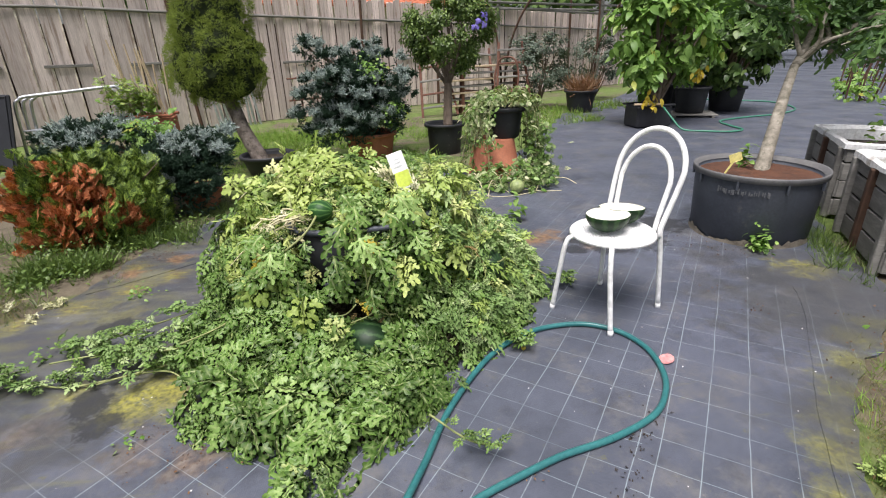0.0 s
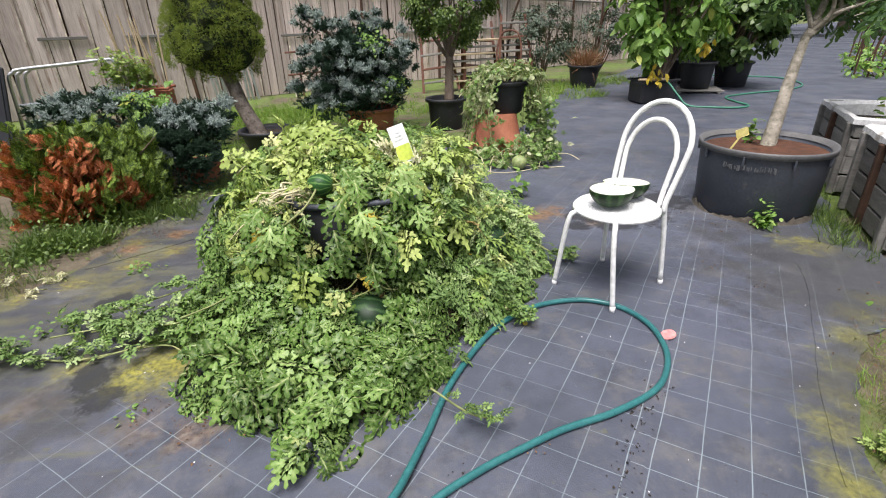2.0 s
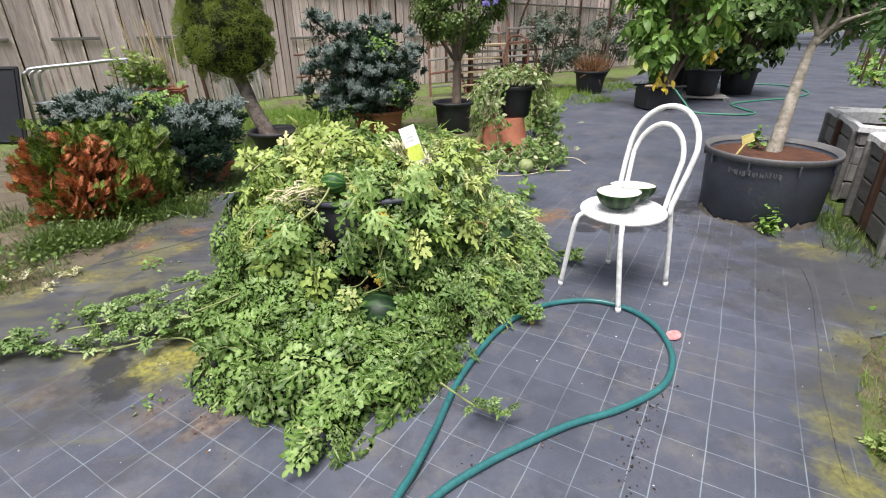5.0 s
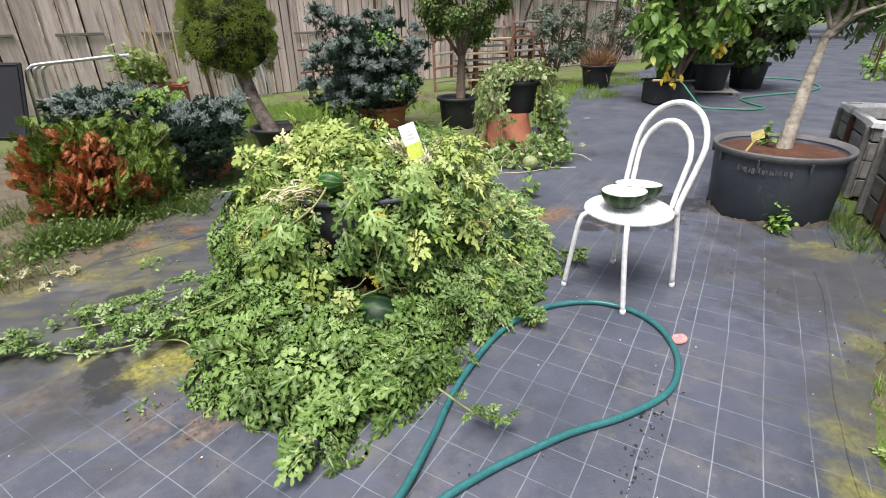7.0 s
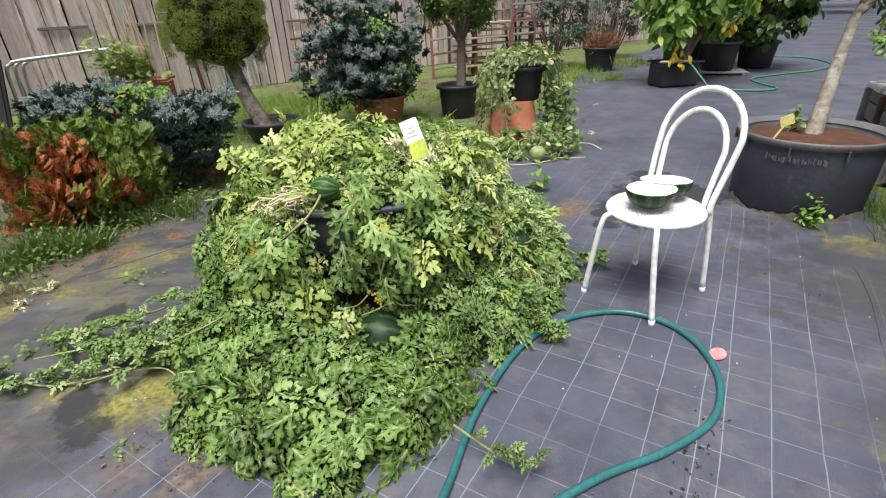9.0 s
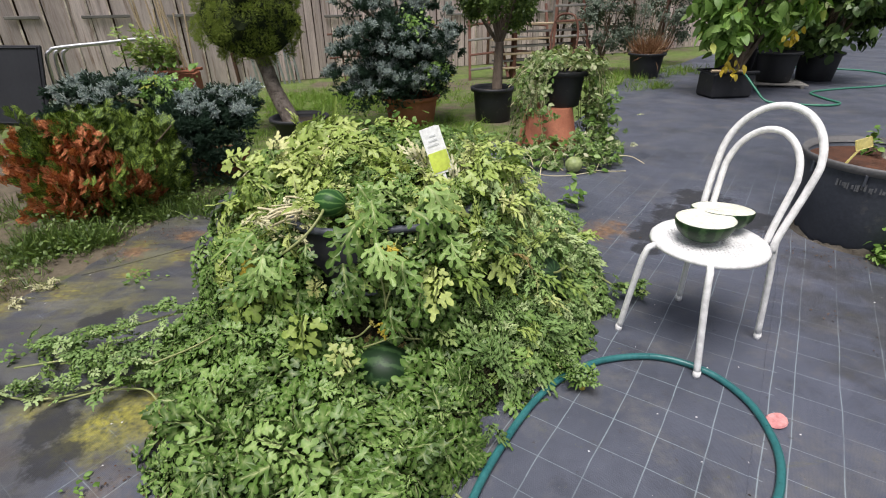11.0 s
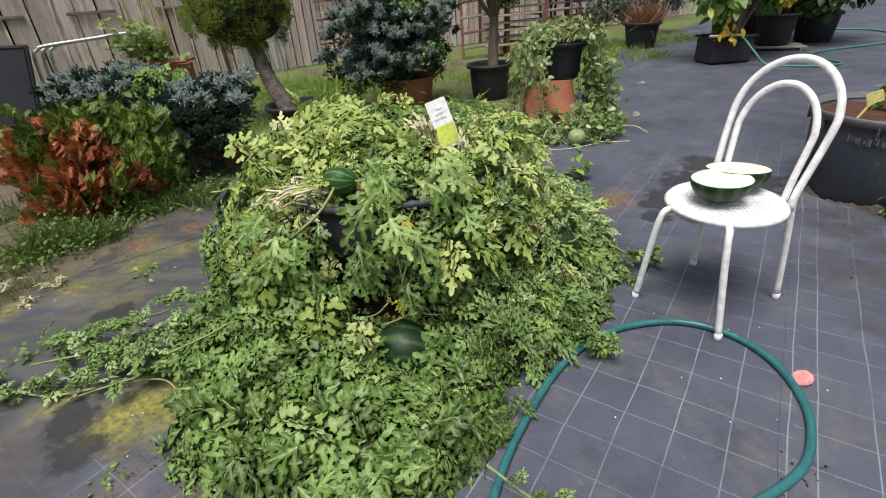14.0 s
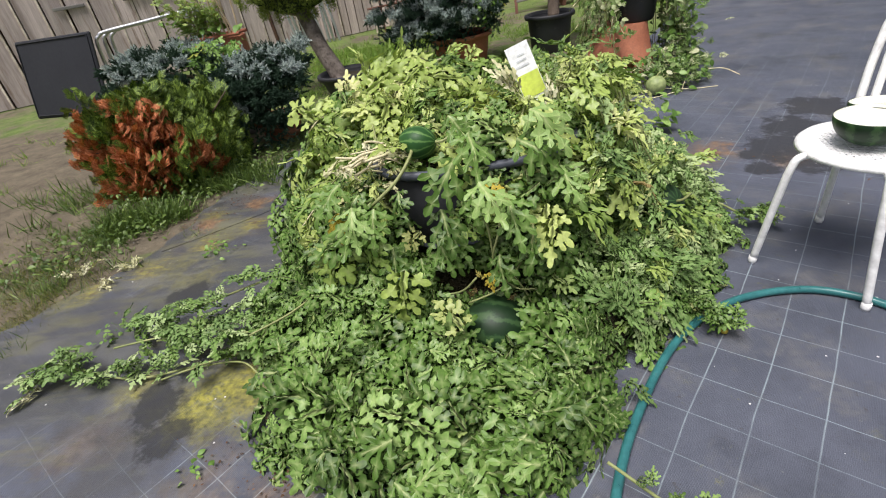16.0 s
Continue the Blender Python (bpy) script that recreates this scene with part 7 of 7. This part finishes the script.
    for s in (-0.6, 0.6):
        bm = bmesh.new()
        block(bm, (s, 0, 0.44), (0.06, 0.1, 0.88), None, 0.006)
        part("upright", bm, M["red_wood"], t)
    t = thing("bentwood_chair", (2.05, 9.75, -0.012), -25, "worn bentwood chair frame with a missing seat", "chair")
    for s in (-0.2, 0.2):
        for y in (-0.2, 0.2):
            bm = bmesh.new()
            tube(bm, [(s * 1.15, y * 1.15, 0), (s, y, 0.45)], 0.016, 8)
            part("leg", bm, M["red_wood"], t)
    bm = bmesh.new()
    tube(bm, [(0.22 * math.cos(a), 0.22 * math.sin(a), 0.46) for a in np.linspace(0, 2 * math.pi, 24, endpoint=False)], 0.016, 8, True)
    part("seat_ring", bm, M["red_wood"], t)
    bm = bmesh.new()
    tube(bm, spline([(-0.2, 0.2, 0.45), (-0.21, 0.25, 0.75), (-0.12, 0.28, 1.0), (0.12, 0.28, 1.0), (0.21, 0.25, 0.75), (0.2, 0.2, 0.45)], 6), 0.016, 8)
    part("backrest", bm, M["red_wood"], t)
    # long poles laid above the fence
    t = thing("pole_stack", (2.4, 13.4, 0), 20, "stack of grey weathered poles on posts beyond the fence", "poles")
    for k in range(9):
        bm = bmesh.new()
        z = 2.0 + 0.07 * k
        tube(bm, [(-0.6 + rr.uniform(-0.4, 0.4), rr.uniform(-0.2, 0.2), z), (4.6 + rr.uniform(-0.5, 0.5), rr.uniform(-0.2, 0.2), z + rr.uniform(-0.25, 0.15))], 0.028, 7)
        part("pole", bm, M["grey_wood"], t)
    for x in (0.4, 3.6):
        bm = bmesh.new()
        tube(bm, [(x, 0, 0), (x, 0, 2.7)], 0.045, 8)
        part("post", bm, M["grey_wood"], t)
    # bent iron arches above
    for k, pts in enumerate(([(2.3, 10.9, 0), (2.2, 10.9, 1.2), (1.9, 10.9, 2.1), (1.2, 10.8, 2.6)], [(2.35, 11.2, 0), (2.5, 11.1, 1.3), (3.0, 10.9, 2.2), (3.9, 10.6, 2.6)], [(4.6, 12.4, 0), (4.75, 12.2, 1.2), (5.2, 12.0, 2.1), (6.0, 11.6, 2.5)], [(4.6, 12.0, 0), (4.62, 12.0, 1.4), (4.6, 12.0, 2.6)])):
        t = thing("iron_arch", (*pts[0][:2], -0.012), 0, "bent rusty iron rod standing as a plant arch", "plant support", "iron arches")
        bm = bmesh.new()
        tube(bm, spline([Vector(p) - Vector((*pts[0][:2], 0)) for p in pts], 8), 0.022, 7)
        part("rod", bm, M["rust"], t)


def tree_far(loc, h, r, seed, label, n=3600, size=0.3, material="far_leaf"):
    t = thing("tree", loc, 0, label, "tree", "trees in the distance")
    bm = bmesh.new()
    branch(bm, [(0, 0, 0), (0.1, 0, h * 0.3), (0.0, 0.1, h * 0.6)], r * 0.09, r * 0.04, 9)
    part("trunk", bm, M["bark"], t)
    leafy_crown(t, (0, 0, h * 0.58), (r, r, h * 0.46), n, size, material, seed, 10, (0, 0, h * 0.25), gap=0.2, limb_r=r * 0.04, limb_mat="bark")


def build_distance():
    rr = random.Random(3)
    k = 0
    for x, y, h, r in ((-14, 34, 8, 4), (-3, 40, 9, 4.5), (9, 30, 6, 3.6), (15, 34, 8, 4.4), (22, 33, 7, 4), (29, 32, 8, 4.5), (36, 30, 7, 4.2), (33, 24, 6, 3.6), (42, 26, 8, 4.6), (13, 24, 4.5, 2.6), (20, 26, 4.2, 2.8), (27, 25, 4.4, 2.8), (46, 20, 8, 4.5), (-26, 30, 8, 4.5)):
        tree_far((x, y, -0.012), h, r, 300 + k, "broad leafy tree standing beyond the garden" if k % 2 else "dense green tree in the garden's distance")
        k += 1
    # low beds with stakes along the far mat
    for i, (x, y) in enumerate(((9.3, 9.9), (10.4, 11.1), (11.6, 12.5), (13.2, 13.6), (14.6, 15.4), (11.3, 10.2), (12.8, 11.6))):
        t = thing("staked_plant", (x, y, 0), 0, "low green crop plants tied to dark leaning stakes", "plant", "staked crop rows")
        for j in range(4):
            bm = bmesh.new()
            a = rr.uniform(-0.2, 0.2)
            tube(bm, [(0.3 * j - 0.45, 0, 0), (0.3 * j - 0.45 + a + 0.12, rr.uniform(-0.15, 0.15), 1.25)], 0.017, 6)
            part("stake", bm, M["rust"], t)
        leafy_crown(t, (0, 0, 0.15), (0.6, 0.4, 0.16), 110, 0.1, "mid_leaf", 330 + i, 4, (0, 0, 0), limb_r=0.01)


def grass_patch(spots, seed, label, name="grass", material="grass", height=(0.05, 0.14)):
    """Blades in tufts; each spot is (x, y, spread x, spread y, count)."""
    rng = random.Random(seed)
    blade = (np.array([(-0.022, 0, 0), (0.022, 0, 0), (0.016, 0.5, 0.04), (-0.016, 0.5, 0.04), (0, 1, -0.12)]), np.array([(0, 1, 2), (0, 2, 3), (3, 2, 4)]))
    lf = Leafage()
    for x, y, sx, sy, n in spots:
        tufts = [(rng.gauss(x, sx), rng.gauss(y, sy)) for _ in range(max(3, n // 22))]
        for _ in range(n):
            q = rng.choice(tufts)
            d = np.array([rng.gauss(0, 0.55), rng.gauss(0, 0.55), 1.0])
            lf.add(blade, facing(unit(rng), d), np.array([q[0] + rng.gauss(0, 0.03), q[1] + rng.gauss(0, 0.03), -0.012]), rng.uniform(*height))
    ob = part(name, lf.mesh(name, M[material]), None, None)
    return tagged(ob, label, "grass", kind="stuff")


def weeds(spots, seed, label, size=(0.03, 0.06), templates=None, material="mid_leaf", name="weeds"):
    rng = random.Random(seed)
    lf = Leafage()
    for x, y, s, h, n in spots:
        for _ in range(n):
            p = np.array([rng.gauss(x, s), rng.gauss(y, s), abs(rng.gauss(0, h)) + 0.005])
            lf.add(rng.choice(templates or OVALS), facing(UP + unit(rng) * 0.6, unit(rng)), p, rng.uniform(*size))
    ob = part(name, lf.mesh(name, M[material]), None, None)
    return tagged(ob, label, "weeds", kind="stuff")


def build_grass():
    grass_patch([(-2.2, 3.85, 0.18, 0.34, 1150), (-2.0, 4.12, 0.15, 0.2, 850), (-2.35, 3.35, 0.18, 0.28, 650), (-1.6, 4.75, 0.12, 0.15, 500), (-2.55, 3.9, 0.12, 0.3, 300), (-1.35, 5.3, 0.15, 0.2, 400)], 401, "rough grass along the mat's edge", material="shrub_leaf", height=(0.03, 0.1))
    grass_patch([(-2.2, 3.92, 0.07, 0.06, 700), (-2.02, 3.98, 0.06, 0.05, 550), (-1.9, 4.0, 0.05, 0.05, 350), (-1.8, 4.42, 0.08, 0.06, 500), (-1.6, 4.42, 0.08, 0.06, 450), (-2.9, 4.5, 0.16, 0.12, 260), (-2.75, 4.3, 0.12, 0.12, 160)], 407, "lush clumps of grass round the thuja bush", material="shrub_leaf", height=(0.08, 0.17))
    grass_patch([(-2.4, 3.6, 0.14, 0.12, 1500), (-2.15, 3.38, 0.1, 0.12, 1400), (-2.08, 3.2, 0.08, 0.1, 900), (-2.45, 3.3, 0.16, 0.14, 1100), (-2.7, 3.8, 0.16, 0.14, 800)], 408, "short mossy growth on the trodden soil", material="moss", height=(0.012, 0.045))
    grass_patch([(-1.7, 8.3, 0.9, 0.7, 9000), (-0.8, 8.7, 0.7, 0.6, 6000), (-1.9, 6.8, 0.5, 0.5, 1500), (-3.2, 7.0, 0.8, 0.8, 1400), (-3.4, 5.6, 0.6, 0.5, 300), (-0.6, 6.2, 0.4, 0.25, 700), (0.2, 6.5, 0.4, 0.3, 900), (0.9, 8.2, 0.6, 0.7, 1200), (-4.0, 4.4, 0.3, 0.3, 260)], 402, "short green lawn grass", height=(0.06, 0.13))
    grass_patch([(3.0, 9.9, 0.3, 0.4, 900), (3.6, 10.6, 0.4, 0.3, 900), (2.5, 9.2, 0.2, 0.4, 500), (4.4, 10.9, 0.4, 0.3, 600), (3.4, 9.1, 0.15, 0.15, 250), (5.0, 10.6, 0.5, 0.3, 500)], 403, "yellow-green grass at the foot of the fence", height=(0.06, 0.2))
    grass_patch([(2.64, 3.45, 0.06, 0.12, 480), (2.52, 3.18, 0.04, 0.06, 170), (2.75, 3.7, 0.06, 0.08, 280), (2.95, 4.05, 0.12, 0.1, 350)], 404, "long grass between the tub and the raised bed", material="shrub_leaf", height=(0.05, 0.13))
    grass_patch([(2.3, 2.5, 0.1, 0.1, 330), (1.95, 2.3, 0.1, 0.1, 300), (1.62, 1.98, 0.08, 0.1, 200), (2.5, 2.75, 0.08, 0.08, 200), (1.45, 1.75, 0.06, 0.1, 120)], 405, "sparse grass on the soil beside the mat", height=(0.025, 0.08))
    grass_patch([(1.45, 1.8, 0.06, 0.1, 900), (1.62, 2.0, 0.07, 0.08, 900), (1.8, 2.2, 0.08, 0.08, 900), (2.02, 2.36, 0.09, 0.08, 800), (2.3, 2.5, 0.12, 0.1, 900), (1.75, 1.85, 0.15, 0.15, 900), (2.1, 2.1, 0.18, 0.15, 900)], 406, "short mossy growth along the soil edge", material="moss", height=(0.012, 0.04))
    weeds([(1.42, 1.88, 0.02, 0.05, 26), (1.5, 1.78, 0.025, 0.05, 30)], 419, "pale broad-leaved weed at the mat's edge", (0.035, 0.06), CUTS, "airy_leaf")
    weeds([(-2.1, 4.08, 0.14, 0.06, 420), (-1.9, 4.3, 0.12, 0.06, 340), (-2.3, 3.6, 0.14, 0.05, 260), (-1.6, 4.6, 0.1, 0.06, 240), (-2.0, 3.9, 0.1, 0.04, 160)], 411, "leafy green weeds at the mat's edge", (0.014, 0.032), None, "shrub_leaf")
    weeds([(2.24, 3.535, 0.032, 0.055, 120), (1.62, 1.95, 0.04, 0.03, 16), (1.9, 2.25, 0.05, 0.03, 24), (2.25, 2.55, 0.06, 0.03, 30)], 412, "small leafy weeds by the tub", (0.024, 0.046))
    weeds([(2.42, 4.02, 0.018, 0.08, 26)], 413, "small seedling in the tub soil", (0.035, 0.06))
    for o in bpy.data.objects:
        if o.get("label") == "small seedling in the tub soil":
            o.location.z = 0.41
    weeds([(-1.41, 3.56, 0.04, 0.03, 40), (-1.55, 2.95, 0.04, 0.03, 26), (-0.95, 2.36, 0.02, 0.01, 12)], 418, "tiny seedlings rooted in the mat", (0.012, 0.026), name="seedlings")
    weeds([(0.9, 4.35, 0.03, 0.1, 30)], 414, "upright shoot growing through the mat", (0.04, 0.07), name="weed_shoot")
    weeds([(-0.32, 6.55, 0.2, 0.1, 90)], 415, "green weeds in front of the clay pot", (0.05, 0.08))
    weeds([(1.74, 2.85, 0.05, 0.006, 26), (1.65, 3.1, 0.06, 0.004, 16), (-1.5, 4.1, 0.08, 0.008, 110), (-1.68, 3.86, 0.1, 0.008, 110), (-0.68, 2.3, 0.04, 0.008, 40), (-0.8, 2.36, 0.1, 0.004, 30), (-0.62, 2.12, 0.05, 0.006, 6), (0.38, 2.04, 0.03, 0.004, 8), (1.35, 3.75, 0.12, 0.003, 24), (1.95, 3.62, 0.09, 0.006, 60), (1.8, 3.85, 0.06, 0.006, 40), (2.15, 3.5, 0.08, 0.006, 60), (1.95, 2.4, 0.13, 0.006, 60), (1.62, 2.02, 0.1, 0.006, 40), (1.42, 1.75, 0.08, 0.006, 30), (2.2, 2.6, 0.12, 0.006, 40), (-0.85, 2.4, 0.06, 0.005, 14)], 416, "scattered dry brown leaf litter on the mat", (0.004, 0.011), CUTS + OVALS, "litter", "leaf_litter")
    weeds([(-1.84, 3.48, 0.025, 0.008, 9), (-1.87, 3.36, 0.025, 0.008, 8), (-2.0, 3.42, 0.06, 0.01, 7), (-1.69, 2.66, 0.02, 0.01, 6)], 417, "pale withered leaves lying on the mat", (0.05, 0.1), [lobed_leaf(random.Random(7), curl=0.3, fold=0.6, narrow=0.4)], "bleached", "withered_leaves")
    weeds([(0.735, 2.103, 0.022, 0.002, 16), (0.673, 2.010, 0.022, 0.002, 16), (0.622, 1.932, 0.022, 0.002, 16), (0.577, 1.860, 0.022, 0.002, 16), (0.799, 2.164, 0.022, 0.002, 16), (0.877, 2.238, 0.022, 0.002, 16), (0.15, 1.98, 0.025, 0.002, 12)], 421, "dark crumbs of soil along the fold of the mat", (0.004, 0.012), CUTS + OVALS, "crumb", "soil_crumbs")
    t = thing("melon_slice", (1.085, 2.54, 0.004), 30, "pink melon rind disc lying on the weed mat", "melon piece")
    bm = bmesh.new()
    lathe(bm, [(0, 0), (0.03, 0), (0.037, 0.004), (0.033, 0.01), (0, 0.008)], 20, (1.1, 0.75), 0.04, random.Random(2))
    part("slice", bm, M["pink"], t)
    rng = random.Random(420)
    lf = Leafage()
    chip = (np.array([(-0.5, -0.4, 0), (0.5, -0.35, 0), (0.4, 0.45, 0.0), (-0.35, 0.5, 0), (0, 0, 0.35)]), np.array([(0, 1, 4), (1, 2, 4), (2, 3, 4), (3, 0, 4)]))
    for _ in range(260):
        x, y = rng.uniform(-2, 2), rng.uniform(1.5, 5.5)
        lf.add(chip, facing(UP, unit(rng)), np.array([x, y, 0.0005]), rng.uniform(0.002, 0.0065))
    tagged(part("pale_specks", lf.mesh("pale_specks", M["fabric"]), None, None), "tiny pale chips scattered on the mat", "debris", kind="stuff")



# ---- place everything ----
build_hose()
build_chair()
build_melon_half((0.982, 2.99, 0.498), 20, 0.098, (1.06, 0.95), 0, "halved watermelon with dark green rind and pale flesh")
build_melon_half((1.092, 3.085, 0.494), -20, 0.098, (1.08, 0.9), -5, "second watermelon half set behind the first")
build_big_pot()
build_fig()
build_watermelon()
build_box((2.6, 3.08, 0), -30.3, 1.0, 0.79, 0.53, "grey pallet-wood raised bed lined with white fabric")
build_box((3.13, 3.99, 0), -30.3, 1.0, 0.86, 0.53, "weathered raised bed with white liner and seedlings")
build_left_group()
build_topiary()
build_spruce()
build_flower_shrub()
build_squash()
build_far_pots()
build_left_back()
build_house()
build_distance()
build_grass()
build_fence_boards()
